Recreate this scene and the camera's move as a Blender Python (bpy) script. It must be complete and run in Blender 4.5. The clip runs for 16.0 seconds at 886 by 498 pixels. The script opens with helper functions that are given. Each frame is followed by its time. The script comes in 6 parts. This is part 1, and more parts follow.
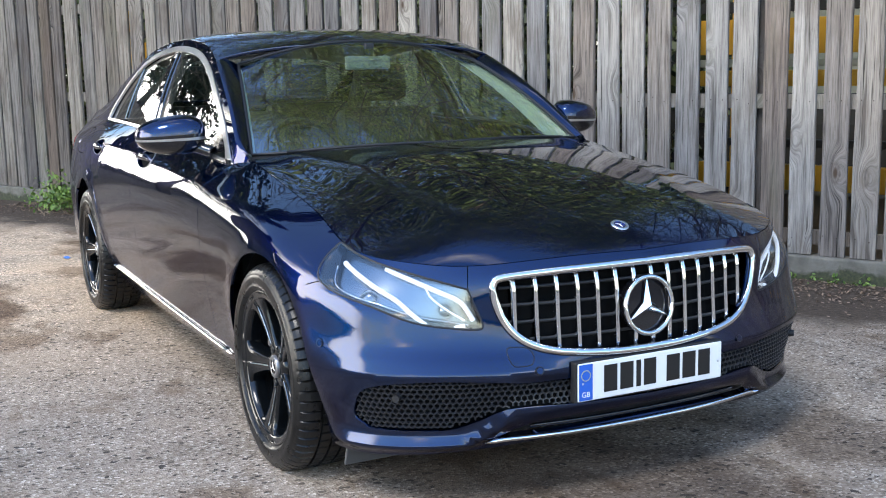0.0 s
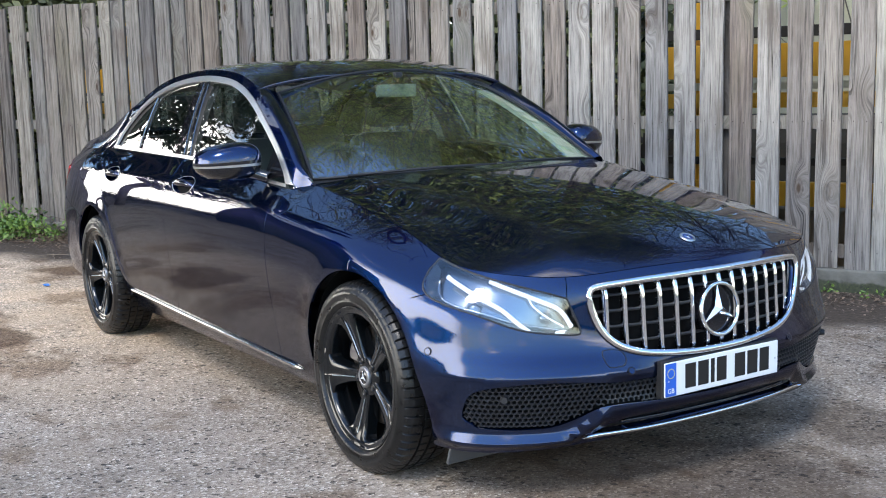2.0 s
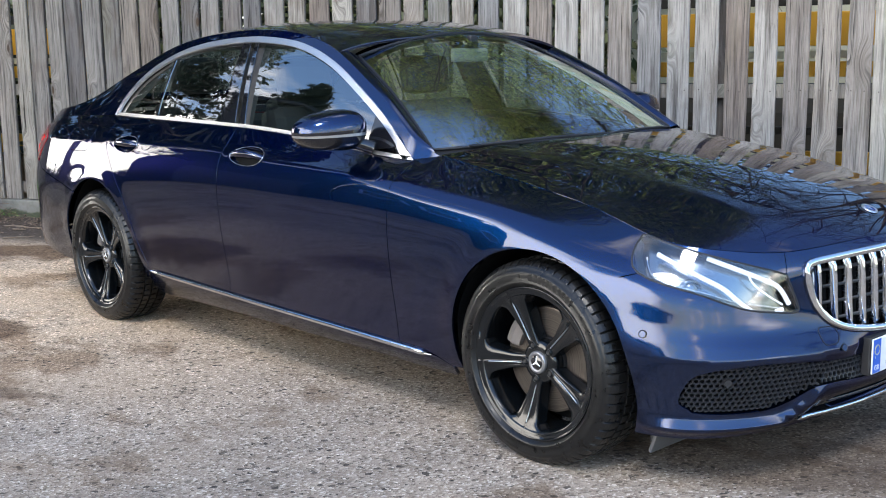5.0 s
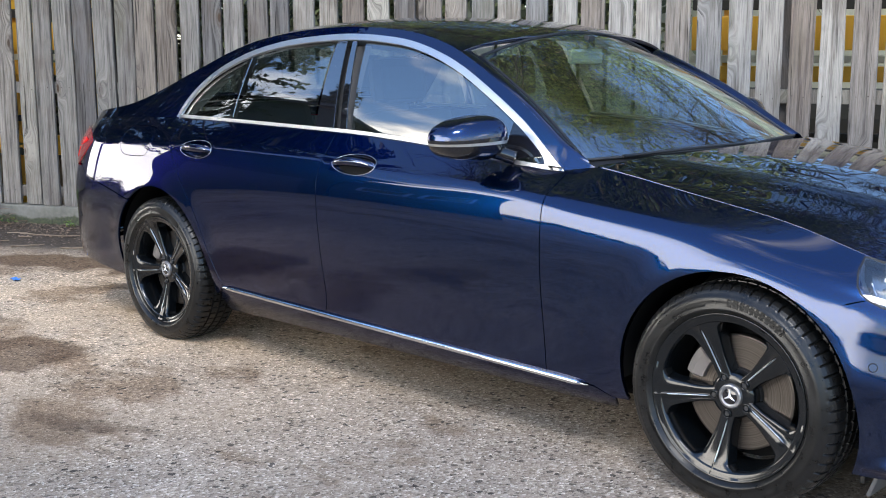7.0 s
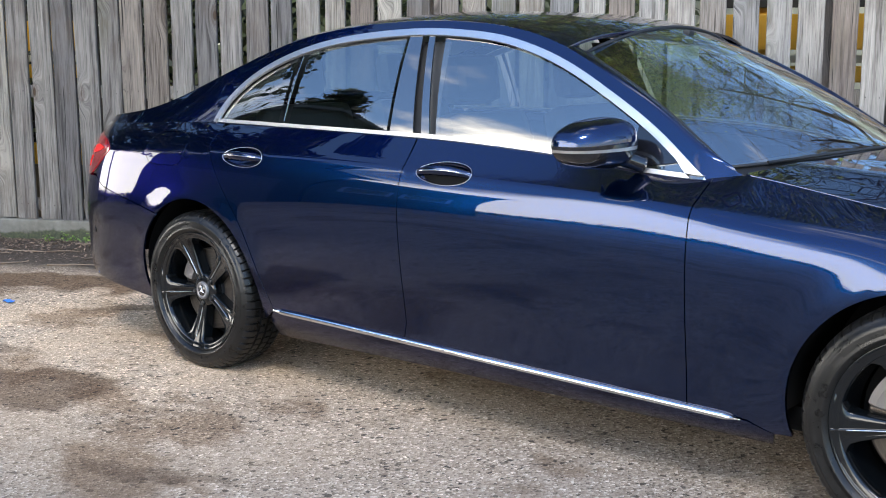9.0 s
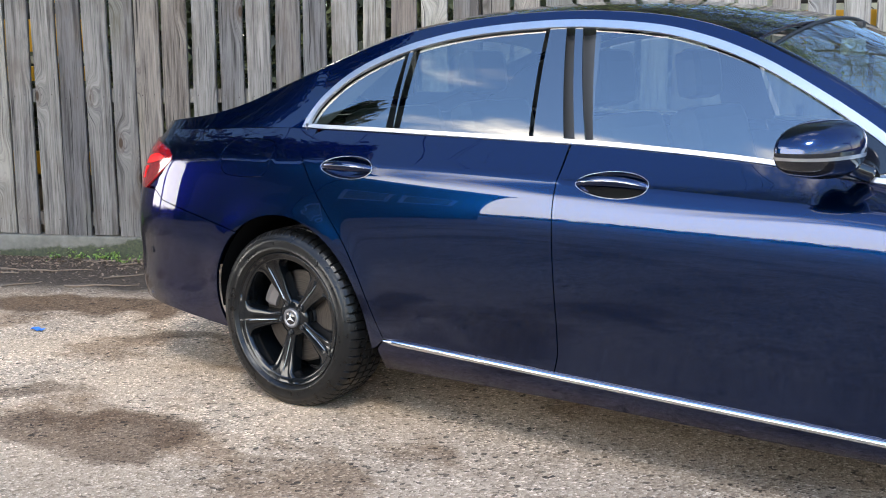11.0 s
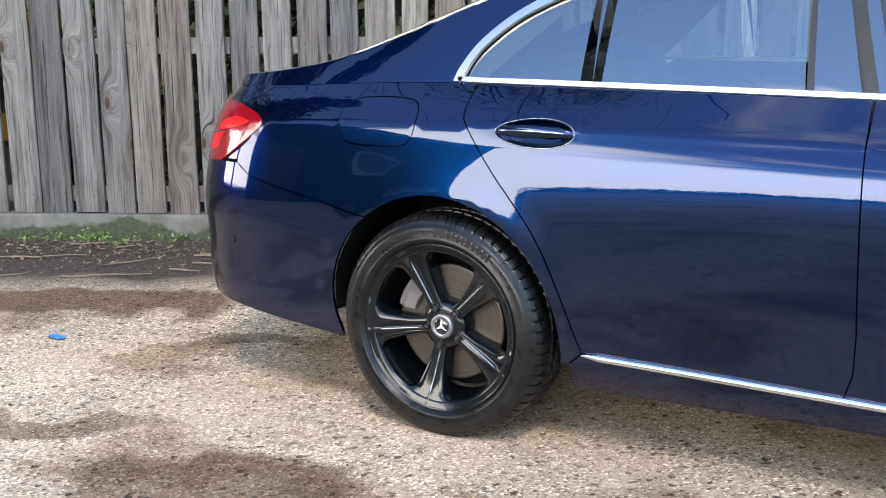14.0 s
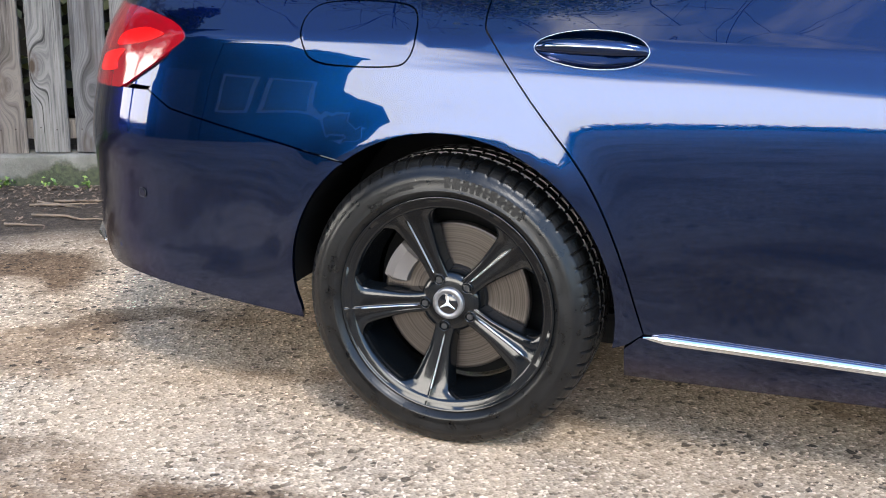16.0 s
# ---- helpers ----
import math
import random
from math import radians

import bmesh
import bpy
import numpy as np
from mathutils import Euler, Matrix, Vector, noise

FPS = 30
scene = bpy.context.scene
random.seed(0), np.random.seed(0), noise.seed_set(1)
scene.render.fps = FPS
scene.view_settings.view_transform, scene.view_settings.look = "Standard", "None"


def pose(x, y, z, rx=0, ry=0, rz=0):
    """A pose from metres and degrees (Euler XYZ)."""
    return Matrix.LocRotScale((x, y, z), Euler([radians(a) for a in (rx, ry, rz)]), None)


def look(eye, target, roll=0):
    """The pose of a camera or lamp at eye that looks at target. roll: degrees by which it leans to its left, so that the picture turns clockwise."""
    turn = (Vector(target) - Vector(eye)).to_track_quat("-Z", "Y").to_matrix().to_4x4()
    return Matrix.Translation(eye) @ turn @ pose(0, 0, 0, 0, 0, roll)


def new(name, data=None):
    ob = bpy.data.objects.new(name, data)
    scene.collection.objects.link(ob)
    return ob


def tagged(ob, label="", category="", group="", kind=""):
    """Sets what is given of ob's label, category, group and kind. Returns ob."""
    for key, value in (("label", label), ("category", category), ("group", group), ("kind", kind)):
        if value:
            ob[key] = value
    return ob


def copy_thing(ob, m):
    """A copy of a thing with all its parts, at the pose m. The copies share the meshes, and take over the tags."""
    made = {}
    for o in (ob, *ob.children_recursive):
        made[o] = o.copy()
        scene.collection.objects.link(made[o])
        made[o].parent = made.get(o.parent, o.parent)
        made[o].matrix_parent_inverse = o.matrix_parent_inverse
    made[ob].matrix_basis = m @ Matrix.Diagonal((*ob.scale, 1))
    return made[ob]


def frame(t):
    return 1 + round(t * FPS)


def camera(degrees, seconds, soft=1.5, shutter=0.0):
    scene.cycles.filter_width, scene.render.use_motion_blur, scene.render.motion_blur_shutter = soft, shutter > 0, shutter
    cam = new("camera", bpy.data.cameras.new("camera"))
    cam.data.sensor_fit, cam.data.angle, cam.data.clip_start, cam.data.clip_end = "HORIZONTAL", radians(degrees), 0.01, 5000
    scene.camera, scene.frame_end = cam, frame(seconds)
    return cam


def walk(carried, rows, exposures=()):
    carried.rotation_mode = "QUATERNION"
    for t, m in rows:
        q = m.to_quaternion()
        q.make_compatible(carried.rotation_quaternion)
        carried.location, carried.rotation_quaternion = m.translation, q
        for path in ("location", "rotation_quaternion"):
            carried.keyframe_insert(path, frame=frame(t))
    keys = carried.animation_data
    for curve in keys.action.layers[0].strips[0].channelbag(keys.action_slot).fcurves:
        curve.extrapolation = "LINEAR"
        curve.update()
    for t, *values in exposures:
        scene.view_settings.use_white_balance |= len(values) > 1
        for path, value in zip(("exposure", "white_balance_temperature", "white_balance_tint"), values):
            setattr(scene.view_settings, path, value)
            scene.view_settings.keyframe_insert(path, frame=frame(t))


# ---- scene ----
# World: the car's front axle lies at x = 0, its nose points to +x, its right side faces -y.
cam = camera(42.3, 16.0, soft=1.0)
PATH = [
    (0, (3.416, -2.026, 1.303), (1.661, -1.123, 0.977), -1.1),
    (0.5, (3.399, -2.189, 1.311), (1.667, -1.243, 0.992), -1.2),
    (1, (3.346, -2.372, 1.323), (1.636, -1.383, 1.01), -1.3),
    (1.5, (3.344, -2.543, 1.325), (1.66, -1.507, 1.022), -1.4),
    (2, (3.341, -2.726, 1.342), (1.683, -1.646, 1.049), -1.5),
    (2.5, (3.242, -2.903, 1.34), (1.613, -1.778, 1.054), -1.2),
    (3, (3.078, -3.085, 1.344), (1.477, -1.921, 1.059), -0.9),
    (3.2, (3.016, -3.13, 1.337), (1.428, -1.949, 1.048), -0.7),
    (5.3, (2.263, -3.519, 1.348), (0.834, -2.164, 0.996), -0.7),
    (5.5, (2.184, -3.524, 1.33), (0.762, -2.162, 0.982), -0.6),
    (6, (2.004, -3.574, 1.333), (0.605, -2.19, 0.981), -0.6),
    (6.5, (1.807, -3.657, 1.34), (0.427, -2.254, 0.986), -0.4),
    (7, (1.6, -3.76, 1.351), (0.24, -2.337, 0.997), -0.1),
    (7.5, (1.423, -3.794, 1.344), (0.08, -2.356, 0.988), 0.2),
    (8, (1.232, -3.809, 1.339), (-0.089, -2.351, 0.983), 0.2),
    (8.2, (1.153, -3.818, 1.339), (-0.156, -2.35, 0.981), 0.2),
    (10.3, (0.283, -3.847, 1.282), (-0.913, -2.278, 0.952), -0.5),
    (10.5, (0.184, -3.854, 1.298), (-1.005, -2.281, 0.962), -0.4),
    (11, (-0.022, -3.861, 1.292), (-1.194, -2.277, 0.951), -0.3),
    (11.5, (-0.235, -3.846, 1.279), (-1.387, -2.248, 0.933), -0.1),
    (12, (-0.413, -3.82, 1.269), (-1.546, -2.21, 0.915), 0.1),
    (12.5, (-0.646, -3.812, 1.265), (-1.759, -2.191, 0.899), 0.1),
    (13, (-0.847, -3.787, 1.262), (-1.932, -2.15, 0.883), -0.0),
    (13.5, (-1.075, -3.691, 1.256), (-2.12, -2.033, 0.855), -0.3),
    (14, (-1.302, -3.63, 1.237), (-2.294, -1.945, 0.817), -0.4),
    (14.5, (-1.499, -3.57, 1.23), (-2.43, -1.855, 0.788), -0.5),
    (15, (-1.72, -3.425, 1.217), (-2.557, -1.675, 0.733), -0.4),
    (15.5, (-1.904, -3.303, 1.169), (-2.643, -1.516, 0.66), 0.0),
    (16, (-2.153, -3.176, 1.128), (-2.778, -1.354, 0.587), 1.0),
]
walk(cam, [(t, look(eye, target, roll)) for t, eye, target, roll in PATH], [(0, 1.44), (3, 1.42), (7, 1.42), (11, 1.48), (16, 1.70)])

# ---- light ----
world = bpy.data.worlds.new("sky")
scene.world = world
world.use_nodes = True
wn, wl = world.node_tree.nodes, world.node_tree.links
wn.clear()
w_out = wn.new("ShaderNodeOutputWorld")
w_bg = wn.new("ShaderNodeBackground")
w_sky = wn.new("ShaderNodeTexSky")
w_sky.sky_type = "NISHITA"
w_sky.sun_disc = False
w_sky.sun_elevation = radians(53)
w_sky.sun_rotation = radians(145)
w_sky.dust_density = 0.2
w_sky.ozone_density = 6.0
w_sky.air_density = 1.2
w_bg.inputs["Strength"].default_value = 0.15
wl.new(w_sky.outputs["Color"], w_bg.inputs["Color"])
# white cloud, thick towards the horizon and broken above
w_tc = wn.new("ShaderNodeTexCoord")
w_sep = wn.new("ShaderNodeSeparateXYZ")
wl.new(w_tc.outputs["Generated"], w_sep.inputs[0])
w_map = wn.new("ShaderNodeMapping")
w_map.inputs["Scale"].default_value = (1.0, 1.0, 2.6)
wl.new(w_tc.outputs["Generated"], w_map.inputs["Vector"])
w_noise = wn.new("ShaderNodeTexNoise")
w_noise.inputs["Scale"].default_value = 2.3
w_noise.inputs["Detail"].default_value = 7
w_noise.inputs["Roughness"].default_value = 0.55
wl.new(w_map.outputs["Vector"], w_noise.inputs["Vector"])
# how much cloud there is at each height: a low bank, a clearer gap, a broken layer, blue overhead
w_cover = wn.new("ShaderNodeValToRGB")
w_cover.color_ramp.interpolation = "EASE"
for i, (p, v) in enumerate([(0.0, 0.76), (0.20, 0.72), (0.34, 0.40), (0.45, 0.28), (0.62, 0.28), (0.80, 0.60), (1.0, 0.69)]):
    e = w_cover.color_ramp.elements[i] if i < 2 else w_cover.color_ramp.elements.new(p)
    e.position = p
    e.color = (v, v, v, 1)
wl.new(w_sep.outputs["Z"], w_cover.inputs["Fac"])
w_low = wn.new("ShaderNodeMath")
w_low.operation = "SUBTRACT"
wl.new(w_cover.outputs["Color"], w_low.inputs[0])
w_low.inputs[1].default_value = 0.5
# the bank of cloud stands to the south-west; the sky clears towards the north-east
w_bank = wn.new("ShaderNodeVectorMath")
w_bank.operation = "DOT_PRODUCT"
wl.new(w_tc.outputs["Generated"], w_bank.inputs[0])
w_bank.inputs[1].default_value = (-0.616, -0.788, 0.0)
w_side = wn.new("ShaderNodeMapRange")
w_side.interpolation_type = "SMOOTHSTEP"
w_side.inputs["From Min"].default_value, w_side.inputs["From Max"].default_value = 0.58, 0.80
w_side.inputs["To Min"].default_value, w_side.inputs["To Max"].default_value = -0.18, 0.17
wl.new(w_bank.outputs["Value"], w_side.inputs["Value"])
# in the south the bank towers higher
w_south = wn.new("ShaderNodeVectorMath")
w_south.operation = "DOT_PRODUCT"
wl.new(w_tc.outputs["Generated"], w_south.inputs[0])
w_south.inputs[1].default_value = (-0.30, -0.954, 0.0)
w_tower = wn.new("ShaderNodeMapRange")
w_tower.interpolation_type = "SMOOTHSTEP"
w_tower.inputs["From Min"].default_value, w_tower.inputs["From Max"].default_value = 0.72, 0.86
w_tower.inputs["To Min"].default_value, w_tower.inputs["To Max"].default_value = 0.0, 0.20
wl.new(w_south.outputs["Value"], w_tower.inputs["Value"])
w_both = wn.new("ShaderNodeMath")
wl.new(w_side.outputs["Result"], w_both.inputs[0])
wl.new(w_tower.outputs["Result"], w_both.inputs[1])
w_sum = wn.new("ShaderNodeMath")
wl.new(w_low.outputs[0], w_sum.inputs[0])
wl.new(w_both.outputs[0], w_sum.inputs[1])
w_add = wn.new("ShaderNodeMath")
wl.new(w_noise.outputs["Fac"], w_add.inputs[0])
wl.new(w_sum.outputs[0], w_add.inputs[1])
w_ramp = wn.new("ShaderNodeMapRange")
w_ramp.interpolation_type = "SMOOTHSTEP"
w_ramp.inputs["From Min"].default_value, w_ramp.inputs["From Max"].default_value = 0.55, 0.72
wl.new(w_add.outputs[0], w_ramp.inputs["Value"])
w_cloud = wn.new("ShaderNodeBackground")
w_cloud.inputs["Color"].default_value = (1.0, 0.955, 0.88, 1)
w_cloud.inputs["Strength"].default_value = 2.2
# thin cloud is grey, thick cloud is lit white
w_thick = wn.new("ShaderNodeMapRange")
w_thick.interpolation_type = "SMOOTHSTEP"
w_thick.inputs["From Min"].default_value, w_thick.inputs["From Max"].default_value = 0.62, 0.86
w_thick.inputs["To Min"].default_value, w_thick.inputs["To Max"].default_value = 1.4, 3.9
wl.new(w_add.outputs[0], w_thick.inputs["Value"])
wl.new(w_thick.outputs["Result"], w_cloud.inputs["Strength"])
w_mix = wn.new("ShaderNodeMixShader")
wl.new(w_ramp.outputs["Result"], w_mix.inputs[0])
wl.new(w_bg.outputs["Background"], w_mix.inputs[1])
wl.new(w_cloud.outputs["Background"], w_mix.inputs[2])
wl.new(w_mix.outputs["Shader"], w_out.inputs["Surface"])

sun_data = bpy.data.lights.new("sun", "SUN")
sun_data.energy = 0.75
sun_data.angle = radians(16)
sun_data.color = (1.0, 0.96, 0.90)
sun = new("sun", sun_data)
sun.matrix_world = look((3.5, -5.0, 8.0), (0, 0, 0))


# ---- materials ----
def mat(name):
    m = bpy.data.materials.new(name)
    m.use_nodes = True
    nt = m.node_tree
    return m, nt, nt.nodes["Principled BSDF"]


def link(nt, a, b):
    nt.links.new(a, b)


def coords(nt, scale=(1, 1, 1), kind="Object"):
    tc = nt.nodes.new("ShaderNodeTexCoord")
    mp = nt.nodes.new("ShaderNodeMapping")
    mp.inputs["Scale"].default_value = scale
    link(nt, tc.outputs[kind], mp.inputs["Vector"])
    return mp.outputs["Vector"]


def noise_tex(nt, vec, scale, detail=4.0, rough=0.55):
    n = nt.nodes.new("ShaderNodeTexNoise")
    n.inputs["Scale"].default_value = scale
    n.inputs["Detail"].default_value = detail
    n.inputs["Roughness"].default_value = rough
    if vec is not None:
        link(nt, vec, n.inputs["Vector"])
    return n.outputs["Fac"]


def ramp(nt, fac, stops):
    r = nt.nodes.new("ShaderNodeValToRGB")
    el = r.color_ramp.elements
    while len(el) < len(stops):
        el.new(0.5)
    for e, (p, c) in zip(el, stops):
        e.position = p
        e.color = (*c, 1) if len(c) == 3 else c
    link(nt, fac, r.inputs["Fac"])
    return r.outputs["Color"]


def grey(v):
    return (v, v, v)


def mixc(nt, fac, a, b, mode="MIX"):
    m = nt.nodes.new("ShaderNodeMix")
    m.data_type = "RGBA"
    m.blend_type = mode
    for sock, val in ((m.inputs[0], fac), (m.inputs[6], a), (m.inputs[7], b)):
        if hasattr(val, "is_linked"):
            link(nt, val, sock)
        elif isinstance(val, (int, float)):
            sock.default_value = val
        else:
            sock.default_value = (*val, 1)
    return m.outputs[2]


def bump(nt, bsdf, height, strength=0.3, distance=0.01):
    b = nt.nodes.new("ShaderNodeBump")
    b.inputs["Strength"].default_value = strength
    b.inputs["Distance"].default_value = distance
    link(nt, height, b.inputs["Height"])
    link(nt, b.outputs["Normal"], bsdf.inputs["Normal"])


def simple(name, color, rough=0.5, metal=0.0, coat=0.0, spec=0.5):
    m, nt, b = mat(name)
    b.inputs["Base Color"].default_value = (*color, 1)
    b.inputs["Roughness"].default_value = rough
    b.inputs["Metallic"].default_value = metal
    b.inputs["Coat Weight"].default_value = coat
    b.inputs["Specular IOR Level"].default_value = spec
    return m


def make_paint():
    m, nt, b = mat("navy metallic paint")
    v = coords(nt)
    flake = noise_tex(nt, v, 900, 1)
    col = ramp(nt, flake, [(0.3, (0.0002, 0.0098, 0.045)), (0.7, (0.0004, 0.0172, 0.078))])
    link(nt, col, b.inputs["Base Color"])
    b.inputs["Metallic"].default_value = 0.95
    b.inputs["Roughness"].default_value = 0.24
    b.inputs["Specular Tint"].default_value = (0.01, 0.08, 0.30, 1)
    b.inputs["Coat Weight"].default_value = 1.0
    b.inputs["Coat IOR"].default_value = 1.52
    # road film: a thin dull haze that thins out upwards
    tc = nt.nodes.new("ShaderNodeTexCoord")
    sz = nt.nodes.new("ShaderNodeSeparateXYZ")
    link(nt, tc.outputs["Object"], sz.inputs[0])
    low = nt.nodes.new("ShaderNodeMapRange")
    low.inputs["From Min"].default_value, low.inputs["From Max"].default_value = 0.2, 0.74
    low.inputs["To Min"].default_value, low.inputs["To Max"].default_value = 0.11, 0.008
    link(nt, sz.outputs["Z"], low.inputs["Value"])
    film = nt.nodes.new("ShaderNodeMath")
    film.operation = "MULTIPLY_ADD"
    link(nt, noise_tex(nt, v, 6, 6, 0.6), film.inputs[0])
    film.inputs[1].default_value = 0.006
    link(nt, low.outputs["Result"], film.inputs[2])
    link(nt, film.outputs[0], b.inputs["Coat Roughness"])
    return m


def make_glass(name, tint, gloss=1.5):
    m = bpy.data.materials.new(name)
    m.use_nodes = True
    nt = m.node_tree
    nt.nodes.clear()
    out = nt.nodes.new("ShaderNodeOutputMaterial")
    tr = nt.nodes.new("ShaderNodeBsdfTransparent")
    tr.inputs["Color"].default_value = (*tint, 1)
    gl = nt.nodes.new("ShaderNodeBsdfGlossy")
    gl.inputs["Roughness"].default_value = 0.0
    # reflection grows from its head-on share towards grazing, the same from both sides
    f0 = ((gloss - 1) / (gloss + 1)) ** 2
    lw = nt.nodes.new("ShaderNodeLayerWeight")
    lw.inputs["Blend"].default_value = 0.5
    pw = nt.nodes.new("ShaderNodeMath")
    pw.operation = "POWER"
    link(nt, lw.outputs["Facing"], pw.inputs[0])
    pw.inputs[1].default_value = 5.0
    fr = nt.nodes.new("ShaderNodeMath")
    fr.operation = "MULTIPLY_ADD"
    link(nt, pw.outputs[0], fr.inputs[0])
    fr.inputs[1].default_value = 1 - f0
    fr.inputs[2].default_value = f0
    mx = nt.nodes.new("ShaderNodeMixShader")
    link(nt, fr.outputs[0], mx.inputs[0])
    link(nt, tr.outputs[0], mx.inputs[1])
    link(nt, gl.outputs[0], mx.inputs[2])
    link(nt, mx.outputs[0], out.inputs["Surface"])
    return m


def make_tyre():
    m, nt, b = mat("tyre rubber")
    v = coords(nt)
    n = noise_tex(nt, v, 30, 6, 0.65)
    link(nt, ramp(nt, n, [(0.3, grey(0.004)), (0.75, grey(0.011))]), b.inputs["Base Color"])
    link(nt, ramp(nt, n, [(0.3, grey(0.24)), (0.8, grey(0.42))]), b.inputs["Roughness"])
    b.inputs["Specular IOR Level"].default_value = 0.35
    bump(nt, b, noise_tex(nt, v, 220, 3), 0.15, 0.002)
    return m


def make_wood():
    m, nt, b = mat("weathered grey timber")
    oi = nt.nodes.new("ShaderNodeObjectInfo")
    tc = nt.nodes.new("ShaderNodeTexCoord")
    off = nt.nodes.new("ShaderNodeVectorMath")
    off.operation = "MULTIPLY_ADD"
    comb = nt.nodes.new("ShaderNodeCombineXYZ")
    for i in range(3):
        link(nt, oi.outputs["Random"], comb.inputs[i])
    link(nt, comb.outputs[0], off.inputs[0])
    off.inputs[1].default_value = (37, 11, 53)
    link(nt, tc.outputs["Object"], off.inputs[2])

    def mapped(sx, sy, sz):
        mp = nt.nodes.new("ShaderNodeMapping")
        mp.inputs["Scale"].default_value = (sx, sy, sz)
        link(nt, off.outputs[0], mp.inputs["Vector"])
        return mp.outputs["Vector"]
    # a few knots; the grain bends round them
    vor = nt.nodes.new("ShaderNodeTexVoronoi")
    vor.inputs["Scale"].default_value = 4.2
    link(nt, mapped(1, 1, 0.42), vor.inputs["Vector"])
    knot = ramp(nt, vor.outputs["Distance"], [(0.045, grey(0)), (0.075, grey(0.8)), (0.10, grey(0.55)), (0.14, grey(1))])
    bend = nt.nodes.new("ShaderNodeMapRange")
    bend.interpolation_type = "SMOOTHSTEP"
    bend.inputs["From Min"].default_value, bend.inputs["From Max"].default_value = 0.03, 0.36
    bend.inputs["To Min"].default_value, bend.inputs["To Max"].default_value = 0.075, 0.0
    link(nt, vor.outputs["Distance"], bend.inputs["Value"])
    bent = nt.nodes.new("ShaderNodeVectorMath")
    link(nt, off.outputs[0], bent.inputs[0])
    bc = nt.nodes.new("ShaderNodeCombineXYZ")
    link(nt, bend.outputs["Result"], bc.inputs[0])
    link(nt, bc.outputs[0], bent.inputs[1])

    def grain(sz, scale, detail, rough):
        mp = nt.nodes.new("ShaderNodeMapping")
        mp.inputs["Scale"].default_value = (1, 1, sz)
        link(nt, bent.outputs[0], mp.inputs["Vector"])
        return noise_tex(nt, mp.outputs["Vector"], scale, detail, rough)
    fine = grain(0.03, 150, 5, 0.7)
    band = grain(0.05, 34, 4, 0.6)
    crack = ramp(nt, grain(0.022, 75, 3, 0.5), [(0.30, grey(0.18)), (0.36, grey(1))])
    blot = noise_tex(nt, mapped(1, 1, 0.5), 5, 4, 0.6)
    base = ramp(nt, oi.outputs["Random"], [(0.0, (0.25, 0.255, 0.26)), (0.14, (0.43, 0.42, 0.395)), (0.28, (0.29, 0.265, 0.24)), (0.42, (0.20, 0.203, 0.212)),
                                           (0.56, (0.42, 0.42, 0.40)), (0.70, (0.245, 0.21, 0.185)), (0.85, (0.45, 0.44, 0.40)), (1.0, (0.31, 0.315, 0.315))])
    col = mixc(nt, 1.0, base, ramp(nt, fine, [(0.28, grey(0.42)), (0.56, grey(1.10))]), "MULTIPLY")
    col = mixc(nt, 0.8, col, ramp(nt, band, [(0.34, (0.28, 0.255, 0.235)), (0.46, (0.80, 0.78, 0.75)), (0.62, (1.12, 1.09, 1.04))]), "MULTIPLY")
    col = mixc(nt, ramp(nt, blot, [(0.50, grey(0)), (0.72, grey(0.6))]), col, (0.15, 0.122, 0.098))
    green = ramp(nt, noise_tex(nt, mapped(1, 1, 0.25), 3.2, 3), [(0.60, grey(0)), (0.78, grey(0.3))])
    col = mixc(nt, green, col, (0.22, 0.24, 0.12))
    col = mixc(nt, 1.0, col, crack, "MULTIPLY")
    col = mixc(nt, knot, (0.10, 0.070, 0.048), col)
    # darker, browner boards towards the trees
    al = nt.nodes.new("ShaderNodeVectorMath")
    al.operation = "DOT_PRODUCT"
    link(nt, oi.outputs["Location"], al.inputs[0])
    al.inputs[1].default_value = (math.cos(radians(25.8)), math.sin(radians(25.8)), 0)
    run_tone = nt.nodes.new("ShaderNodeMapRange")
    run_tone.inputs["From Min"].default_value, run_tone.inputs["From Max"].default_value = -5.0, -1.6
    link(nt, al.outputs["Value"], run_tone.inputs["Value"])
    col = mixc(nt, run_tone.outputs["Result"], mixc(nt, 1.0, col, (0.62, 0.575, 0.53), "MULTIPLY"), mixc(nt, 1.0, col, (0.84, 0.81, 0.785), "MULTIPLY"))
    link(nt, col, b.inputs["Base Color"])
    b.inputs["Roughness"].default_value = 0.85
    b.inputs["Specular IOR Level"].default_value = 0.25
    bump(nt, b, mixc(nt, 0.5, fine, band), 0.9, 0.008)
    return m


# centre, half sizes and depth of the stains on the tarmac
STAINS = [(-3.28, -1.55, 0.40, 0.28, 0.85), (-5.0, -0.30, 0.80, 0.27, 1.0), (-4.10, -1.42, 0.50, 0.09, 0.7), (-4.02, -0.45, 0.26, 0.12, 0.7), (-2.1, -1.75, 0.30, 0.10, 0.5), (0.55, -2.35, 0.6, 0.2, 0.4),
          (0.55, -0.15, 1.1, 0.55, 0.75), (0.9, 0.95, 0.7, 0.35, 0.6), (2.3, 1.5, 0.5, 0.35, 0.6), (1.2, 2.2, 0.7, 0.2, 0.55), (-6.4, -1.9, 0.5, 0.2, 0.5)]


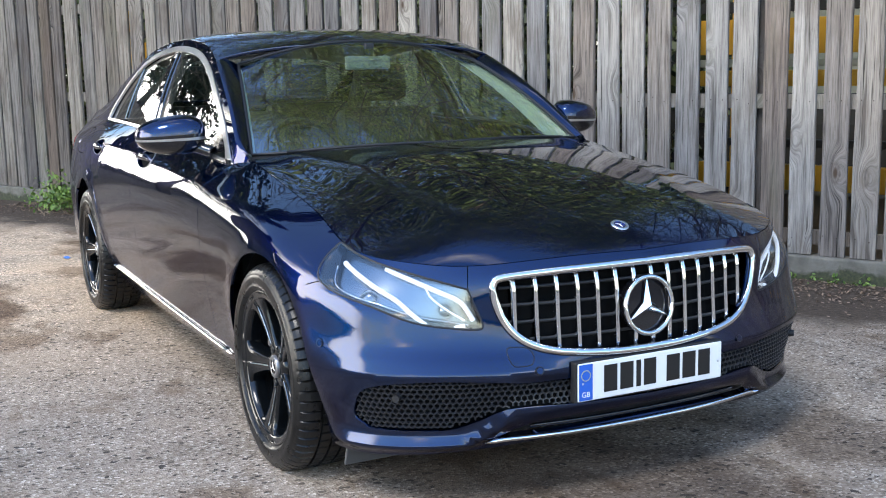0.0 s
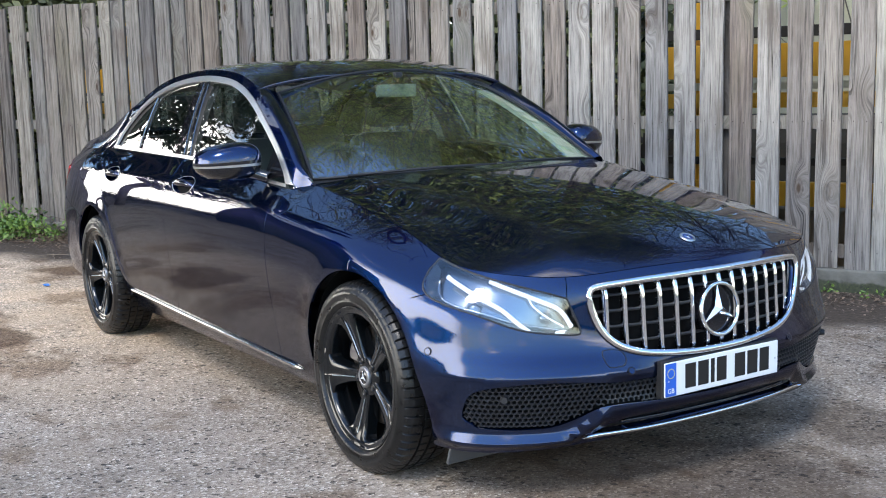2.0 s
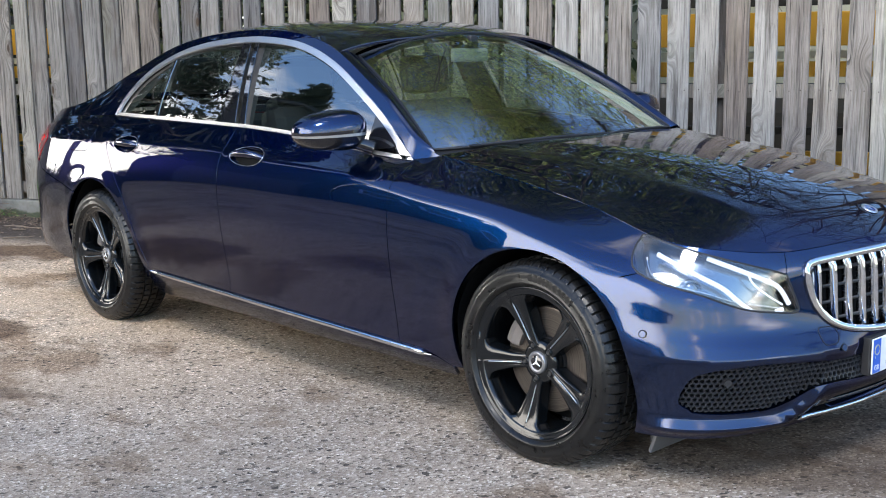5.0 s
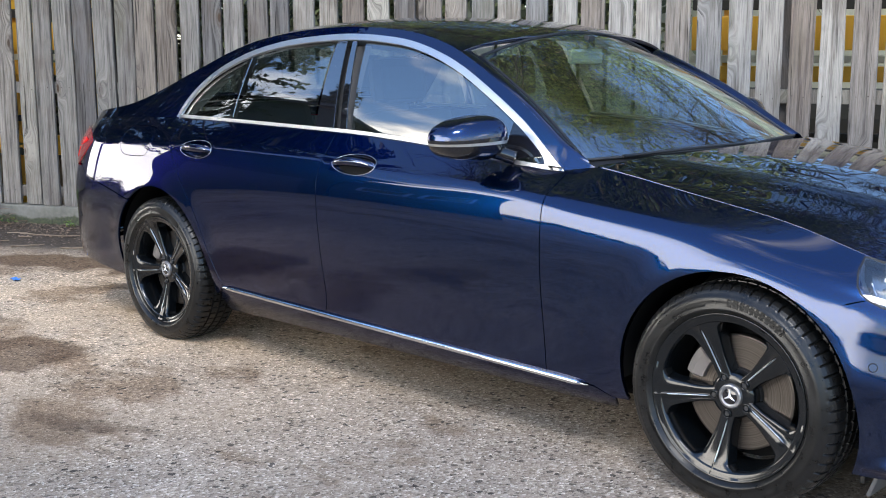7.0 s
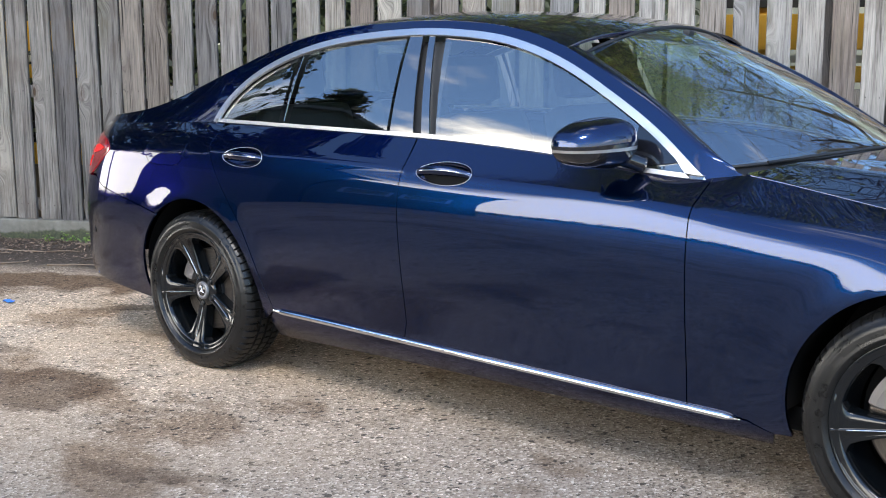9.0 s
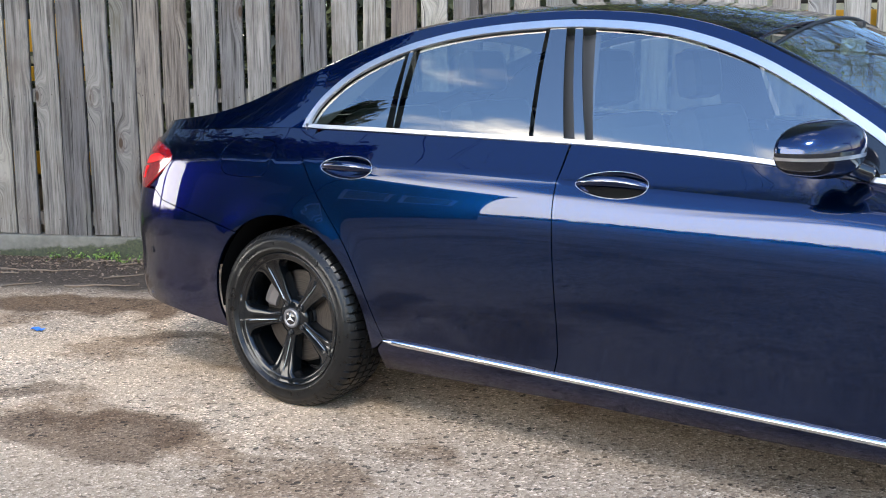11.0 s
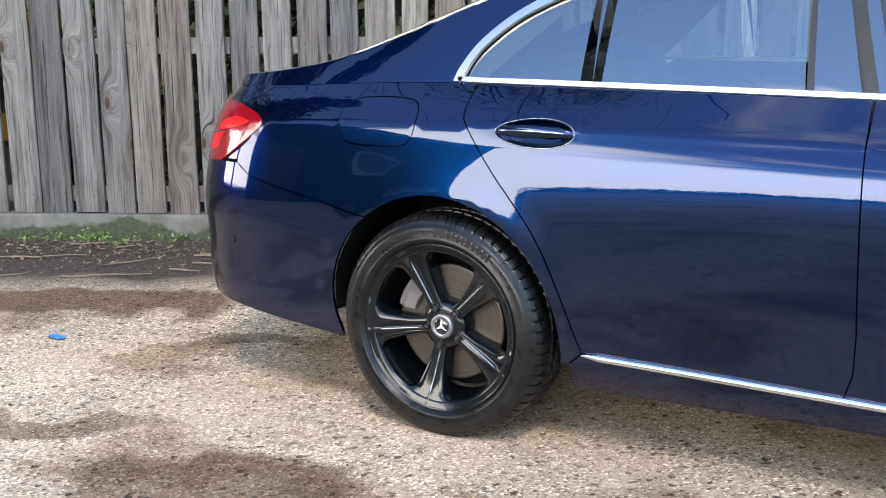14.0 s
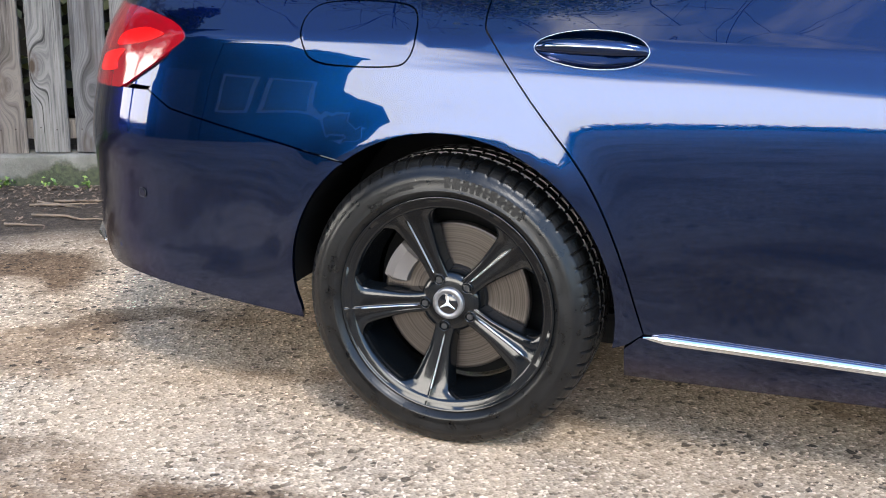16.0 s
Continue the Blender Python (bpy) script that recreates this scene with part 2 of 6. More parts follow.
def make_ground():
    m, nt, b = mat("gritty worn tarmac")
    v = coords(nt)
    big = noise_tex(nt, v, 0.55, 5, 0.6)
    mid = noise_tex(nt, v, 2.6, 6, 0.65)
    grit = nt.nodes.new("ShaderNodeTexVoronoi")
    grit.inputs["Scale"].default_value = 125
    link(nt, v, grit.inputs["Vector"])
    grit2 = nt.nodes.new("ShaderNodeTexVoronoi")
    grit2.inputs["Scale"].default_value = 62
    link(nt, v, grit2.inputs["Vector"])
    stone = ramp(nt, grit.outputs["Color"], [(0.04, (0.035, 0.027, 0.020)), (0.24, (0.22, 0.174, 0.132)), (0.72, (0.365, 0.302, 0.236)), (0.97, (0.72, 0.64, 0.54))])
    dark = ramp(nt, grit2.outputs["Color"], [(0.10, grey(0.20)), (0.20, grey(1))])
    col = mixc(nt, 1.0, stone, dark, "MULTIPLY")
    lit = ramp(nt, mixc(nt, 0.5, big, mid), [(0.36, grey(0.62)), (0.5, grey(1.0)), (0.64, grey(1.38))])
    col = mixc(nt, 1.0, col, lit, "MULTIPLY")
    tan = ramp(nt, noise_tex(nt, v, 1.3, 4), [(0.45, grey(0)), (0.62, grey(0.45))])
    col = mixc(nt, tan, col, (0.25, 0.19, 0.13))
    # pale dusty wear beside the car
    mp = nt.nodes.new("ShaderNodeMapping")
    mp.vector_type = "TEXTURE"
    mp.inputs["Location"].default_value = (-4.2, -0.95, 0)
    mp.inputs["Scale"].default_value = (4.5, 2.3, 1)
    link(nt, v, mp.inputs["Vector"])
    ln = nt.nodes.new("ShaderNodeVectorMath")
    ln.operation = "LENGTH"
    link(nt, mp.outputs["Vector"], ln.inputs[0])
    dm = nt.nodes.new("ShaderNodeMath")
    dm.operation = "MULTIPLY_ADD"
    link(nt, mid, dm.inputs[0])
    dm.inputs[1].default_value = 0.5
    link(nt, ln.outputs["Value"], dm.inputs[2])
    dusty = ramp(nt, dm.outputs[0], [(0.62, grey(1.0)), (1.0, grey(0.0))])
    col = mixc(nt, dusty, col, mixc(nt, 1.0, col, (1.90, 1.74, 1.52), "MULTIPLY"))
    # dark damp stains, each an uneven patch of its own
    wob = nt.nodes.new("ShaderNodeTexNoise")
    wob.inputs["Scale"].default_value = 2.2
    wob.inputs["Detail"].default_value = 6
    link(nt, v, wob.inputs["Vector"])
    vw = nt.nodes.new("ShaderNodeVectorMath")
    vw.operation = "MULTIPLY_ADD"
    link(nt, wob.outputs["Color"], vw.inputs[0])
    vw.inputs[1].default_value = (0.7, 0.7, 0)
    link(nt, v, vw.inputs[2])
    for cx, cy, rx, ry, deep in STAINS:
        mp = nt.nodes.new("ShaderNodeMapping")
        mp.vector_type = "TEXTURE"
        mp.inputs["Location"].default_value = (cx + 0.35, cy + 0.35, 0)
        mp.inputs["Rotation"].default_value = (0, 0, 0.35)
        mp.inputs["Scale"].default_value = (rx, ry, 1)
        link(nt, vw.outputs[0], mp.inputs["Vector"])
        ln = nt.nodes.new("ShaderNodeVectorMath")
        ln.operation = "LENGTH"
        link(nt, mp.outputs["Vector"], ln.inputs[0])
        fade = ramp(nt, ln.outputs["Value"], [(0.72, grey(deep)), (1.0, grey(0))])
        col = mixc(nt, fade, col, mixc(nt, 1.0, col, (0.31, 0.26, 0.215), "MULTIPLY"))
    # smaller brown damp patches scattered about
    damp = ramp(nt, noise_tex(nt, coords(nt, (1.0, 1.5, 1.0)), 1.15, 9, 0.62), [(0.53, grey(0)), (0.60, grey(0.75))])
    col = mixc(nt, damp, col, mixc(nt, 1.0, col, (0.50, 0.42, 0.34), "MULTIPLY"))
    # soil and rotted leaves gathered along the kerb
    mp = nt.nodes.new("ShaderNodeMapping")
    mp.vector_type = "TEXTURE"
    mp.inputs["Location"].default_value = (-6.4 + 0.35, 0.497 + 0.30, 0)
    mp.inputs["Rotation"].default_value = (0, 0, radians(25.8))
    link(nt, vw.outputs[0], mp.inputs["Vector"])
    sx = nt.nodes.new("ShaderNodeSeparateXYZ")
    link(nt, mp.outputs["Vector"], sx.inputs[0])
    mr = nt.nodes.new("ShaderNodeMapRange")
    mr.inputs["From Min"].default_value, mr.inputs["From Max"].default_value = -1.12, -0.78
    link(nt, sx.outputs["Y"], mr.inputs["Value"])
    dirt = ramp(nt, noise_tex(nt, v, 38, 6, 0.7), [(0.3, (0.028, 0.020, 0.015)), (0.55, (0.08, 0.060, 0.043)), (0.75, (0.18, 0.14, 0.105))])
    col = mixc(nt, mr.outputs["Result"], col, dirt)
    link(nt, col, b.inputs["Base Color"])
    b.inputs["Roughness"].default_value = 0.9
    b.inputs["Specular IOR Level"].default_value = 0.3
    bump(nt, b, mixc(nt, 0.3, grit.outputs["Distance"], grit2.outputs["Distance"]), 0.6, 0.007)
    return m


PAINT = make_paint()
GLASS = make_glass("window glass", (0.52, 0.61, 0.58), 3.3)
SCREEN = make_glass("windscreen glass", (0.60, 0.76, 0.63), 4.3)
LENS = make_glass("clear lamp lens", (0.92, 0.94, 0.95), 2.1)
CHROME = simple("chrome", (0.78, 0.79, 0.80), 0.08, 1.0)
SATIN = simple("satin aluminium trim", (0.62, 0.62, 0.62), 0.33, 1.0)
GLOSS_BLACK = simple("gloss black", (0.008, 0.008, 0.010), 0.08, 0.0, 0.6)
ALLOY = simple("satin black alloy", (0.003, 0.004, 0.005), 0.16, 0.0, 0.25, 0.4)
PIANO = simple("piano black trim", (0.006, 0.006, 0.008), 0.03)
PIANO.node_tree.nodes["Principled BSDF"].inputs["IOR"].default_value = 2.7
# pale metal for the highlight drawn along each spoke ridge
RIDGE_GLINT = simple("bright spoke highlight line", (0.46, 0.50, 0.55), 0.28, 1.0)
BLACK = simple("black plastic", (0.012, 0.012, 0.013), 0.55)
LINER = simple("wheel arch felt", (0.008, 0.008, 0.008), 0.95, spec=0.1)
TYRE = make_tyre()
WOOD = make_wood()
GROUND = make_ground()


def make_steel():
    m, nt, b = mat("brake steel")
    v = coords(nt)
    ln = nt.nodes.new("ShaderNodeVectorMath")
    ln.operation = "LENGTH"
    sep = coords(nt, (1, 0, 1))
    link(nt, sep, ln.inputs[0])
    groove = noise_tex(nt, ln.outputs["Value"], 1, 2)
    wav = nt.nodes.new("ShaderNodeMath")
    wav.operation = "MULTIPLY"
    link(nt, ln.outputs["Value"], wav.inputs[0])
    wav.inputs[1].default_value = 260
    rings = nt.nodes.new("ShaderNodeTexNoise")
    rings.noise_dimensions = "1D"
    rings.inputs["Scale"].default_value = 1.0
    rings.inputs["Detail"].default_value = 3
    link(nt, wav.outputs[0], rings.inputs["W"])
    link(nt, ramp(nt, rings.outputs["Fac"], [(0.3, (0.065, 0.055, 0.048)), (0.7, (0.12, 0.105, 0.092))]), b.inputs["Base Color"])
    b.inputs["Metallic"].default_value = 0.85
    b.inputs["Roughness"].default_value = 0.40
    return m


STEEL = make_steel()
RED = simple("red lamp plastic", (0.22, 0.001, 0.006), 0.10, 0.0, 0.8)
RED_LIT = simple("bright red lamp lens", (0.60, 0.004, 0.005), 0.2, 0.0, 0.3)
WHITE_PLATE = simple("white reflective plate", (0.82, 0.82, 0.80), 0.35)
BLUE_BAND = simple("blue plate band", (0.02, 0.12, 0.55), 0.35)
INK = simple("black plate ink", (0.01, 0.01, 0.01), 0.4)
LEATHER = simple("dark grey leather", (0.045, 0.045, 0.045), 0.5)
DASH = simple("dark dashboard", (0.02, 0.02, 0.022), 0.6)
LINING = simple("light headlining", (0.74, 0.76, 0.71), 0.9)
LAMP_WHITE = simple("lit white light guide", (0.9, 0.92, 0.95), 0.15, 0.0, 0.5)
LAMP_WHITE.node_tree.nodes["Principled BSDF"].inputs["Emission Color"].default_value = (0.92, 0.96, 1.0, 1)
LAMP_WHITE.node_tree.nodes["Principled BSDF"].inputs["Emission Strength"].default_value = 0.15
REFLECTOR = simple("lamp reflector", (0.24, 0.27, 0.30), 0.22, 1.0)
YELLOW = simple("yellow painted steel", (0.60, 0.31, 0.015), 0.5)


# ---- mesh helpers ----
def part(name, data, material, parent=None, label=""):
    """Links a bmesh or a mesh as one object."""
    if isinstance(data, bmesh.types.BMesh):
        me = bpy.data.meshes.new(name)
        data.to_mesh(me)
        data.free()
    else:
        me = data
    if material is not None and not me.materials:
        me.materials.append(material)
    ob = new(name, me)
    if parent is not None:
        ob.parent = parent
    if label:
        tagged(ob, label)
    return ob


def mesh_from(name, verts, faces, smooth=True, normals=None):
    me = bpy.data.meshes.new(name)
    me.from_pydata([tuple(map(float, v)) for v in verts], [], [tuple(map(int, f)) for f in faces])
    if smooth:
        me.polygons.foreach_set("use_smooth", [True] * len(me.polygons))
    if normals is not None:
        me.normals_split_custom_set_from_vertices([tuple(map(float, n)) for n in normals])
    me.update()
    return me


def box_bm(bm, lo, hi, bevel=0.0):
    lo, hi = Vector(lo), Vector(hi)
    r = bmesh.ops.create_cube(bm, size=1.0)
    m = Matrix.LocRotScale((lo + hi) / 2, None, hi - lo)
    bmesh.ops.transform(bm, matrix=m, verts=r["verts"])
    if bevel:
        es = list({e for v in r["verts"] for e in v.link_edges})
        bmesh.ops.bevel(bm, geom=es, offset=bevel, segments=2, affect="EDGES", profile=0.6)


def box(lo, hi, bevel=0.0):
    bm = bmesh.new()
    box_bm(bm, lo, hi, bevel)
    return bm


def cubic(xs, ys, ends=None):
    """Cubic spline through knots; natural ends, or zero slope where ends is 'flat'."""
    xs, ys = np.array(xs, float), np.array(ys, float)
    n = len(xs)
    h = np.diff(xs)
    A, r = np.zeros((n, n)), np.zeros(n)
    for i in range(1, n - 1):
        A[i, i - 1:i + 2] = h[i - 1], 2 * (h[i - 1] + h[i]), h[i]
        r[i] = 6 * ((ys[i + 1] - ys[i]) / h[i] - (ys[i] - ys[i - 1]) / h[i - 1])
    A[0, 0] = A[-1, -1] = 1
    if ends == "flat":
        A[0, :2] = 2 * h[0], h[0]
        r[0] = 6 * (ys[1] - ys[0]) / h[0]
        A[-1, -2:] = h[-1], 2 * h[-1]
        r[-1] = -6 * (ys[-1] - ys[-2]) / h[-1]
    m = np.linalg.solve(A, r)

    def f(x):
        x = np.asarray(x, float)
        i = np.clip(np.searchsorted(xs, x) - 1, 0, n - 2)
        a, b, hh = xs[i + 1] - x, x - xs[i], h[i]
        return m[i] * a ** 3 / (6 * hh) + m[i + 1] * b ** 3 / (6 * hh) + (ys[i] / hh - m[i] * hh / 6) * a + (ys[i + 1] / hh - m[i + 1] * hh / 6) * b
    return f


def soft(xs, ys):
    """Monotone cubic through knots, held constant outside."""
    xs, ys = np.array(xs, float), np.array(ys, float)
    h = np.diff(xs)
    dl = np.diff(ys) / h
    m = np.zeros(len(xs))
    m[0], m[-1] = dl[0], dl[-1]
    for i in range(1, len(xs) - 1):
        if dl[i - 1] * dl[i] > 0:
            w1, w2 = 2 * h[i] + h[i - 1], h[i] + 2 * h[i - 1]
            m[i] = (w1 + w2) / (w1 / dl[i - 1] + w2 / dl[i])

    def f(x):
        x = np.clip(np.asarray(x, float), xs[0], xs[-1])
        i = np.clip(np.searchsorted(xs, x) - 1, 0, len(xs) - 2)
        t = (x - xs[i]) / h[i]
        return ((1 + 2 * t) * (1 - t) ** 2 * ys[i] + t * (1 - t) ** 2 * h[i] * m[i]
                + t * t * (3 - 2 * t) * ys[i + 1] + t * t * (t - 1) * h[i] * m[i + 1])
    return f


def inside(pts, poly):
    """Which points lie in the polygon (even-odd)."""
    pts, poly = np.asarray(pts, float), np.asarray(poly, float)
    x, y = pts[:, 0], pts[:, 1]
    res = np.zeros(len(pts), bool)
    j = len(poly) - 1
    for i in range(len(poly)):
        (xi, yi), (xj, yj) = poly[i], poly[j]
        if yi != yj:
            res ^= ((yi > y) != (yj > y)) & (x < (xj - xi) * (y - yi) / (yj - yi) + xi)
        j = i
    return res


def dense(poly, step):
    out = []
    for a, b in zip(poly, poly[1:] + poly[:1]):
        a, b = np.array(a, float), np.array(b, float)
        n = max(1, int(np.ceil(np.linalg.norm(b - a) / step)))
        out += [a + (b - a) * i / n for i in range(n)]
    return np.array(out)


def shrunk(loop, gap):
    """A closed loop moved inward by gap."""
    area = np.sum(loop[:, 0] * np.roll(loop[:, 1], -1) - np.roll(loop[:, 0], -1) * loop[:, 1])
    t = np.roll(loop, -1, 0) - np.roll(loop, 1, 0)
    t /= np.maximum(np.linalg.norm(t, axis=1, keepdims=True), 1e-9)
    n = np.stack([-t[:, 1], t[:, 0]], 1) * (1 if area > 0 else -1)
    return loop + n * gap


def smooth_loop(points, per=8):
    """A closed Catmull-Rom curve through points."""
    p = np.array(points, float)
    n, out = len(p), []
    for i in range(n):
        a, b, c, d = p[i - 1], p[i], p[(i + 1) % n], p[(i + 2) % n]
        for k in range(per):
            t = k / per
            out.append(tuple(0.5 * (2 * b + (c - a) * t + (2 * a - 5 * b + 4 * c - d) * t * t + (3 * b - a - 3 * c + d) * t ** 3)))
    return out


def smooth_line(points, per=8):
    """An open Catmull-Rom curve through points."""
    p = np.array(points, float)
    p = np.vstack([2 * p[0] - p[1], p, 2 * p[-1] - p[-2]])
    out = []
    for i in range(1, len(p) - 2):
        a, b, c, d = p[i - 1:i + 3]
        for k in range(per):
            t = k / per
            out.append(tuple(0.5 * (2 * b + (c - a) * t + (2 * a - 5 * b + 4 * c - d) * t * t + (3 * b - a - 3 * c + d) * t ** 3)))
    out.append(tuple(p[-2]))
    return out


def surf_normals(surf, uv):
    e = 0.004
    du = surf(uv[:, 0] + e, uv[:, 1]) - surf(uv[:, 0] - e, uv[:, 1])
    dv = surf(uv[:, 0], uv[:, 1] + e) - surf(uv[:, 0], uv[:, 1] - e)
    n = np.cross(du, dv)
    n /= np.maximum(np.linalg.norm(n, axis=1, keepdims=True), 1e-12)
    return n


from mathutils.geometry import delaunay_2d_cdt


def panel(name, surf, poly, sides=(-1,), holes=(), step=0.03, gap=0.0018, flange=0.012, lift=0.0, out=None):
    """A sheet cut from a surface along a 2D outline, with its edges turned inward. sides: -1 right, 1 left, or both in one mesh."""
    loops = [shrunk(dense(list(map(tuple, poly)), step * 0.8), gap)]
    loops += [shrunk(dense(list(map(tuple, h)), step * 0.8), -gap) for h in holes]
    pts, edges = [], []
    for lp in loops:
        k = len(pts)
        pts += [tuple(p) for p in lp]
        edges += [(k + i, k + (i + 1) % len(lp)) for i in range(len(lp))]
    nb = len(pts)
    lo, hi = loops[0].min(0), loops[0].max(0)
    gx = np.arange(lo[0] + step / 2, hi[0], step)
    gy = np.arange(lo[1] + step / 2, hi[1], step)
    if len(gx) and len(gy):
        g = np.stack(np.meshgrid(gx, gy), -1).reshape(-1, 2)
        keep = inside(g, loops[0])
        for lp in loops[1:]:
            keep &= ~inside(g, lp)
        g = g[keep]
        b = np.array(pts)
        if len(g):
            dist = np.sqrt(((g[:, None, :] - b[None]) ** 2).sum(-1)).min(1)
            g = g[dist > step * 0.45]
        pts += [tuple(p) for p in g]
    vs, es, fs, vo, eo, fo = delaunay_2d_cdt([Vector(p) for p in pts], edges, [], 0, 1e-6)
    uv = np.array([tuple(v) for v in vs])
    cen = np.array([uv[list(f)].mean(0) for f in fs])
    keep = inside(cen, loops[0])
    for lp in loops[1:]:
        keep &= ~inside(cen, lp)
    tris = [tuple(f) for f, k in zip(fs, keep) if k]
    P = surf(uv[:, 0], uv[:, 1])
    N = surf_normals(surf, uv)
    ref = np.array(out if out is not None else (0, 1, 0), float)
    flip = np.sign(np.sum(N.mean(0) * ref)) or 1
    N = N * flip
    P = P + N * lift
    inv = {}
    for new_i, olds in enumerate(vo):
        for o in olds:
            inv[o] = new_i
    V, F, NN = [], [], []
    for sd in sides:
        k0 = len(V)
        M = np.array([1, sd, 1])
        V += list(P * M)
        NN += list(N * M)
        for t in tris:
            a, b, c = P[list(t)]
            s = np.dot(np.cross(b - a, c - a), N[t[0]]) * sd
            F.append([k0 + i for i in (t if s > 0 else t[::-1])])
        if flange:
            i0 = 0
            for lp in loops:
                ids = [inv.get(i0 + i) for i in range(len(lp))]
                i0 += len(lp)
                ids = [i for i in ids if i is not None]
                k1 = len(V)
                n = len(ids)
                ctr = P[ids].mean(0)
                for j, i in enumerate(ids):
                    t = P[ids[(j + 1) % n]] - P[ids[j - 1]]
                    o = np.cross(t, N[i])
                    o /= max(np.linalg.norm(o), 1e-9)
                    if np.dot(o, P[i] - ctr) < 0:
                        o = -o
                    if lp is not loops[0]:
                        o = -o
                    V += [P[i] * M, (P[i] - N[i] * flange) * M]
                    e = (N[i] * 0.5 + o)
                    NN += [e / np.linalg.norm(e) * M, o * M]
                for j in range(n):
                    a, b = k1 + 2 * j, k1 + 2 * ((j + 1) % n)
                    q = [a, b, b + 1, a + 1]
                    va, vb, vc = (np.array(V[i]) for i in q[:3])
                    if np.dot(np.cross(vb - va, vc - va), NN[a]) < 0:
                        q = q[::-1]
                    F.append(q)
    return mesh_from(name, V, F, True, NN)


def tube_mesh(name, pts, radius, seg=8, closed=False, flat=1.0):
    """A round bar along points; flat squeezes its height across the local normal."""
    p = np.array(pts, float)
    n = len(p)
    V, F = [], []
    up = np.array([0, 0, 1.0])
    for i in range(n):
        t = p[(i + 1) % n] - p[i - 1] if closed or 0 < i < n - 1 else (p[1] - p[0] if i == 0 else p[-1] - p[-2])
        t /= max(np.linalg.norm(t), 1e-9)
        a = np.cross(t, up)
        if np.linalg.norm(a) < 0.05:
            a = np.cross(t, (0, 1.0, 0))
        a /= np.linalg.norm(a)
        b = np.cross(a, t)
        r = radius if np.isscalar(radius) else radius[i]
        for k in range(seg):
            w = 2 * math.pi * k / seg
            V.append(p[i] + a * r * math.cos(w) * flat + b * r * math.sin(w))
    m = n if closed else n - 1
    for i in range(m):
        for k in range(seg):
            j = (i + 1) % n
            F.append([i * seg + k, i * seg + (k + 1) % seg, j * seg + (k + 1) % seg, j * seg + k])
    if not closed:
        F.append(list(range(seg)))
        F.append([(n - 1) * seg + k for k in range(seg)][::-1])
    return mesh_from(name, V, F)


def loft_mesh(name, rows, closed=False):
    """A smooth sheet through rows of points."""
    V = [q for r in rows for q in r]
    n = len(rows[0])
    F = []
    for i in range(len(rows) - 1):
        for j in range(n if closed else n - 1):
            F.append([i * n + j, i * n + (j + 1) % n, (i + 1) * n + (j + 1) % n, (i + 1) * n + j])
    return mesh_from(name, V, F)

# ---- car body surfaces ----
# Plan outline of the widest section, from the middle of the tail round the side to the middle of the nose.
PLAN = [(-4.09, 0), (-4.08, 0.25), (-4.045, 0.5), (-3.965, 0.70), (-3.86, 0.806), (-3.72, 0.866), (-3.4, 0.908), (-2.94, 0.925), (-2.2, 0.928), (-1.4, 0.926),
        (-0.7, 0.922), (-0.1, 0.918), (0.2, 0.908), (0.41, 0.880), (0.53, 0.815), (0.62, 0.71), (0.69, 0.57), (0.742, 0.40), (0.775, 0.2), (0.785, 0)]
_k = np.array(PLAN)
_k = np.vstack([_k[2:0:-1] * (1, -1), _k, _k[-2:-4:-1] * (1, -1)])
_l = np.r_[0, np.cumsum(np.linalg.norm(np.diff(_k, axis=0), axis=1))]
_l -= _l[2]
plan_x, plan_w = cubic(_l, _k[:, 0]), cubic(_l, _k[:, 1])
S_END = float(_l[-3])
_ss = np.linspace(0, S_END, 4000)
_sx, _sw = plan_x(_ss), plan_w(_ss)


def at_x(x):
    """The outline's run length where the side passes x."""
    return float(np.interp(x, _sx, _ss))


def at_front(w):
    i = _ss > at_x(0.1)
    return float(np.interp(-w, -_sw[i], _ss[i]))


def at_rear(w):
    i = _ss < at_x(-3.0)
    return float(np.interp(w, _sw[i], _ss[i]))


# Bonnet: height over the ground.
hood_mid = cubic([-0.7, -0.42, -0.2, 0, 0.2, 0.4, 0.55, 0.64, 0.70, 0.75, 0.80], [1.015, 1.000, 0.983, 0.958, 0.925, 0.882, 0.838, 0.802, 0.773, 0.742, 0.70])
hood_edge = cubic([-0.7, -0.5, -0.3, -0.07, 0.12, 0.3, 0.40, 0.48, 0.55, 0.61, 0.664, 0.8], [0.968, 0.940, 0.908, 0.873, 0.840, 0.797, 0.770, 0.747, 0.718, 0.679, 0.628, 0.50])


def hood_z(x, w):
    w = np.abs(w)
    q = np.clip(w / 0.755, 0, 1.3)
    z = hood_mid(x) - (hood_mid(x) - hood_edge(x)) * q ** 2.3
    ridge = 0.50 + 0.12 * np.clip(-x, -0.6, 0.6)
    return z + 0.007 * np.exp(-((w - ridge) / 0.07) ** 2) * np.clip((0.62 - x) / 0.3, 0, 1)


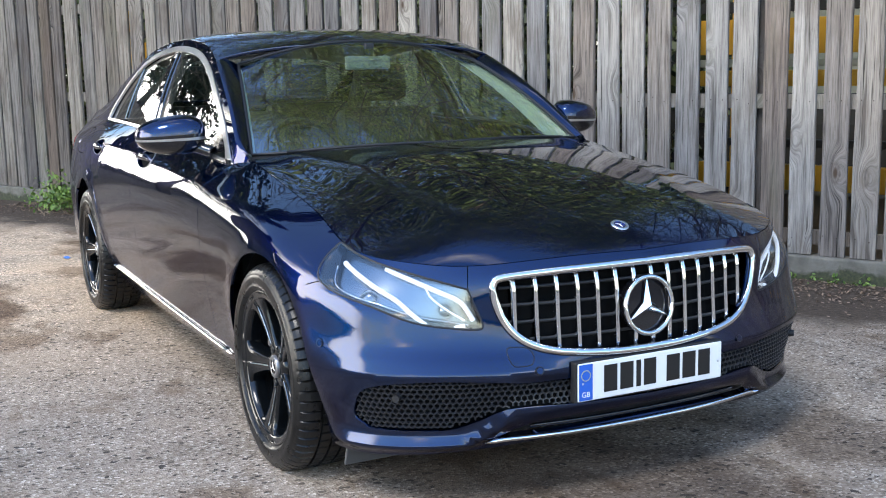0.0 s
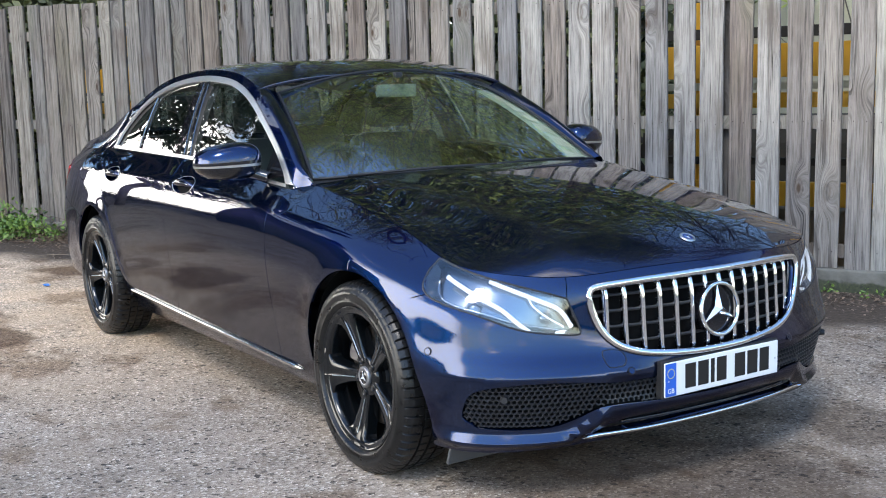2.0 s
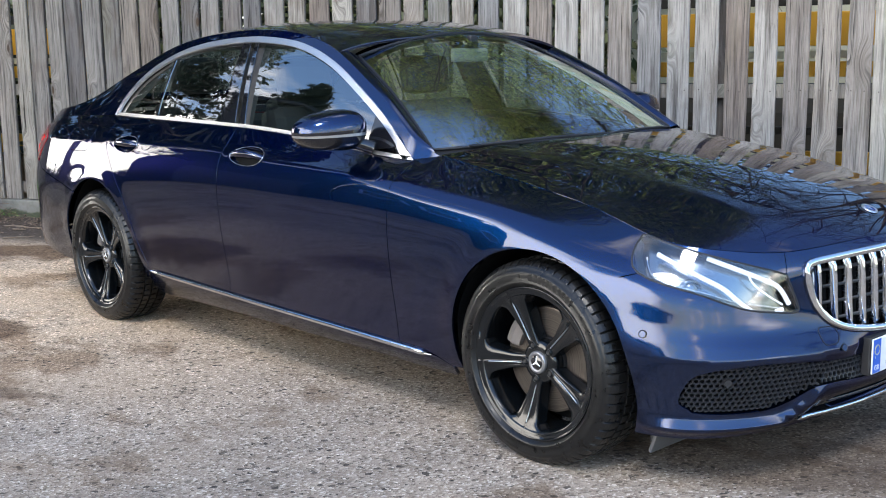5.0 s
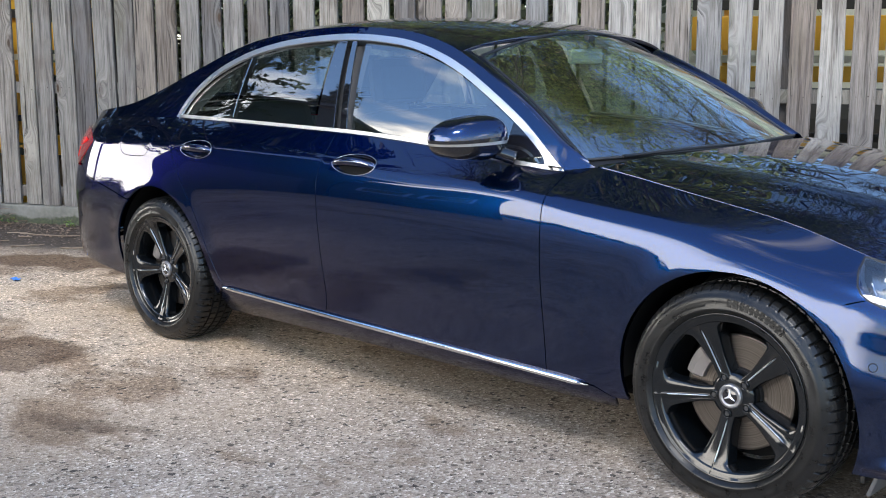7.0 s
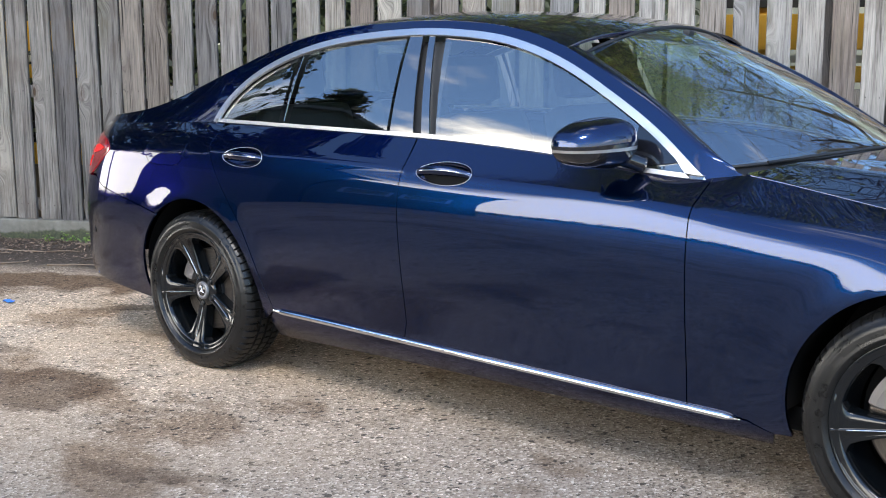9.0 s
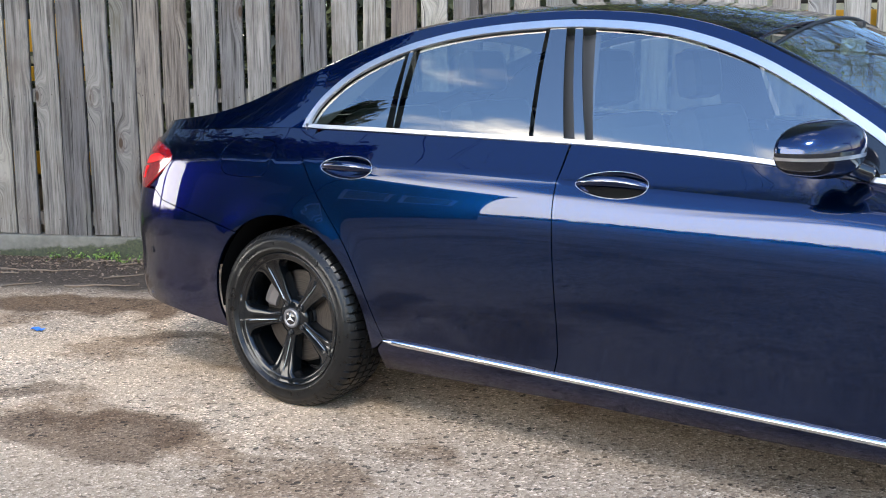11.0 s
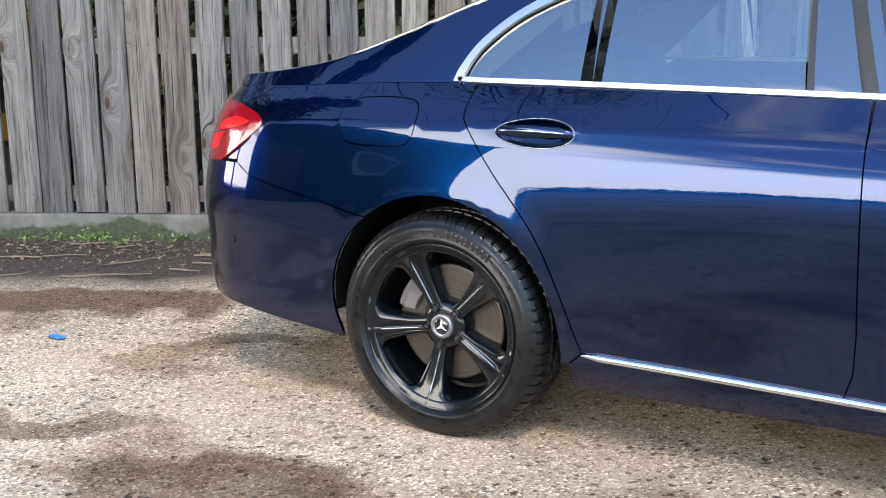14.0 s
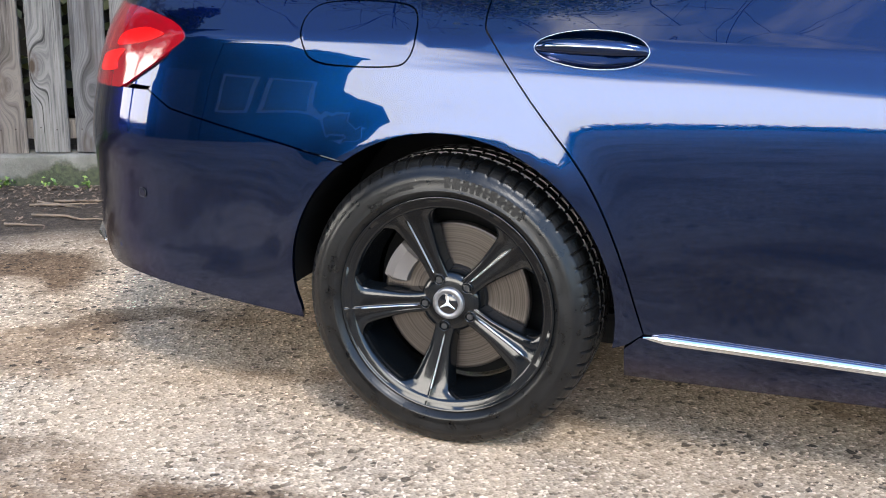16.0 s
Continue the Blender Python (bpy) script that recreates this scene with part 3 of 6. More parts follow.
# Feature lines of the body side, each with its inset from the outline and its height, at eleven stations.
STATIONS = [0, at_x(-3.72), at_x(-2.94), at_x(-1.8), at_x(-1.25), at_x(-0.74), at_x(-0.6), at_x(0), at_x(0.41), at_front(0.57), S_END]
LINES = [
    ((0.06, 0.025, 0.11, 0.11, 0.11, 0.11, 0.11, 0.10, 0.06, 0.04, 0.05), (0.30, 0.28, 0.19, 0.19, 0.19, 0.19, 0.19, 0.19, 0.185, 0.20, 0.225)),
    ((0.03, 0.010, 0.058, 0.058, 0.057, 0.056, 0.056, 0.05, 0.035, 0.02, 0.02), (0.38, 0.37, 0.28, 0.28, 0.276, 0.27, 0.27, 0.27, 0.27, 0.27, 0.28)),
    ((0.01, 0.006, 0.014, 0.024, 0.024, 0.024, 0.022, 0.012, -0.002, -0.010, -0.004), (0.50, 0.50, 0.45, 0.45, 0.45, 0.45, 0.45, 0.44, 0.425, 0.42, 0.415)),
    ((0.0, 0.0, 0.0, 0.0, 0.0, 0.0, 0.0, 0.0, 0.004, 0.008, 0.0), (0.62, 0.62, 0.645, 0.68, 0.675, 0.665, 0.655, 0.62, 0.54, 0.495, 0.49)),
    ((0.025, 0.018, 0.012, 0.004, 0.003, 0.003, 0.003, 0.007, 0.020, 0.028, 0.006), (0.75, 0.75, 0.79, 0.825, 0.82, 0.808, 0.796, 0.742, 0.655, 0.585, 0.59)),
    ((0.08, 0.055, 0.048, 0.040, 0.038, 0.037, 0.042, 0.056, 0.068, 0.040, 0.018), (0.885, 0.885, 0.905, 0.905, 0.895, 0.876, 0.864, 0.808, 0.722, 0.675, 0.695)),
    ((0.13, 0.135, 0.150, 0.120, 0.122, 0.140, 0.184, 0.163, 0.118, 0.058, 0.038), (0.975, 0.985, 1.015, 1.008, 0.984, 0.936, 0.950, 0.862, 0.77, 0.715, 0.745)),
]
_ld = [(cubic(STATIONS, d, "flat") if k < 6 else soft(STATIONS, d)) for k, (d, z) in enumerate(LINES)]
_lz = [(cubic(STATIONS, z, "flat") if k < 6 else soft(STATIONS, z)) for k, (d, z) in enumerate(LINES)]
_basis = [cubic(range(7), np.eye(7)[k]) for k in range(7)]
VS = 0.12
WHEELS = (0.0, -2.927)
HUB = 0.335


def plan_frame(s):
    x, w = plan_x(s), plan_w(s)
    e = 1e-3
    tx, tw = plan_x(s + e) - plan_x(s - e), plan_w(s + e) - plan_w(s - e)
    ln = np.hypot(tx, tw)
    return x, w, -tw / ln, tx / ln


def line_point(k, s):
    x, w, nx, nw = plan_frame(s)
    d = _ld[k](s)
    return x - nx * d, w - nw * d


def top_z(s):
    x, w = line_point(6, s)
    own = _lz[6](s)
    f = np.clip((x + 0.66) / 0.12, 0, 1)
    f = f * f * (3 - 2 * f)
    return own * (1 - f) + hood_z(x, w) * f


def body(u, v):
    """The body side, wrapped round nose and tail: run length u, height index v."""
    u, v = np.atleast_1d(np.asarray(u, float)), np.atleast_1d(np.asarray(v, float))
    sgn = np.where(u > S_END, -1.0, 1.0)
    s = np.where(u > S_END, 2 * S_END - u, u)
    sgn = np.where(s < 0, -1.0, sgn)
    s = np.abs(s)
    t = np.clip(v / VS, -0.3, 6.3)
    d, z = 0, 0
    for k in range(7):
        b = _basis[k](t)
        d = d + b * _ld[k](s)
        z = z + b * (_lz[k](s) if k < 6 else top_z(s))
    x, w, nx, nw = plan_frame(s)
    # the shoulder crease
    fade = np.clip((at_x(0.15) - s) / 0.5, 0, 1) * np.clip((s - at_x(-3.75)) / 0.2, 0, 1)
    d = d - 0.008 * np.exp(-np.abs(t - 5.0) / 0.22) * fade
    # the edge over the lower grille
    d = d - 0.007 * np.exp(-np.abs(t - 2.12) / 0.16) * np.clip((s - at_x(0.40)) / 0.12, 0, 1) * np.clip((S_END - s - 0.20) / 0.15, 0, 1)
    # the rolled lip under the lower grille, rising towards the middle
    lift_c = 0.52 + 0.76 * np.clip((0.56 - w) / 0.13, 0, 1)
    d = d - 0.024 * np.exp(-((t - lift_c) / 0.27) ** 2) * np.clip((s - at_x(0.36)) / 0.12, 0, 1)
    # a light swage low on the doors
    d = d + 0.006 * np.exp(-((t - 1.6) / 0.45) ** 2) * np.clip((at_x(-0.4) - s) / 0.3, 0, 1) * np.clip((s - at_x(-2.6)) / 0.3, 0, 1)
    # lips round the wheel arches
    for cx in WHEELS:
        r = np.hypot(x - cx, z - HUB)
        d = d - 0.009 * np.exp(-(np.maximum(r - 0.375, 0) / 0.06) ** 2) * np.clip((z - 0.25) / 0.2, 0, 1)
    return np.stack([x - nx * d, (w - nw * d) * sgn, z], -1)


_gs, _gt = np.linspace(0, S_END, 1500), np.linspace(0, 6, 121)
_grid = body(np.repeat(_gs, 121), np.tile(_gt * VS, 1500)).reshape(1500, 121, 3)


def spot(s, z):
    """Height index, x and half width of the body point at run length s and height z."""
    q = min(max(s / S_END, 0), 0.99999) * 1499
    i = int(q)
    col = _grid[i] * (1 - q + i) + _grid[i + 1] * (q - i)
    t = np.interp(z, col[:, 2], _gt)
    return t, np.interp(t, _gt, col[:, 0]), np.interp(t, _gt, col[:, 1])


def bz(s, z):
    """The (u, v) of a body point from its run length and height."""
    return (s, spot(s, z)[0] * VS)


def bxz(x, z):
    """The (u, v) of a body point from x and height, on the flank."""
    s = at_x(x)
    for _ in range(5):
        s += x - spot(s, z)[1]
    return bz(s, z)


def fwz(w, z):
    """The (u, v) of a body point from its half width and height, on the nose."""
    s = at_front(w)
    for _ in range(6):
        s += (spot(s, z)[2] - w) * 0.8
        s = min(max(s, at_x(0.1)), S_END)
    return bz(s, z)


# Side of the cabin above the waistline, and the roof.
_us = np.linspace(at_rear(0.3), at_x(-0.3), 900)
_tp = body(_us, np.full(900, 6 * VS))
_o = np.argsort(_tp[:, 0])
waist_w = lambda x: np.interp(x, _tp[_o, 0], _tp[_o, 1])
waist_z = lambda x: np.interp(x, _tp[_o, 0], _tp[_o, 2])
lean = soft([-3.9, -3.4, -2.95, -2.4, -0.6], [0.9, 0.80, 0.46, 0.34, 0.34])
EDGE = [(-3.97, 0.992), (-3.8, 1.010), (-3.6, 1.032), (-3.4, 1.068), (-3.25, 1.115), (-3.1, 1.168), (-2.94, 1.228), (-2.78, 1.288), (-2.64, 1.333), (-2.46, 1.373),
        (-2.23, 1.402), (-1.91, 1.416), (-1.63, 1.401), (-1.44, 1.370), (-1.25, 1.308), (-1.07, 1.222), (-0.89, 1.122), (-0.72, 1.010), (-0.62, 0.960)]
edge_z = cubic([p[0] for p in EDGE], [p[1] for p in EDGE])


def cabin(x, z):
    x, z = np.atleast_1d(np.asarray(x, float)), np.atleast_1d(np.asarray(z, float))
    h = z - waist_z(x)
    w = waist_w(x) - lean(x) * h - 0.36 * np.maximum(h, 0) ** 2 * np.clip((x + 3.4) / 0.5, 0, 1)
    return np.stack([x, w, z], -1)


crown = soft([-3.97, -3.6, -3.4, -3.1, -2.8, -2.4, -1.9, -1.5, -1.2], [0.012, 0.02, 0.035, 0.075, 0.075, 0.05, 0.045, 0.055, 0.085])


def edge_w(x):
    return cabin(x, edge_z(x))[:, 1]


def roof(x, y):
    x, y = np.atleast_1d(np.asarray(x, float)), np.atleast_1d(np.asarray(y, float))
    q = np.clip(np.abs(y) / edge_w(x), 0, 1)
    return np.stack([x, y, edge_z(x) + crown(x) * (1 - q ** 2.6) ** 0.8], -1)


def screen(y, r):
    """The windscreen: lateral place y, r from the scuttle (0) to the roof (1)."""
    y, r = np.atleast_1d(np.asarray(y, float)), np.atleast_1d(np.asarray(r, float))
    w = 0.712 - 0.152 * r
    q = (np.abs(y) / w) ** 2
    xe, ze = -0.665 - 0.60 * r, 0.968 + 0.332 * r
    xc, zc = -0.44 - 0.79 * r, 0.99 + 0.40 * r
    arc = np.sin(np.clip(r, 0, 1) * math.pi)
    return np.stack([xc + (xe - xc) * q, y, zc + (ze - zc) * q + 0.022 * arc], -1)


# ---- car ----
car = tagged(new("car"), "navy blue metallic saloon car with black wheels, parked", "car")
RIGHT, LEFT, BOTH = (-1,), (1,), (-1, 1)
TOP = 6 * VS
SIDE = (0, 1, 0)


def arc_pts(cx, r, a0, a1, n=26):
    return [(cx + r * math.cos(radians(a0 + (a1 - a0) * i / n)), HUB + r * math.sin(radians(a0 + (a1 - a0) * i / n))) for i in range(n + 1)]


def cut(points):
    return [bxz(*p) for p in points]


def top_run(x0, x1, n=20):
    return [(at_x(x0 + (x1 - x0) * i / n), TOP) for i in range(n + 1)]


ARCH = 0.378
# window opening, outer line of the bright surround
DLO_TOP = smooth_line([(-2.945, 1.018), (-2.93, 1.062), (-2.88, 1.135), (-2.78, 1.215), (-2.64, 1.280), (-2.46, 1.333), (-2.23, 1.370), (-1.91, 1.388), (-1.63, 1.372),
                       (-1.44, 1.336), (-1.25, 1.272), (-1.07, 1.184), (-0.89, 1.080), (-0.73, 0.962), (-0.70, 0.934)], 5)
DLO_BOT = [(-0.70 - 2.245 * i / 24, float(waist_z(-0.70 - 2.245 * i / 24)) + 0.001) for i in range(25)][::-1]
DLO = DLO_TOP + DLO_BOT[::-1][1:-1]


def inset(poly, d, step=0.02):
    return [tuple(p) for p in shrunk(dense(list(map(tuple, poly)), step), d)]


rear_gap = [(-2.865, 1.0), (-2.862, 0.935), (-2.835, 0.90), (-2.745, 0.789), (-2.62, 0.639), (-2.545, 0.486), (-2.49, 0.305)]
rear_door_poly = ([bxz(*p) for p in smooth_line(rear_gap[:], 4)] + cut([(-2.3, 0.302), (-1.805, 0.294), (-1.785, 0.36), (-1.78, 0.461), (-1.785, 0.728), (-1.79, 0.9)])
                  + [(at_x(-1.795), TOP)] + top_run(-1.9, -2.83))
front_door_poly = (cut([(-1.79, 0.9), (-1.785, 0.728), (-1.78, 0.461), (-1.785, 0.36), (-1.805, 0.294), (-1.2, 0.284), (-0.69, 0.272), (-0.684, 0.472), (-0.682, 0.810)])
                   + [(at_x(-0.684), TOP)] + top_run(-0.72, -1.79))
HANDLES = {"front": (-1.605, 0.902), "rear": (-2.63, 0.897)}


def handle_loop(c, k=1.0, n=28):
    return [bxz(c[0] + 0.118 * k * math.cos(2 * math.pi * i / n), c[1] + 0.041 * k * math.sin(2 * math.pi * i / n) * (0.9 + 0.1 * math.cos(2 * math.pi * i / n))) for i in range(n)]


FLAP = smooth_loop([bxz(*p) for p in [(-3.06, 0.968), (-3.022, 0.950), (-3.010, 0.90), (-3.022, 0.858), (-3.058, 0.841), (-3.18, 0.836), (-3.248, 0.845), (-3.276, 0.878), (-3.286, 0.92), (-3.272, 0.950), (-3.235, 0.965), (-3.15, 0.971)]], 4)
doors = {}
for sd in (-1, 1):
    for nm, poly in (("front", front_door_poly), ("rear", rear_door_poly)):
        doors[nm, sd] = part("door", panel("door", body, poly, (sd,), holes=[handle_loop(HANDLES[nm])], out=SIDE, step=0.026), PAINT, car)
    # front wing: from the door to the lamp and bumper, round the wheel arch
    wing = (cut([(-0.682, 0.810), (-0.684, 0.472), (-0.69, 0.272)]) + cut([(-0.50, 0.268), (-0.425, 0.24)])
            + cut([p for p in arc_pts(0, ARCH, 194, 48)])
            + cut([(0.33, 0.668), (0.375, 0.682), (0.333, 0.738)]) + [(at_x(0.347), TOP - 0.012), (at_x(0.35), TOP)] + top_run(0.30, -0.60, 30) + [(at_x(-0.64), TOP), (at_x(-0.683), TOP)])
    part("wing", panel("wing", body, wing, (sd,), out=SIDE), PAINT, car)
    # rear quarter
    quarter = ([bxz(*p) for p in smooth_line(rear_gap, 4)] + cut([(-2.53, 0.27)]) + cut(arc_pts(-2.927, ARCH - 0.003, -12, 128))
               + cut([(-3.25, 0.645), (-3.46, 0.683), (-3.62, 0.712), (-3.69, 0.75)])
               + cut([(-3.66, 0.79), (-3.615, 0.86), (-3.63, 0.905), (-3.70, 0.945)]) + [(at_x(-3.80), TOP)] + top_run(-3.7, -2.87, 24))
    part("rear_wing", panel("rear_wing", body, quarter, (sd,), holes=[FLAP] if sd < 0 else [], out=SIDE), PAINT, car)
    # sill under the doors
    sill = cut([(-2.50, 0.295), (-1.8, 0.288), (-1.2, 0.278), (-0.69, 0.266), (-0.50, 0.262), (-0.425, 0.235)]) + [(at_x(-0.44), 0.0), (at_x(-1.2), 0.0), (at_x(-2.0), 0.0), (at_x(-2.54), 0.0)] + cut([(-2.535, 0.26)])
    part("sill", panel("sill", body, sill, (sd,), out=SIDE, lift=-0.004), PAINT, car)
    # bright strip along the sill
    strip = []
    for i in range(41):
        x = -2.49 + 1.97 * i / 40
        u, v = bxz(x, 0.300 - 0.034 * i / 40)
        P = body(u, v)[0]
        strip.append((P[0], (P[1] + 0.004) * sd, P[2]))
    part("sill_trim", tube_mesh("sill_trim", strip, [0.002] + [0.0105] * 39 + [0.002], 8), CHROME, car, "bright sill strip")
    # cabin side frame: pillars and rail
    fr = [(p[0], float(edge_z(p[0]))) for p in [(-3.95 + 3.33 * i / 60, 0) for i in range(61)]]
    lower = [(-0.60 - 3.33 * i / 60, float(waist_z(-0.60 - 3.33 * i / 60))) for i in range(61)]
    part("cabin_frame", panel("cabin_frame", cabin, fr + lower, (sd,), holes=[DLO], out=SIDE, gap=0.0, flange=0.0), PAINT, car)
    # bright window surround
    inner = inset(DLO, 0.024)
    inner = [(x, z - 0.010 * min(1.0, max(0.0, (float(waist_z(x)) + 0.05 - z) / 0.02))) for x, z in inner]
    part("window_surround", panel("window_surround", cabin, inset(DLO, 0.001), (sd,), holes=[inner], step=0.02, out=SIDE, gap=0.0, flange=0.012, lift=0.004), SATIN, car, "bright metal window surround")
    def clip_x(xa, xb, ta, tb):
        """The part of the inner opening between two leaning lines, given at waist (xa, xb) and top (ta, tb)."""
        keep = []
        for p in inner:
            f = np.clip((p[1] - 1.02) / 0.34, 0, 1)
            if xa + (ta - xa) * f <= p[0] <= xb + (tb - xb) * f:
                keep.append(p)
        return keep
    front_win = clip_x(-1.735, -0.5, -1.83, -0.5)
    rear_win = clip_x(-2.50, -1.945, -2.51, -1.985)
    quart_win = clip_x(-3.0, -2.535, -3.0, -2.545)
    b_rear, b_front = clip_x(-1.937, -1.808, -1.977, -1.898), clip_x(-1.802, -1.743, -1.892, -1.838)
    for nm, poly, host in (("front", front_win, doors["front", sd]), ("rear", rear_win, doors["rear", sd]), ("rear", quart_win, doors["rear", sd])):
        c = np.array(poly).mean(0)
        o = part("window", panel("window", cabin, poly, (sd,), out=SIDE, gap=0.004, flange=0.0, lift=-0.012, step=0.04), GLASS, host, "tinted door glass")
        o.visible_shadow = False
    for poly, host in ((b_rear, doors["rear", sd]), (b_front, doors["front", sd])):
        part("pillar_cover", panel("pillar_cover", cabin, poly, (sd,), out=SIDE, gap=0.001, flange=0.006, lift=-0.003, step=0.02), PIANO, host, "gloss black door pillar cover")
    divider = clip_x(-2.533, -2.502, -2.543, -2.512)
    part("window_divider", panel("window_divider", cabin, divider, (sd,), out=SIDE, gap=0.0005, flange=0.006, lift=-0.003, step=0.012), PIANO, car)
    # windscreen pillar between cabin frame and windscreen
    rows = []
    for i in range(31):
        f = i / 30
        x = -0.625 - 0.665 * f
        a = cabin(x, edge_z(x))[0]
        b = screen(0.712 - 0.152 * f, f)[0]
        row = []
        for j in range(6):
            q = j / 5
            p = a * (1 - q) + b * q + np.array([0.006, 0.010, 0.012]) * math.sin(q * math.pi)
            row.append((p[0], p[1] * sd, p[2]))
        rows.append(row if sd > 0 else row[::-1])
    part("windscreen_pillar", loft_mesh("windscreen_pillar", rows), PAINT, car)

# bonnet
hood_sheet = lambda x, y: np.stack([np.atleast_1d(x), np.atleast_1d(y), hood_z(np.atleast_1d(np.asarray(x, float)), np.atleast_1d(np.asarray(y, float)))], -1)
us = np.r_[np.linspace(at_x(-0.595), S_END, 46)]
he = body(us, np.full(len(us), TOP))
half = [(p[0], -p[1]) for p in he]
rear_edge = [(-0.405 - 0.20 * (y / 0.735) ** 2, y) for y in np.linspace(0.72, -0.72, 25)]
hood_poly = half + [(x, -y) for x, y in half[-2::-1]] + rear_edge
part("bonnet", panel("bonnet", hood_sheet, hood_poly, (1,), out=(0, 0, 1), step=0.035), PAINT, car, "navy bonnet")

# roof, rear screen and boot lid
def roof_poly(x0, x1, curve0=0.0, curve1=0.0, m=0.0):
    ys = np.linspace(-1, 1, 21)
    side = [(x, float(edge_w(x)[0]) - m) for x in np.linspace(x0, x1, 24)]
    w0, w1 = side[0][1], side[-1][1]
    pts = [(x, y) for x, y in side]
    pts += [(x1 + curve1 * (1 - q * q), q * w1) for q in ys[::-1][1:-1]]
    pts += [(x, -y) for x, y in side[::-1]]
    pts += [(x0 + curve0 * (1 - q * q), q * w0) for q in ys[1:-1]]
    return pts


part("roof", panel("roof", roof, roof_poly(-2.80, -1.275, 0.03, 0.045), (1,), out=(0, 0, 1), gap=0.001), PAINT, car)
part("rear_screen", panel("rear_screen", roof, roof_poly(-3.36, -2.805, -0.06, 0.03, 0.03), (1,), out=(0, 0, 1), flange=0.004), GLASS, car)
part("screen_surround", panel("screen_surround", roof, roof_poly(-3.365, -2.802, -0.06, 0.03), (1,), holes=[roof_poly(-3.34, -2.82, -0.06, 0.03, 0.034)], out=(0, 0, 1), gap=0.0, flange=0.004, lift=-0.003, step=0.02), PAINT, car)
part("boot_lid", panel("boot_lid", roof, roof_poly(-3.965, -3.37, -0.03, -0.06), (1,), out=(0, 0, 1), step=0.035), PAINT, car)
sc = [(y, 0.0) for y in np.linspace(-0.712, 0.712, 25)] + [((0.712 - 0.152 * r), r) for r in np.linspace(0.05, 0.95, 19)] + [(y, 1.0) for y in np.linspace(0.56, -0.56, 21)] + [(-(0.712 - 0.152 * r), r) for r in np.linspace(0.95, 0.05, 19)]
ws = part("windscreen", panel("windscreen", screen, sc, (1,), out=(0.5, 0, 1), gap=0.002, flange=0.0, step=0.04), SCREEN, car, "clear windscreen glass")
ws.visible_shadow = False

# headlights, front bumper and grille openings as outlines on the nose
LAMP_TOP = [(at_front(0.548) + (at_x(0.36) - at_front(0.548)) * i / 15, TOP - 0.003 - 0.125 * (1 - i / 15) ** 2) for i in range(16)]
LAMP = list(LAMP_TOP)
LAMP += smooth_line([(at_x(0.345), TOP - 0.012), bxz(0.330, 0.738), bxz(0.375, 0.682), fwz(0.78, 0.628), fwz(0.68, 0.582), fwz(0.58, 0.563), fwz(0.525, 0.557), fwz(0.503, 0.562), fwz(0.506, 0.585), fwz(0.520, 0.625)], 4)
GRILLE_HALF = [fwz(0, 0.463), fwz(0.12, 0.465), fwz(0.24, 0.474), fwz(0.33, 0.490), fwz(0.40, 0.522), fwz(0.445, 0.575), fwz(0.468, 0.640), fwz(0.468, 0.680), fwz(0.44, 0.698), fwz(0.30, 0.708), fwz(0.15, 0.712), fwz(0, 0.713)]
GRILLE_HALF = smooth_line(GRILLE_HALF, 4)
MESH = [fwz(0, 0.328), fwz(0.25, 0.331), fwz(0.40, 0.336), fwz(0.46, 0.328), fwz(0.53, 0.294), fwz(0.60, 0.273), fwz(0.70, 0.269), fwz(0.78, 0.274), bxz(0.515, 0.285), bxz(0.495, 0.305), bxz(0.512, 0.35), bxz(0.545, 0.392),
        fwz(0.74, 0.413), fwz(0.62, 0.418), fwz(0.48, 0.407), fwz(0.40, 0.400), fwz(0.25, 0.401), fwz(0, 0.402)]
MESH = smooth_line(MESH, 4)
SLOT = [fwz(0, 0.240), fwz(0.3, 0.240), fwz(0.465, 0.237), fwz(0.42, 0.262), fwz(0.36, 0.281), fwz(0.24, 0.290), fwz(0, 0.293)]

mirror_u = lambda poly: [(2 * S_END - u, v) for u, v in poly]
bump_cut = cut([(0.33, 0.668), (0.235, 0.64)]) + cut(arc_pts(0, ARCH, 53, -22))
lower = [(at_x(0.36), 0.0)] + [(u, 0.0) for u in np.linspace(at_x(0.42), S_END, 20)]
nose_top = [(u, TOP) for u in np.linspace(S_END, at_front(0.545), 14)]
i_out = min(range(len(LAMP)), key=lambda i: np.hypot(*(np.array(LAMP[i]) - np.array(bxz(0.375, 0.682)))))
i_in = min(range(len(LAMP)), key=lambda i: np.hypot(*(np.array(LAMP[i]) - np.array(LAMP[0]))))
seq = [LAMP[(i_in - k) % len(LAMP)] for k in range((i_in - i_out) % len(LAMP) + 1)]
bumper_half = nose_top + seq + bump_cut + lower
ring = [p for p in bumper_half if p[0] < S_END - 1e-6]
outline = ring + [(2 * S_END - u, v) for u, v in ring[::-1]]
grille_full = GRILLE_HALF + [(2 * S_END - u, v) for u, v in GRILLE_HALF[-2:0:-1]]
whole = lambda h: h + [(2 * S_END - u, v) for u, v in h[-2:0:-1]] if abs(h[0][0] - S_END) < 1e-4 and abs(h[-1][0] - S_END) < 1e-4 else h
SLOT[0], SLOT[-1] = (S_END, SLOT[0][1]), (S_END, SLOT[-1][1])
MESH[0], MESH[-1] = (S_END, MESH[0][1]), (S_END, MESH[-1][1])
mesh_full, slot_full = whole(MESH), whole(SLOT)
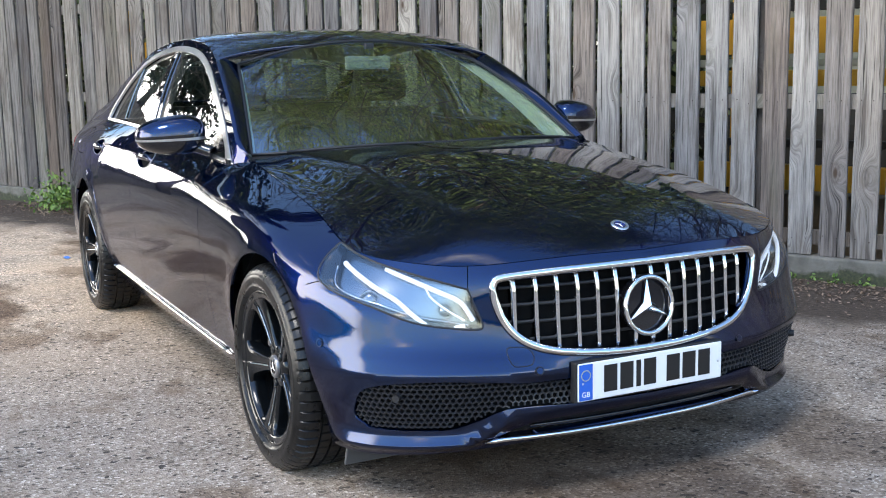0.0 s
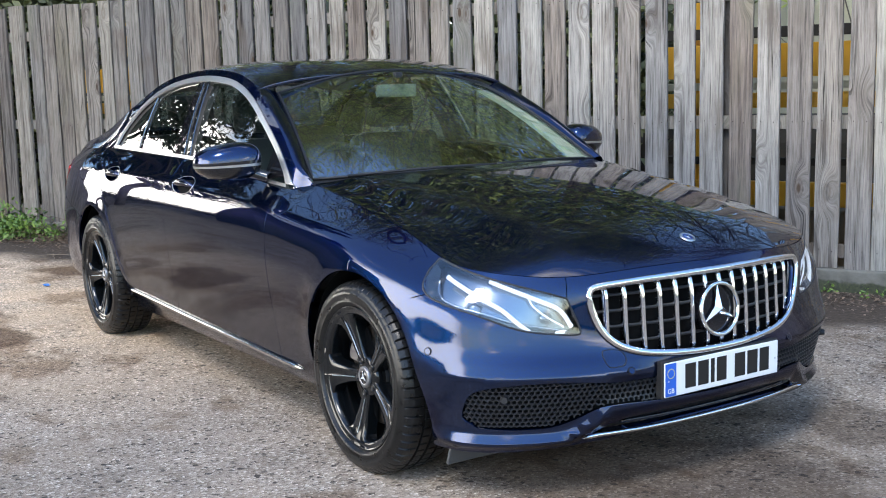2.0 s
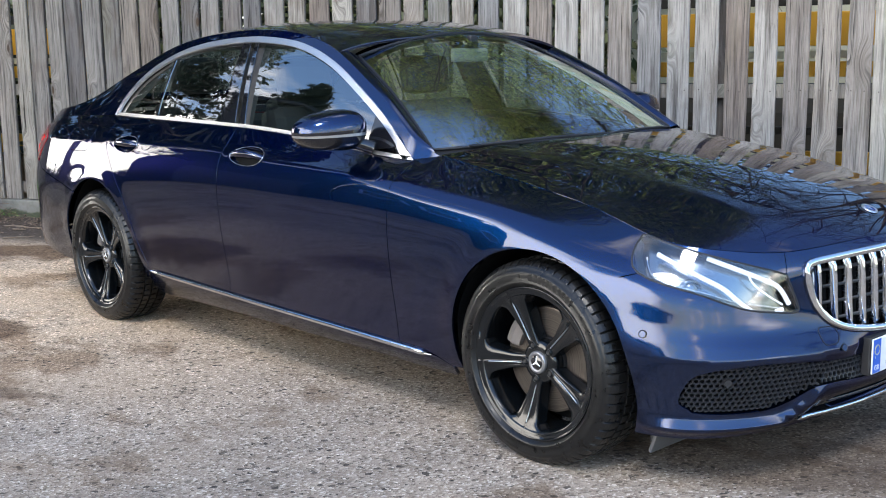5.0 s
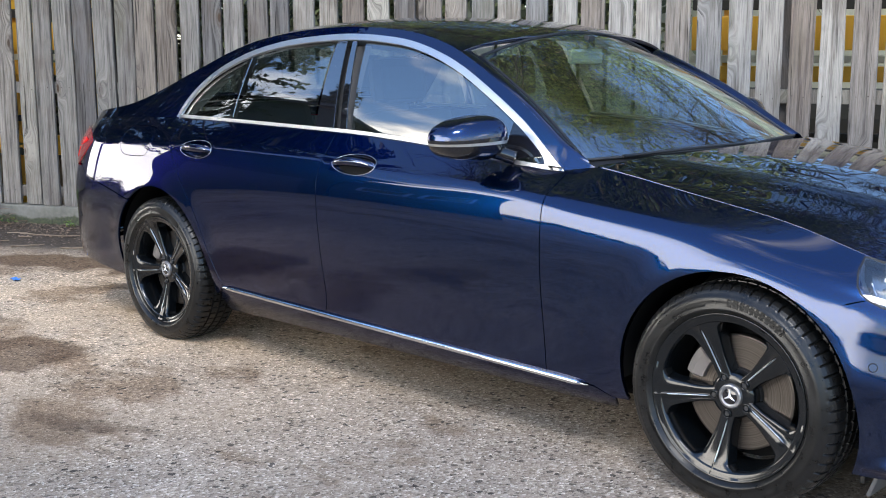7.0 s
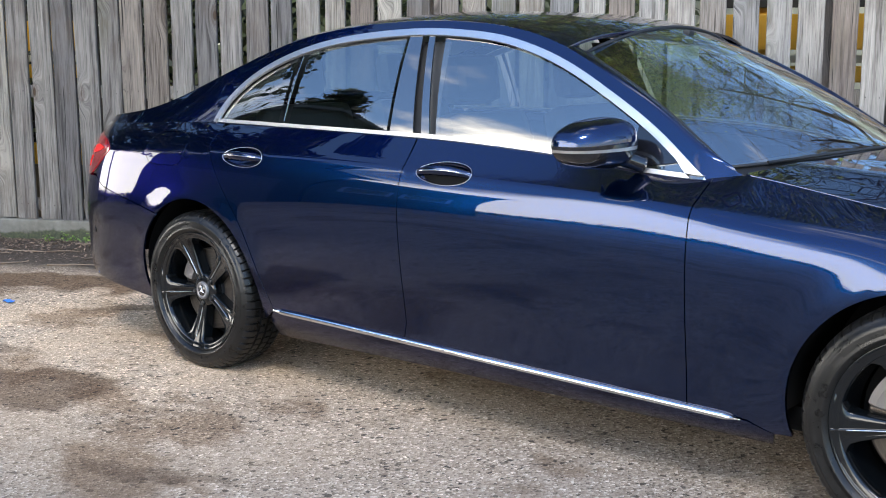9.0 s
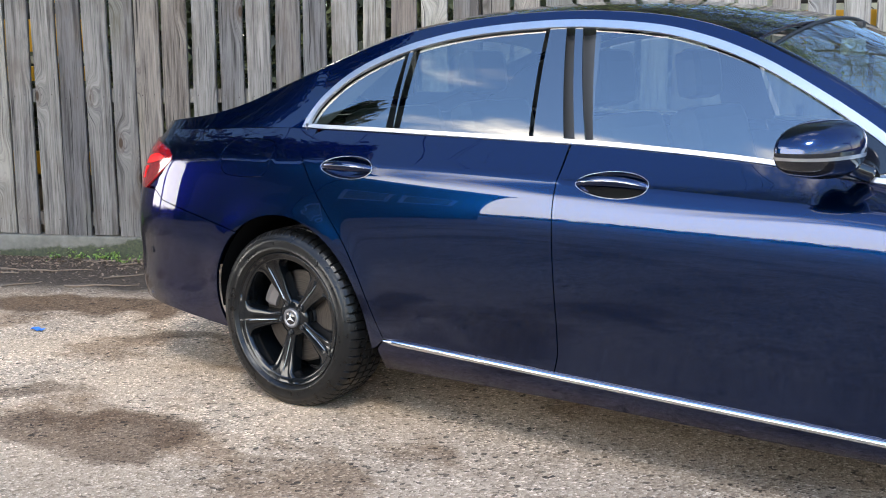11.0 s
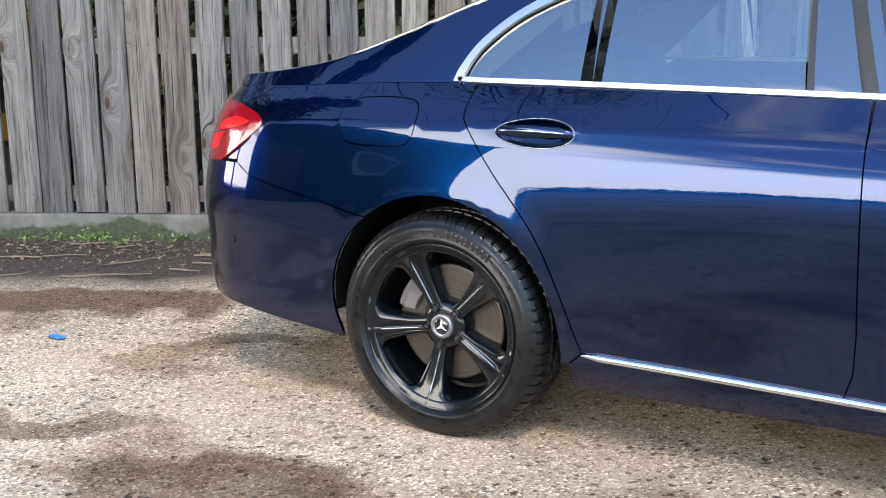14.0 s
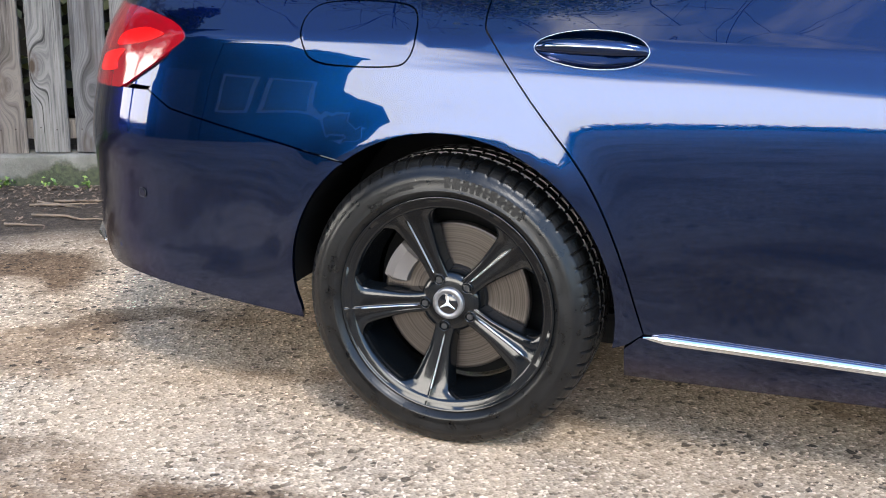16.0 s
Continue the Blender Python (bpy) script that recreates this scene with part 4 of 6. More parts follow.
bumper = part("front_bumper", panel("front_bumper", body, outline, (-1,), holes=[grille_full, mesh_full, slot_full], out=(1, 0, 0), step=0.028, flange=0.02), PAINT, car)
for nm, poly, dep, m in (("grille_backing", grille_full, -0.07, LINER), ("intake_backing", mesh_full, -0.035, LINER), ("slot_backing", slot_full, -0.03, BLACK)):
    part(nm, panel(nm, body, inset(poly, -0.012), (-1,), out=(1, 0, 0), lift=dep, gap=0, flange=0, step=0.05), m, car)
brow = [(u, TOP) for u in np.linspace(at_x(0.36), at_front(0.545), 16)] + LAMP_TOP[:-1]
for m in (lambda q: q, mirror_u):
    part("lamp_brow", panel("lamp_brow", body, m(brow), (-1,), out=(1, 0, 0), step=0.02, gap=0.0008), PAINT, car)
    o = part("headlight", panel("headlight", body, m(LAMP), (-1,), out=(1, 0, 0), step=0.025, gap=0.001, flange=0.012), LENS, car, "clear headlight with white light guides")
    part("housing", panel("housing", body, m(LAMP), (-1,), out=(1, 0, 0), step=0.03, gap=-0.004, flange=0.0, lift=-0.045), REFLECTOR, o)

# rear bumper, lamps and tail panel
rb = ([(u, 0.0) for u in np.linspace(0, at_x(-3.3), 16)] + cut(arc_pts(-2.927, ARCH - 0.003, 190, 128)) + cut([(-3.25, 0.645), (-3.46, 0.683), (-3.62, 0.712), (-3.69, 0.75)]) + [bz(at_rear(0.6), 0.75), bz(at_rear(0.3), 0.745), bz(0, 0.745)])
ring = [p for p in rb if p[0] > 1e-6]
part("rear_bumper", panel("rear_bumper", body, ring + [(-u, v) for u, v in ring[::-1]], (-1,), out=(-1, 0, 0), step=0.04), PAINT, car)
tail = [bz(0, 0.75), bz(at_rear(0.3), 0.75), bz(at_rear(0.60), 0.755), bxz(-3.80, 0.757), bxz(-3.69, 0.755), bxz(-3.655, 0.79), bxz(-3.62, 0.85), bxz(-3.615, 0.89), bxz(-3.68, 0.938), (at_x(-3.8), TOP), (at_rear(0.6), TOP), (0, TOP)]
lamp_r = smooth_loop([bz(at_rear(0.62), 0.745), bxz(-3.82, 0.742), bxz(-3.775, 0.750), bxz(-3.715, 0.783), bxz(-3.652, 0.823), bxz(-3.605, 0.855), bxz(-3.588, 0.878), bxz(-3.615, 0.902), bxz(-3.69, 0.922), bxz(-3.78, 0.935), bz(at_rear(0.62), 0.94), bz(at_rear(0.45), 0.93),
                      bz(at_rear(0.47), 0.80)], 4)
seg_hi = smooth_loop([bxz(-3.81, 0.842), bxz(-3.79, 0.872), bxz(-3.715, 0.890), bxz(-3.650, 0.880), bxz(-3.685, 0.861), bxz(-3.76, 0.845)], 4)
seg_lo = smooth_loop([bxz(-3.88, 0.775), bxz(-3.865, 0.815), bxz(-3.81, 0.833), bxz(-3.775, 0.835), bxz(-3.80, 0.805), bxz(-3.806, 0.783)], 4)
for m in (lambda q: q, lambda q: [(-u, v) for u, v in q]):
    lamp_o = part("tail_lamp", panel("tail_lamp", body, m(lamp_r), (-1,), out=(-1, 0.3, 0), step=0.025, flange=0.02, lift=0.002), RED, car, "deep red tail lamp with bright inner segments")
    for sg in (seg_hi, seg_lo):
        part("lamp_segment", panel("lamp_segment", body, m(sg), (-1,), out=(-1, 0.3, 0), step=0.02, flange=0.003, lift=0.0045), RED_LIT, lamp_o, "bright red lamp segment")
ring = [p for p in tail if p[0] > 1e-6]
part("boot_panel", panel("boot_panel", body, ring + [(-u, v) for u, v in ring[::-1]], (-1,), out=(-1, 0, 0), step=0.05, lift=-0.006), PAINT, car)

# dark inner shell closes the gaps
sh = [(at_x(-2.50), 0.25), (at_x(-0.45), 0.25), (at_x(-0.45), TOP - 0.08), (at_x(-2.50), TOP - 0.03)]
for sd in (-1, 1):
    part("inner_shell", panel("inner_shell", body, [(at_x(-2.50), 0.02), (at_x(-0.46), 0.02), (at_x(-0.46), TOP - 0.04), (at_x(-2.50), TOP - 0.04)], (sd,), out=SIDE, lift=-0.016, flange=0, step=0.06), LINER, car)
part("underbody", box((-3.25, -0.74, 0.22), (0.45, 0.70, 0.30), 0.02), LINER, car)


# ---- wheels ----
def revolve(profile, seg, mod=None):
    """Turns (radius, y) points about the wheel's axle (y)."""
    V, F = [], []
    n = len(profile)
    for i in range(seg):
        a = 2 * math.pi * i / seg
        for j, (r, y) in enumerate(profile):
            rr = r + (mod(i, j) if mod else 0)
            V.append((rr * math.cos(a), y, rr * math.sin(a)))
    for i in range(seg):
        for j in range(n - 1):
            k = (i + 1) % seg
            F.append([i * n + j, i * n + j + 1, k * n + j + 1, k * n + j])
    return V, F


def make_wheel():
    w = new("wheel")
    # y runs inward from the outer face at 0
    prof = [(0.238, 0.012), (0.248, 0.008), (0.2535, -0.002), (0.258, -0.006), (0.262, -0.0095), (0.2645, -0.0095), (0.2655, -0.0085), (0.285, -0.0105), (0.2995, -0.0085), (0.3005, -0.0065), (0.310, -0.0035),
            (0.3175, 0.002), (0.324, 0.010), (0.3285, 0.018), (0.3318, 0.028), (0.3335, 0.046), (0.3345, 0.060), (0.328, 0.062), (0.328, 0.068), (0.335, 0.070), (0.3355, 0.098), (0.328, 0.100), (0.328, 0.108),
            (0.3355, 0.110), (0.335, 0.140), (0.328, 0.142), (0.328, 0.148), (0.334, 0.150), (0.333, 0.18), (0.325, 0.20), (0.30, 0.215), (0.26, 0.21), (0.238, 0.20)]

    def mod(i, j):
        if 12 <= j <= 16 or 27 <= j <= 29:
            return -0.006 if i % 8 == 0 else 0.0
        if j == 11:
            return -0.003 if i % 8 == 0 else 0.0
        if j in (19, 20, 23, 24):
            return -0.005 if i % 8 == 4 else 0.0
        return 0.0
    seg = 512
    V, F = revolve(prof, seg, mod)
    me = mesh_from("tyre", V, F)
    nj = len(prof) - 1
    flat = [not (11 <= (k % nj) <= 29) for k in range(len(F))]
    me.polygons.foreach_set("use_smooth", flat)
    part("tyre", me, TYRE, w, "black road tyre")
    # raised marks on the sidewall
    V, F = [], []
    mk = random.Random(9)
    for a0, a1, r0, r1 in [(200, 236, 0.271, 0.295), (52, 88, 0.271, 0.295), (150, 182, 0.274, 0.290), (-30, 5, 0.274, 0.290), (255, 300, 0.272, 0.280), (105, 140, 0.272, 0.280), (305, 325, 0.284, 0.292)]:
        a = a0
        while a < a1:
            da = mk.uniform(1.6, 3.6) * (1.0 if r1 - r0 > 0.02 else 0.5)
            k = len(V)
            for q in (0, 1, 2):
                t = radians(a + da * q / 2)
                for r in (r0, r1):
                    y = -0.0103 - 0.0010 + (0.0012 if r > 0.29 else 0.0)
                    V.append((r * math.cos(t), y, r * math.sin(t)))
            F += [[k, k + 1, k + 3, k + 2], [k + 2, k + 3, k + 5, k + 4]]
            a += da + 1.1 * (1.0 if r1 - r0 > 0.02 else 0.5)
    tagged(part("sidewall_relief", mesh_from("sidewall_relief", V, F, False), TYRE, w), kind="stuff")
    V, F = [], []
    barrel = [(0.250, 0.010), (0.2485, 0.002), (0.2455, 0.0005), (0.2425, 0.004), (0.238, 0.0055), (0.228, 0.0065), (0.2215, 0.010), (0.219, 0.03), (0.218, 0.07), (0.212, 0.12), (0.214, 0.19), (0.236, 0.205)]
    V, F = revolve(barrel, 96)
    rim = part("rim", mesh_from("rim", V, F), ALLOY, w, "gloss black five-spoke alloy rim")
    rs = [0.046, 0.058, 0.07, 0.085, 0.105, 0.125, 0.145, 0.165, 0.183, 0.198, 0.208, 0.215, 0.221, 0.227, 0.234, 0.2425]
    half = soft([0.04, 0.065, 0.10, 0.15, 0.19, 0.208, 0.217, 0.225, 0.243], [0.0300, 0.0235, 0.0245, 0.0335, 0.0430, 0.0520, 0.0640, 0.0820, 0.105])
    for k in range(5):
        a0 = radians(115.5 + 72 * k)
        rows = []
        for r in rs:
            f = (r - rs[0]) / (rs[-1] - rs[0])
            hw = float(half(r))
            yf = 0.040 - 0.022 * f - 0.0145 * f ** 3
            e = min(1.0, 0.0245 / hw)
            dip = 0.0035 * max(0.0, min(1.0, 6 * f)) * max(0.0, min(1.0, (0.212 - r) / 0.02))
            sec = [(-1 - 0.10 * e, 0.048), (-1 - 0.03 * e, 0.014), (-1 + 0.06 * e, 0.004), (-1 + 0.20 * e, 0.0005), (-0.45, 0.0), (-0.05 * e, dip * 0.6), (0.10 * e, dip), (0.16 * e, -0.0012), (0.26 * e, -0.0012), (0.32 * e, dip), (0.60, dip * 0.3),
                   (1 - 0.20 * e, 0.0005), (1 - 0.06 * e, 0.004), (1 + 0.03 * e, 0.014), (1 + 0.10 * e, 0.048)]
            row = []
            for q, dy in sec:
                lx = q * hw
                aa = a0 + lx / r
                row.append((r * math.cos(aa), yf + dy, r * math.sin(aa)) if r > 0.2 else (r * math.cos(a0) - lx * math.sin(a0), yf + dy, r * math.sin(a0) + lx * math.cos(a0)))
            rows.append(row)
        me = loft_mesh("spoke", rows)
        spoke = part("spoke", me, ALLOY, w)
        # a thin bright bar on the ridge stands in for its highlight
        ridge = []
        for r in np.linspace(0.075, 0.205, 14):
            f = (r - rs[0]) / (rs[-1] - rs[0])
            ridge.append((r * math.cos(a0) - 0.0052 * math.sin(a0), 0.040 - 0.022 * f - 0.0145 * f ** 3 - 0.0008, r * math.sin(a0) + 0.0052 * math.cos(a0)))
        part("spoke_ridge", tube_mesh("spoke_ridge", ridge, [0.0008] + [0.0021] * 12 + [0.001], 6), RIDGE_GLINT, spoke)
    hub = [(0.0, 0.036), (0.050, 0.037), (0.064, 0.041), (0.070, 0.048), (0.0725, 0.065), (0.0725, 0.12)]
    V, F = revolve(hub, 48)
    part("hub", mesh_from("hub", V, F), ALLOY, w)
    cap = [(0.0, 0.0275), (0.024, 0.0275), (0.0245, 0.0265), (0.0335, 0.0265), (0.0365, 0.029), (0.037, 0.040)]
    V, F = revolve(cap, 48)
    part("hub_cap", mesh_from("hub_cap", V, F), simple("hub cap grey", (0.24, 0.24, 0.25), 0.35, 0.8), w, "silver hub cap with dark centre")
    V, F = revolve([(0.0, 0.0265), (0.0225, 0.0265), (0.0235, 0.0276)], 40)
    part("cap_disc", mesh_from("cap_disc", V, F), GLOSS_BLACK, w)
    bm = bmesh.new()
    for k in range(3):
        a = radians(90 + 120 * k)
        c, s = math.cos(a), math.sin(a)
        pts = [(0.022 * c, 0.0258, 0.022 * s), (-0.0045 * s, 0.0258, 0.0045 * c), (0.0045 * s, 0.0258, -0.0045 * c)]
        v = [bm.verts.new(p) for p in pts]
        top = bm.verts.new((0.002 * c, 0.0235, 0.002 * s))
        for i in range(3):
            bm.faces.new((v[i], v[(i + 1) % 3], top))
    part("cap_badge", bm, simple("badge silver", (0.72, 0.73, 0.74), 0.45, 0.4), w)
    for k in range(5):
        a = radians(115.5 + 72 * k)
        V, F = revolve([(0.0, 0.0), (0.0095, 0.0), (0.0105, -0.004), (0.0125, -0.006), (0.0135, -0.003), (0.0138, 0.006)], 20)
        part("bolt_seat", mesh_from("bolt_seat", [(x + 0.0565 * math.cos(a), y + 0.0385, z + 0.0565 * math.sin(a)) for x, y, z in V], F), ALLOY, w)
        bm = bmesh.new()
        bmesh.ops.create_cone(bm, cap_ends=True, segments=6, radius1=0.0085, radius2=0.0075, depth=0.014)
        bmesh.ops.transform(bm, matrix=Matrix.Translation((0.0565 * math.cos(a), 0.040, 0.0565 * math.sin(a))) @ Matrix.Rotation(radians(90), 4, "X"), verts=bm.verts)
        part("wheel_bolt", bm, BLACK, w)
    disc = [(0.076, 0.088), (0.092, 0.088), (0.0925, 0.085), (0.168, 0.085), (0.172, 0.087), (0.172, 0.108), (0.07, 0.11)]
    V, F = revolve(disc, 64)
    part("brake_disc", mesh_from("brake_disc", V, F, False), STEEL, w, "bare steel brake disc")
    V, F = revolve([(0.0, 0.07), (0.068, 0.07), (0.074, 0.076), (0.074, 0.1)], 40)
    part("disc_bell", mesh_from("disc_bell", V, F), BLACK, w)
    rows = []
    for i in range(11):
        a = radians(134 + 36 * i / 10)
        e = 0.010 if i in (0, 10) else 0.0
        rows.append([((r) * math.cos(a), y, r * math.sin(a)) for r, y in ((0.115 + e, 0.082), (0.118 + e, 0.068 + e), (0.15, 0.062 + e), (0.172 - e, 0.068 + e), (0.176 - e, 0.12))])
    cal = loft_mesh("brake_caliper", rows)
    cal.polygons.foreach_set("use_smooth", [False] * len(cal.polygons))
    part("brake_caliper", cal, simple("grey caliper", (0.17, 0.155, 0.145), 0.5, 0.4), w, "grey brake caliper")
    V, F = revolve([(0.0, 0.16), (0.21, 0.16)], 32)
    part("brake_shield", mesh_from("brake_shield", V, F), LINER, w)
    return w


wheel = make_wheel()
wheel.parent = car
wheel.matrix_basis = Matrix.Translation((0, -0.915, 0.344))
for x, y, z, turn in ((-2.925, -0.913, 0.323, 0), (0, 0.915, 0.344, 180), (-2.925, 0.913, 0.323, 180)):
    copy_thing(wheel, Matrix.Translation((x, y, z)) @ Matrix.Rotation(radians(turn), 4, "Z"))
for cx in WHEELS:
    for sd in (-1, 1):
        V, F = [], []
        for i in range(25):
            a = radians(-6 + 189 * i / 24)
            for w in (0.875, 0.55):
                z = HUB + 0.392 * math.sin(a)
                V.append((cx + 0.392 * math.cos(a), (w - max(0.0, 0.46 - z) * 0.16 * (w > 0.6)) * sd, z))
        F = [[2 * i, 2 * i + 1, 2 * i + 3, 2 * i + 2] for i in range(24)]
        V.append((cx, 0.55 * sd, HUB))
        F += [[2 * i + 1, 2 * i + 3, 50] for i in range(24)]
        part("arch_liner", mesh_from("arch_liner", V, F), LINER, car)

# ---- car details ----
def on_body(u, v, lift=0.0, sd=-1):
    P = body(u, v)[0]
    N = surf_normals(body, np.array([[u, v]]))[0]
    x, w = float(plan_x(min(max(abs(u), 0), S_END))), 0
    if np.dot(N, P - np.array([np.clip(P[0], -3.4, 0.1), 0, 0.55])) < 0:
        N = -N
    P = P + N * lift
    return np.array([P[0], P[1] * sd, P[2]])


# door handles in their bowls
for sd in (-1, 1):
    for nm in ("front", "rear"):
        c = HANDLES[nm]
        host = doors[nm, sd]
        rows = []
        for k, dep in ((1.0, -0.001), (0.93, -0.010), (0.75, -0.020), (0.45, -0.026), (0.12, -0.028)):
            rows.append([on_body(*p, lift=dep, sd=sd) for p in handle_loop(c, k)])
        part("handle_bowl", loft_mesh("handle_bowl", rows, True), PAINT, host)
        # added bright tube that draws the reflection along the bowl's edge
        rim = [on_body(*p, lift=0.0015, sd=sd) for p in handle_loop(c, 1.0)]
        part("handle_rim", tube_mesh("handle_rim", rim, 0.0010, 6, True), SATIN, host)
        bar, rad = [], []
        for i in range(17):
            f = i / 16
            P = on_body(*bxz(c[0] - 0.122 + 0.244 * f, c[1] + 0.002), lift=-0.012 + 0.026 * math.sin(f * math.pi) ** 0.5, sd=sd)
            bar.append(P)
            rad.append(0.008 + 0.0095 * math.sin(f * math.pi) ** 0.7)
        part("door_handle", tube_mesh("door_handle", bar, rad, 12, flat=0.62), PAINT, host, "body-coloured pull handle")
        line = [(p[0], p[1] + 0.0095 * sd, p[2] + 0.002) for p in bar[2:-2]]
        part("handle_trim", tube_mesh("handle_trim", line, 0.0022, 6), CHROME, host)

# fuel flap
part("fuel_flap", panel("fuel_flap", body, FLAP, (-1,), out=SIDE, gap=0.0018), PAINT, car)

# parking sensors
for u, v in (bxz(0.41, 0.51), bz(at_front(0.36), 0.435), bxz(-3.715, 0.50)):
    for sd in (-1, 1):
        P, Q = on_body(u, v, 0.0008, sd), on_body(u, v, 0.02, sd)
        t = Vector(Q - P).normalized()
        bm = bmesh.new()
        bmesh.ops.create_cone(bm, cap_ends=True, segments=20, radius1=0.0105, radius2=0.0095, depth=0.004)
        bmesh.ops.transform(bm, matrix=Matrix.Translation(P) @ t.to_track_quat("Z", "Y").to_matrix().to_4x4(), verts=bm.verts)
        sensor = part("parking_sensor", bm, PAINT, car)
        V, F = [], []
        ring = [Vector(P) + t * 0.001 + t.to_track_quat("Z", "Y") @ Vector((0.0115 * math.cos(a), 0.0115 * math.sin(a), 0)) for a in np.linspace(0, 2 * math.pi, 20, endpoint=False)]
        part("sensor_ring", tube_mesh("sensor_ring", ring, 0.0012, 5, True), BLACK, sensor)



# grille
def column(poly, w):
    """Lowest and highest point of an outline on the nose at half width w."""
    u0 = at_front(abs(w))
    pts = dense(list(map(tuple, poly)), 0.004)
    vs = [p[1] for p in pts if abs(p[0] - u0) < 0.006]
    return min(vs), max(vs)


surround = [on_body(u, v, 0.004) for u, v in grille_full]
frame_ob = part("grille_frame", tube_mesh("grille_frame", surround, 0.0115, 10, True, 0.8), CHROME, car, "polished chrome grille surround")
for k in range(7):
    for sg in (-1, 1):
        w = 0.0315 + 0.0625 * k
        lo, hi = column(GRILLE_HALF, w)
        rows = []
        for i in range(13):
            v = lo + (hi - lo) * i / 12
            u0 = at_front(w)
            P = body(u0, v)[0] + np.array([-0.014, 0, 0])
            P[0] -= 0.008 * (2 * i / 12 - 1) ** 4
            y0 = w
            sec = [(-0.0062, -0.03), (-0.0062, -0.002), (-0.0042, 0.0012), (-0.0012, -0.002), (0.0012, -0.002), (0.0042, 0.0012), (0.0062, -0.002), (0.0062, -0.03)]
            rows.append([(P[0] + dx, (y0 + dy) * sg, P[2]) for dy, dx in (sec if sg > 0 else sec)])
        part("grille_bar", loft_mesh("grille_bar", rows), CHROME, car, "chrome upright grille bar")
for z in (0.515, 0.565, 0.615, 0.665):
    row = []
    for y in np.linspace(-0.44, 0.44, 23):
        lo, hi = column(GRILLE_HALF, y)
        P = body(*fwz(abs(y), z))[0]
        if lo < bz(at_front(abs(y)), z)[1] < hi:
            row.append((P[0] - 0.032, y, z))
    part("grille_slat", tube_mesh("grille_slat", row, 0.005, 6), BLACK, car)
star_at = Vector((float(body(S_END, bz(S_END, 0.587)[1])[0, 0]) + 0.006, 0, 0.587))
star_m = Matrix.Translation(star_at) @ Matrix.Rotation(radians(-6), 4, "Y")
ringp = [star_m @ Vector((0, 0.083 * math.cos(a), 0.083 * math.sin(a))) for a in np.linspace(0, 2 * math.pi, 56, endpoint=False)]
part("emblem_ring", tube_mesh("emblem_ring", ringp, 0.0072, 10, True), CHROME, car, "chrome ring emblem")
bm = bmesh.new()
for k in range(3):
    a = radians(90 + 120 * k)
    c, s = math.cos(a), math.sin(a)
    b1 = a + radians(60)
    b2 = a - radians(60)
    tip, l, r, mid = (-0.004, 0.080 * c, 0.080 * s), (-0.006, 0.017 * math.cos(b1), 0.017 * math.sin(b1)), (-0.006, 0.017 * math.cos(b2), 0.017 * math.sin(b2)), (0.012, 0, 0)
    v = [bm.verts.new(star_m @ Vector(p)) for p in (tip, l, r, mid)]
    bm.faces.new((v[0], v[1], v[3]))
    bm.faces.new((v[0], v[3], v[2]))
part("emblem_star", bm, CHROME, car, "chrome three-armed emblem")
bm = bmesh.new()
bmesh.ops.create_cone(bm, cap_ends=True, segments=48, radius1=0.080, radius2=0.080, depth=0.03)
bmesh.ops.transform(bm, matrix=star_m @ Matrix.Translation((-0.029, 0, 0)) @ Matrix.Rotation(radians(90), 4, "Y"), verts=bm.verts)
part("emblem_backing", bm, GLOSS_BLACK, car)
# round badge on the bonnet
bp = Vector((0.639, 0, float(hood_z(0.639, 0)) + 0.002))
slope = math.atan2(float(hood_z(0.66, 0) - hood_z(0.62, 0)), 0.04)
bm_m = Matrix.Translation(bp) @ Matrix.Rotation(-slope, 4, "Y")
V, F = [], []
for i in range(32):
    a = 2 * math.pi * i / 32
    for r, z in ((0.001, 0.0025), (0.018, 0.0025), (0.019, 0.0035), (0.026, 0.0035), (0.028, 0.0)):
        V.append(bm_m @ Vector((r * math.cos(a), r * math.sin(a), z)))
    for j in range(4):
        k = (i + 1) % 32
        F.append([i * 5 + j, k * 5 + j, k * 5 + j + 1, i * 5 + j + 1])
badge = part("bonnet_badge", mesh_from("bonnet_badge", V, F), SATIN, car, "small round silver bonnet badge")
bm = bmesh.new()
for k in range(3):
    a = radians(0 + 120 * k)
    v = [bm.verts.new(bm_m @ Vector(p)) for p in ((0.018 * math.cos(a), 0.018 * math.sin(a), 0.0032), (0.004 * math.cos(a + 1.05), 0.004 * math.sin(a + 1.05), 0.0032), (0, 0, 0.0045), (0.004 * math.cos(a - 1.05), 0.004 * math.sin(a - 1.05), 0.0032))]
    bm.faces.new((v[0], v[1], v[2]))
    bm.faces.new((v[0], v[2], v[3]))
part("badge_arms", bm, CHROME, badge)
V, F = revolve([(0.0005, -0.003), (0.0178, -0.003)], 28)
part("badge_disc", mesh_from("badge_disc", [bm_m @ Vector((x, z, -y)) for x, y, z in V], F), simple("navy enamel", (0.01, 0.02, 0.12), 0.1, 0, 1.0), badge)

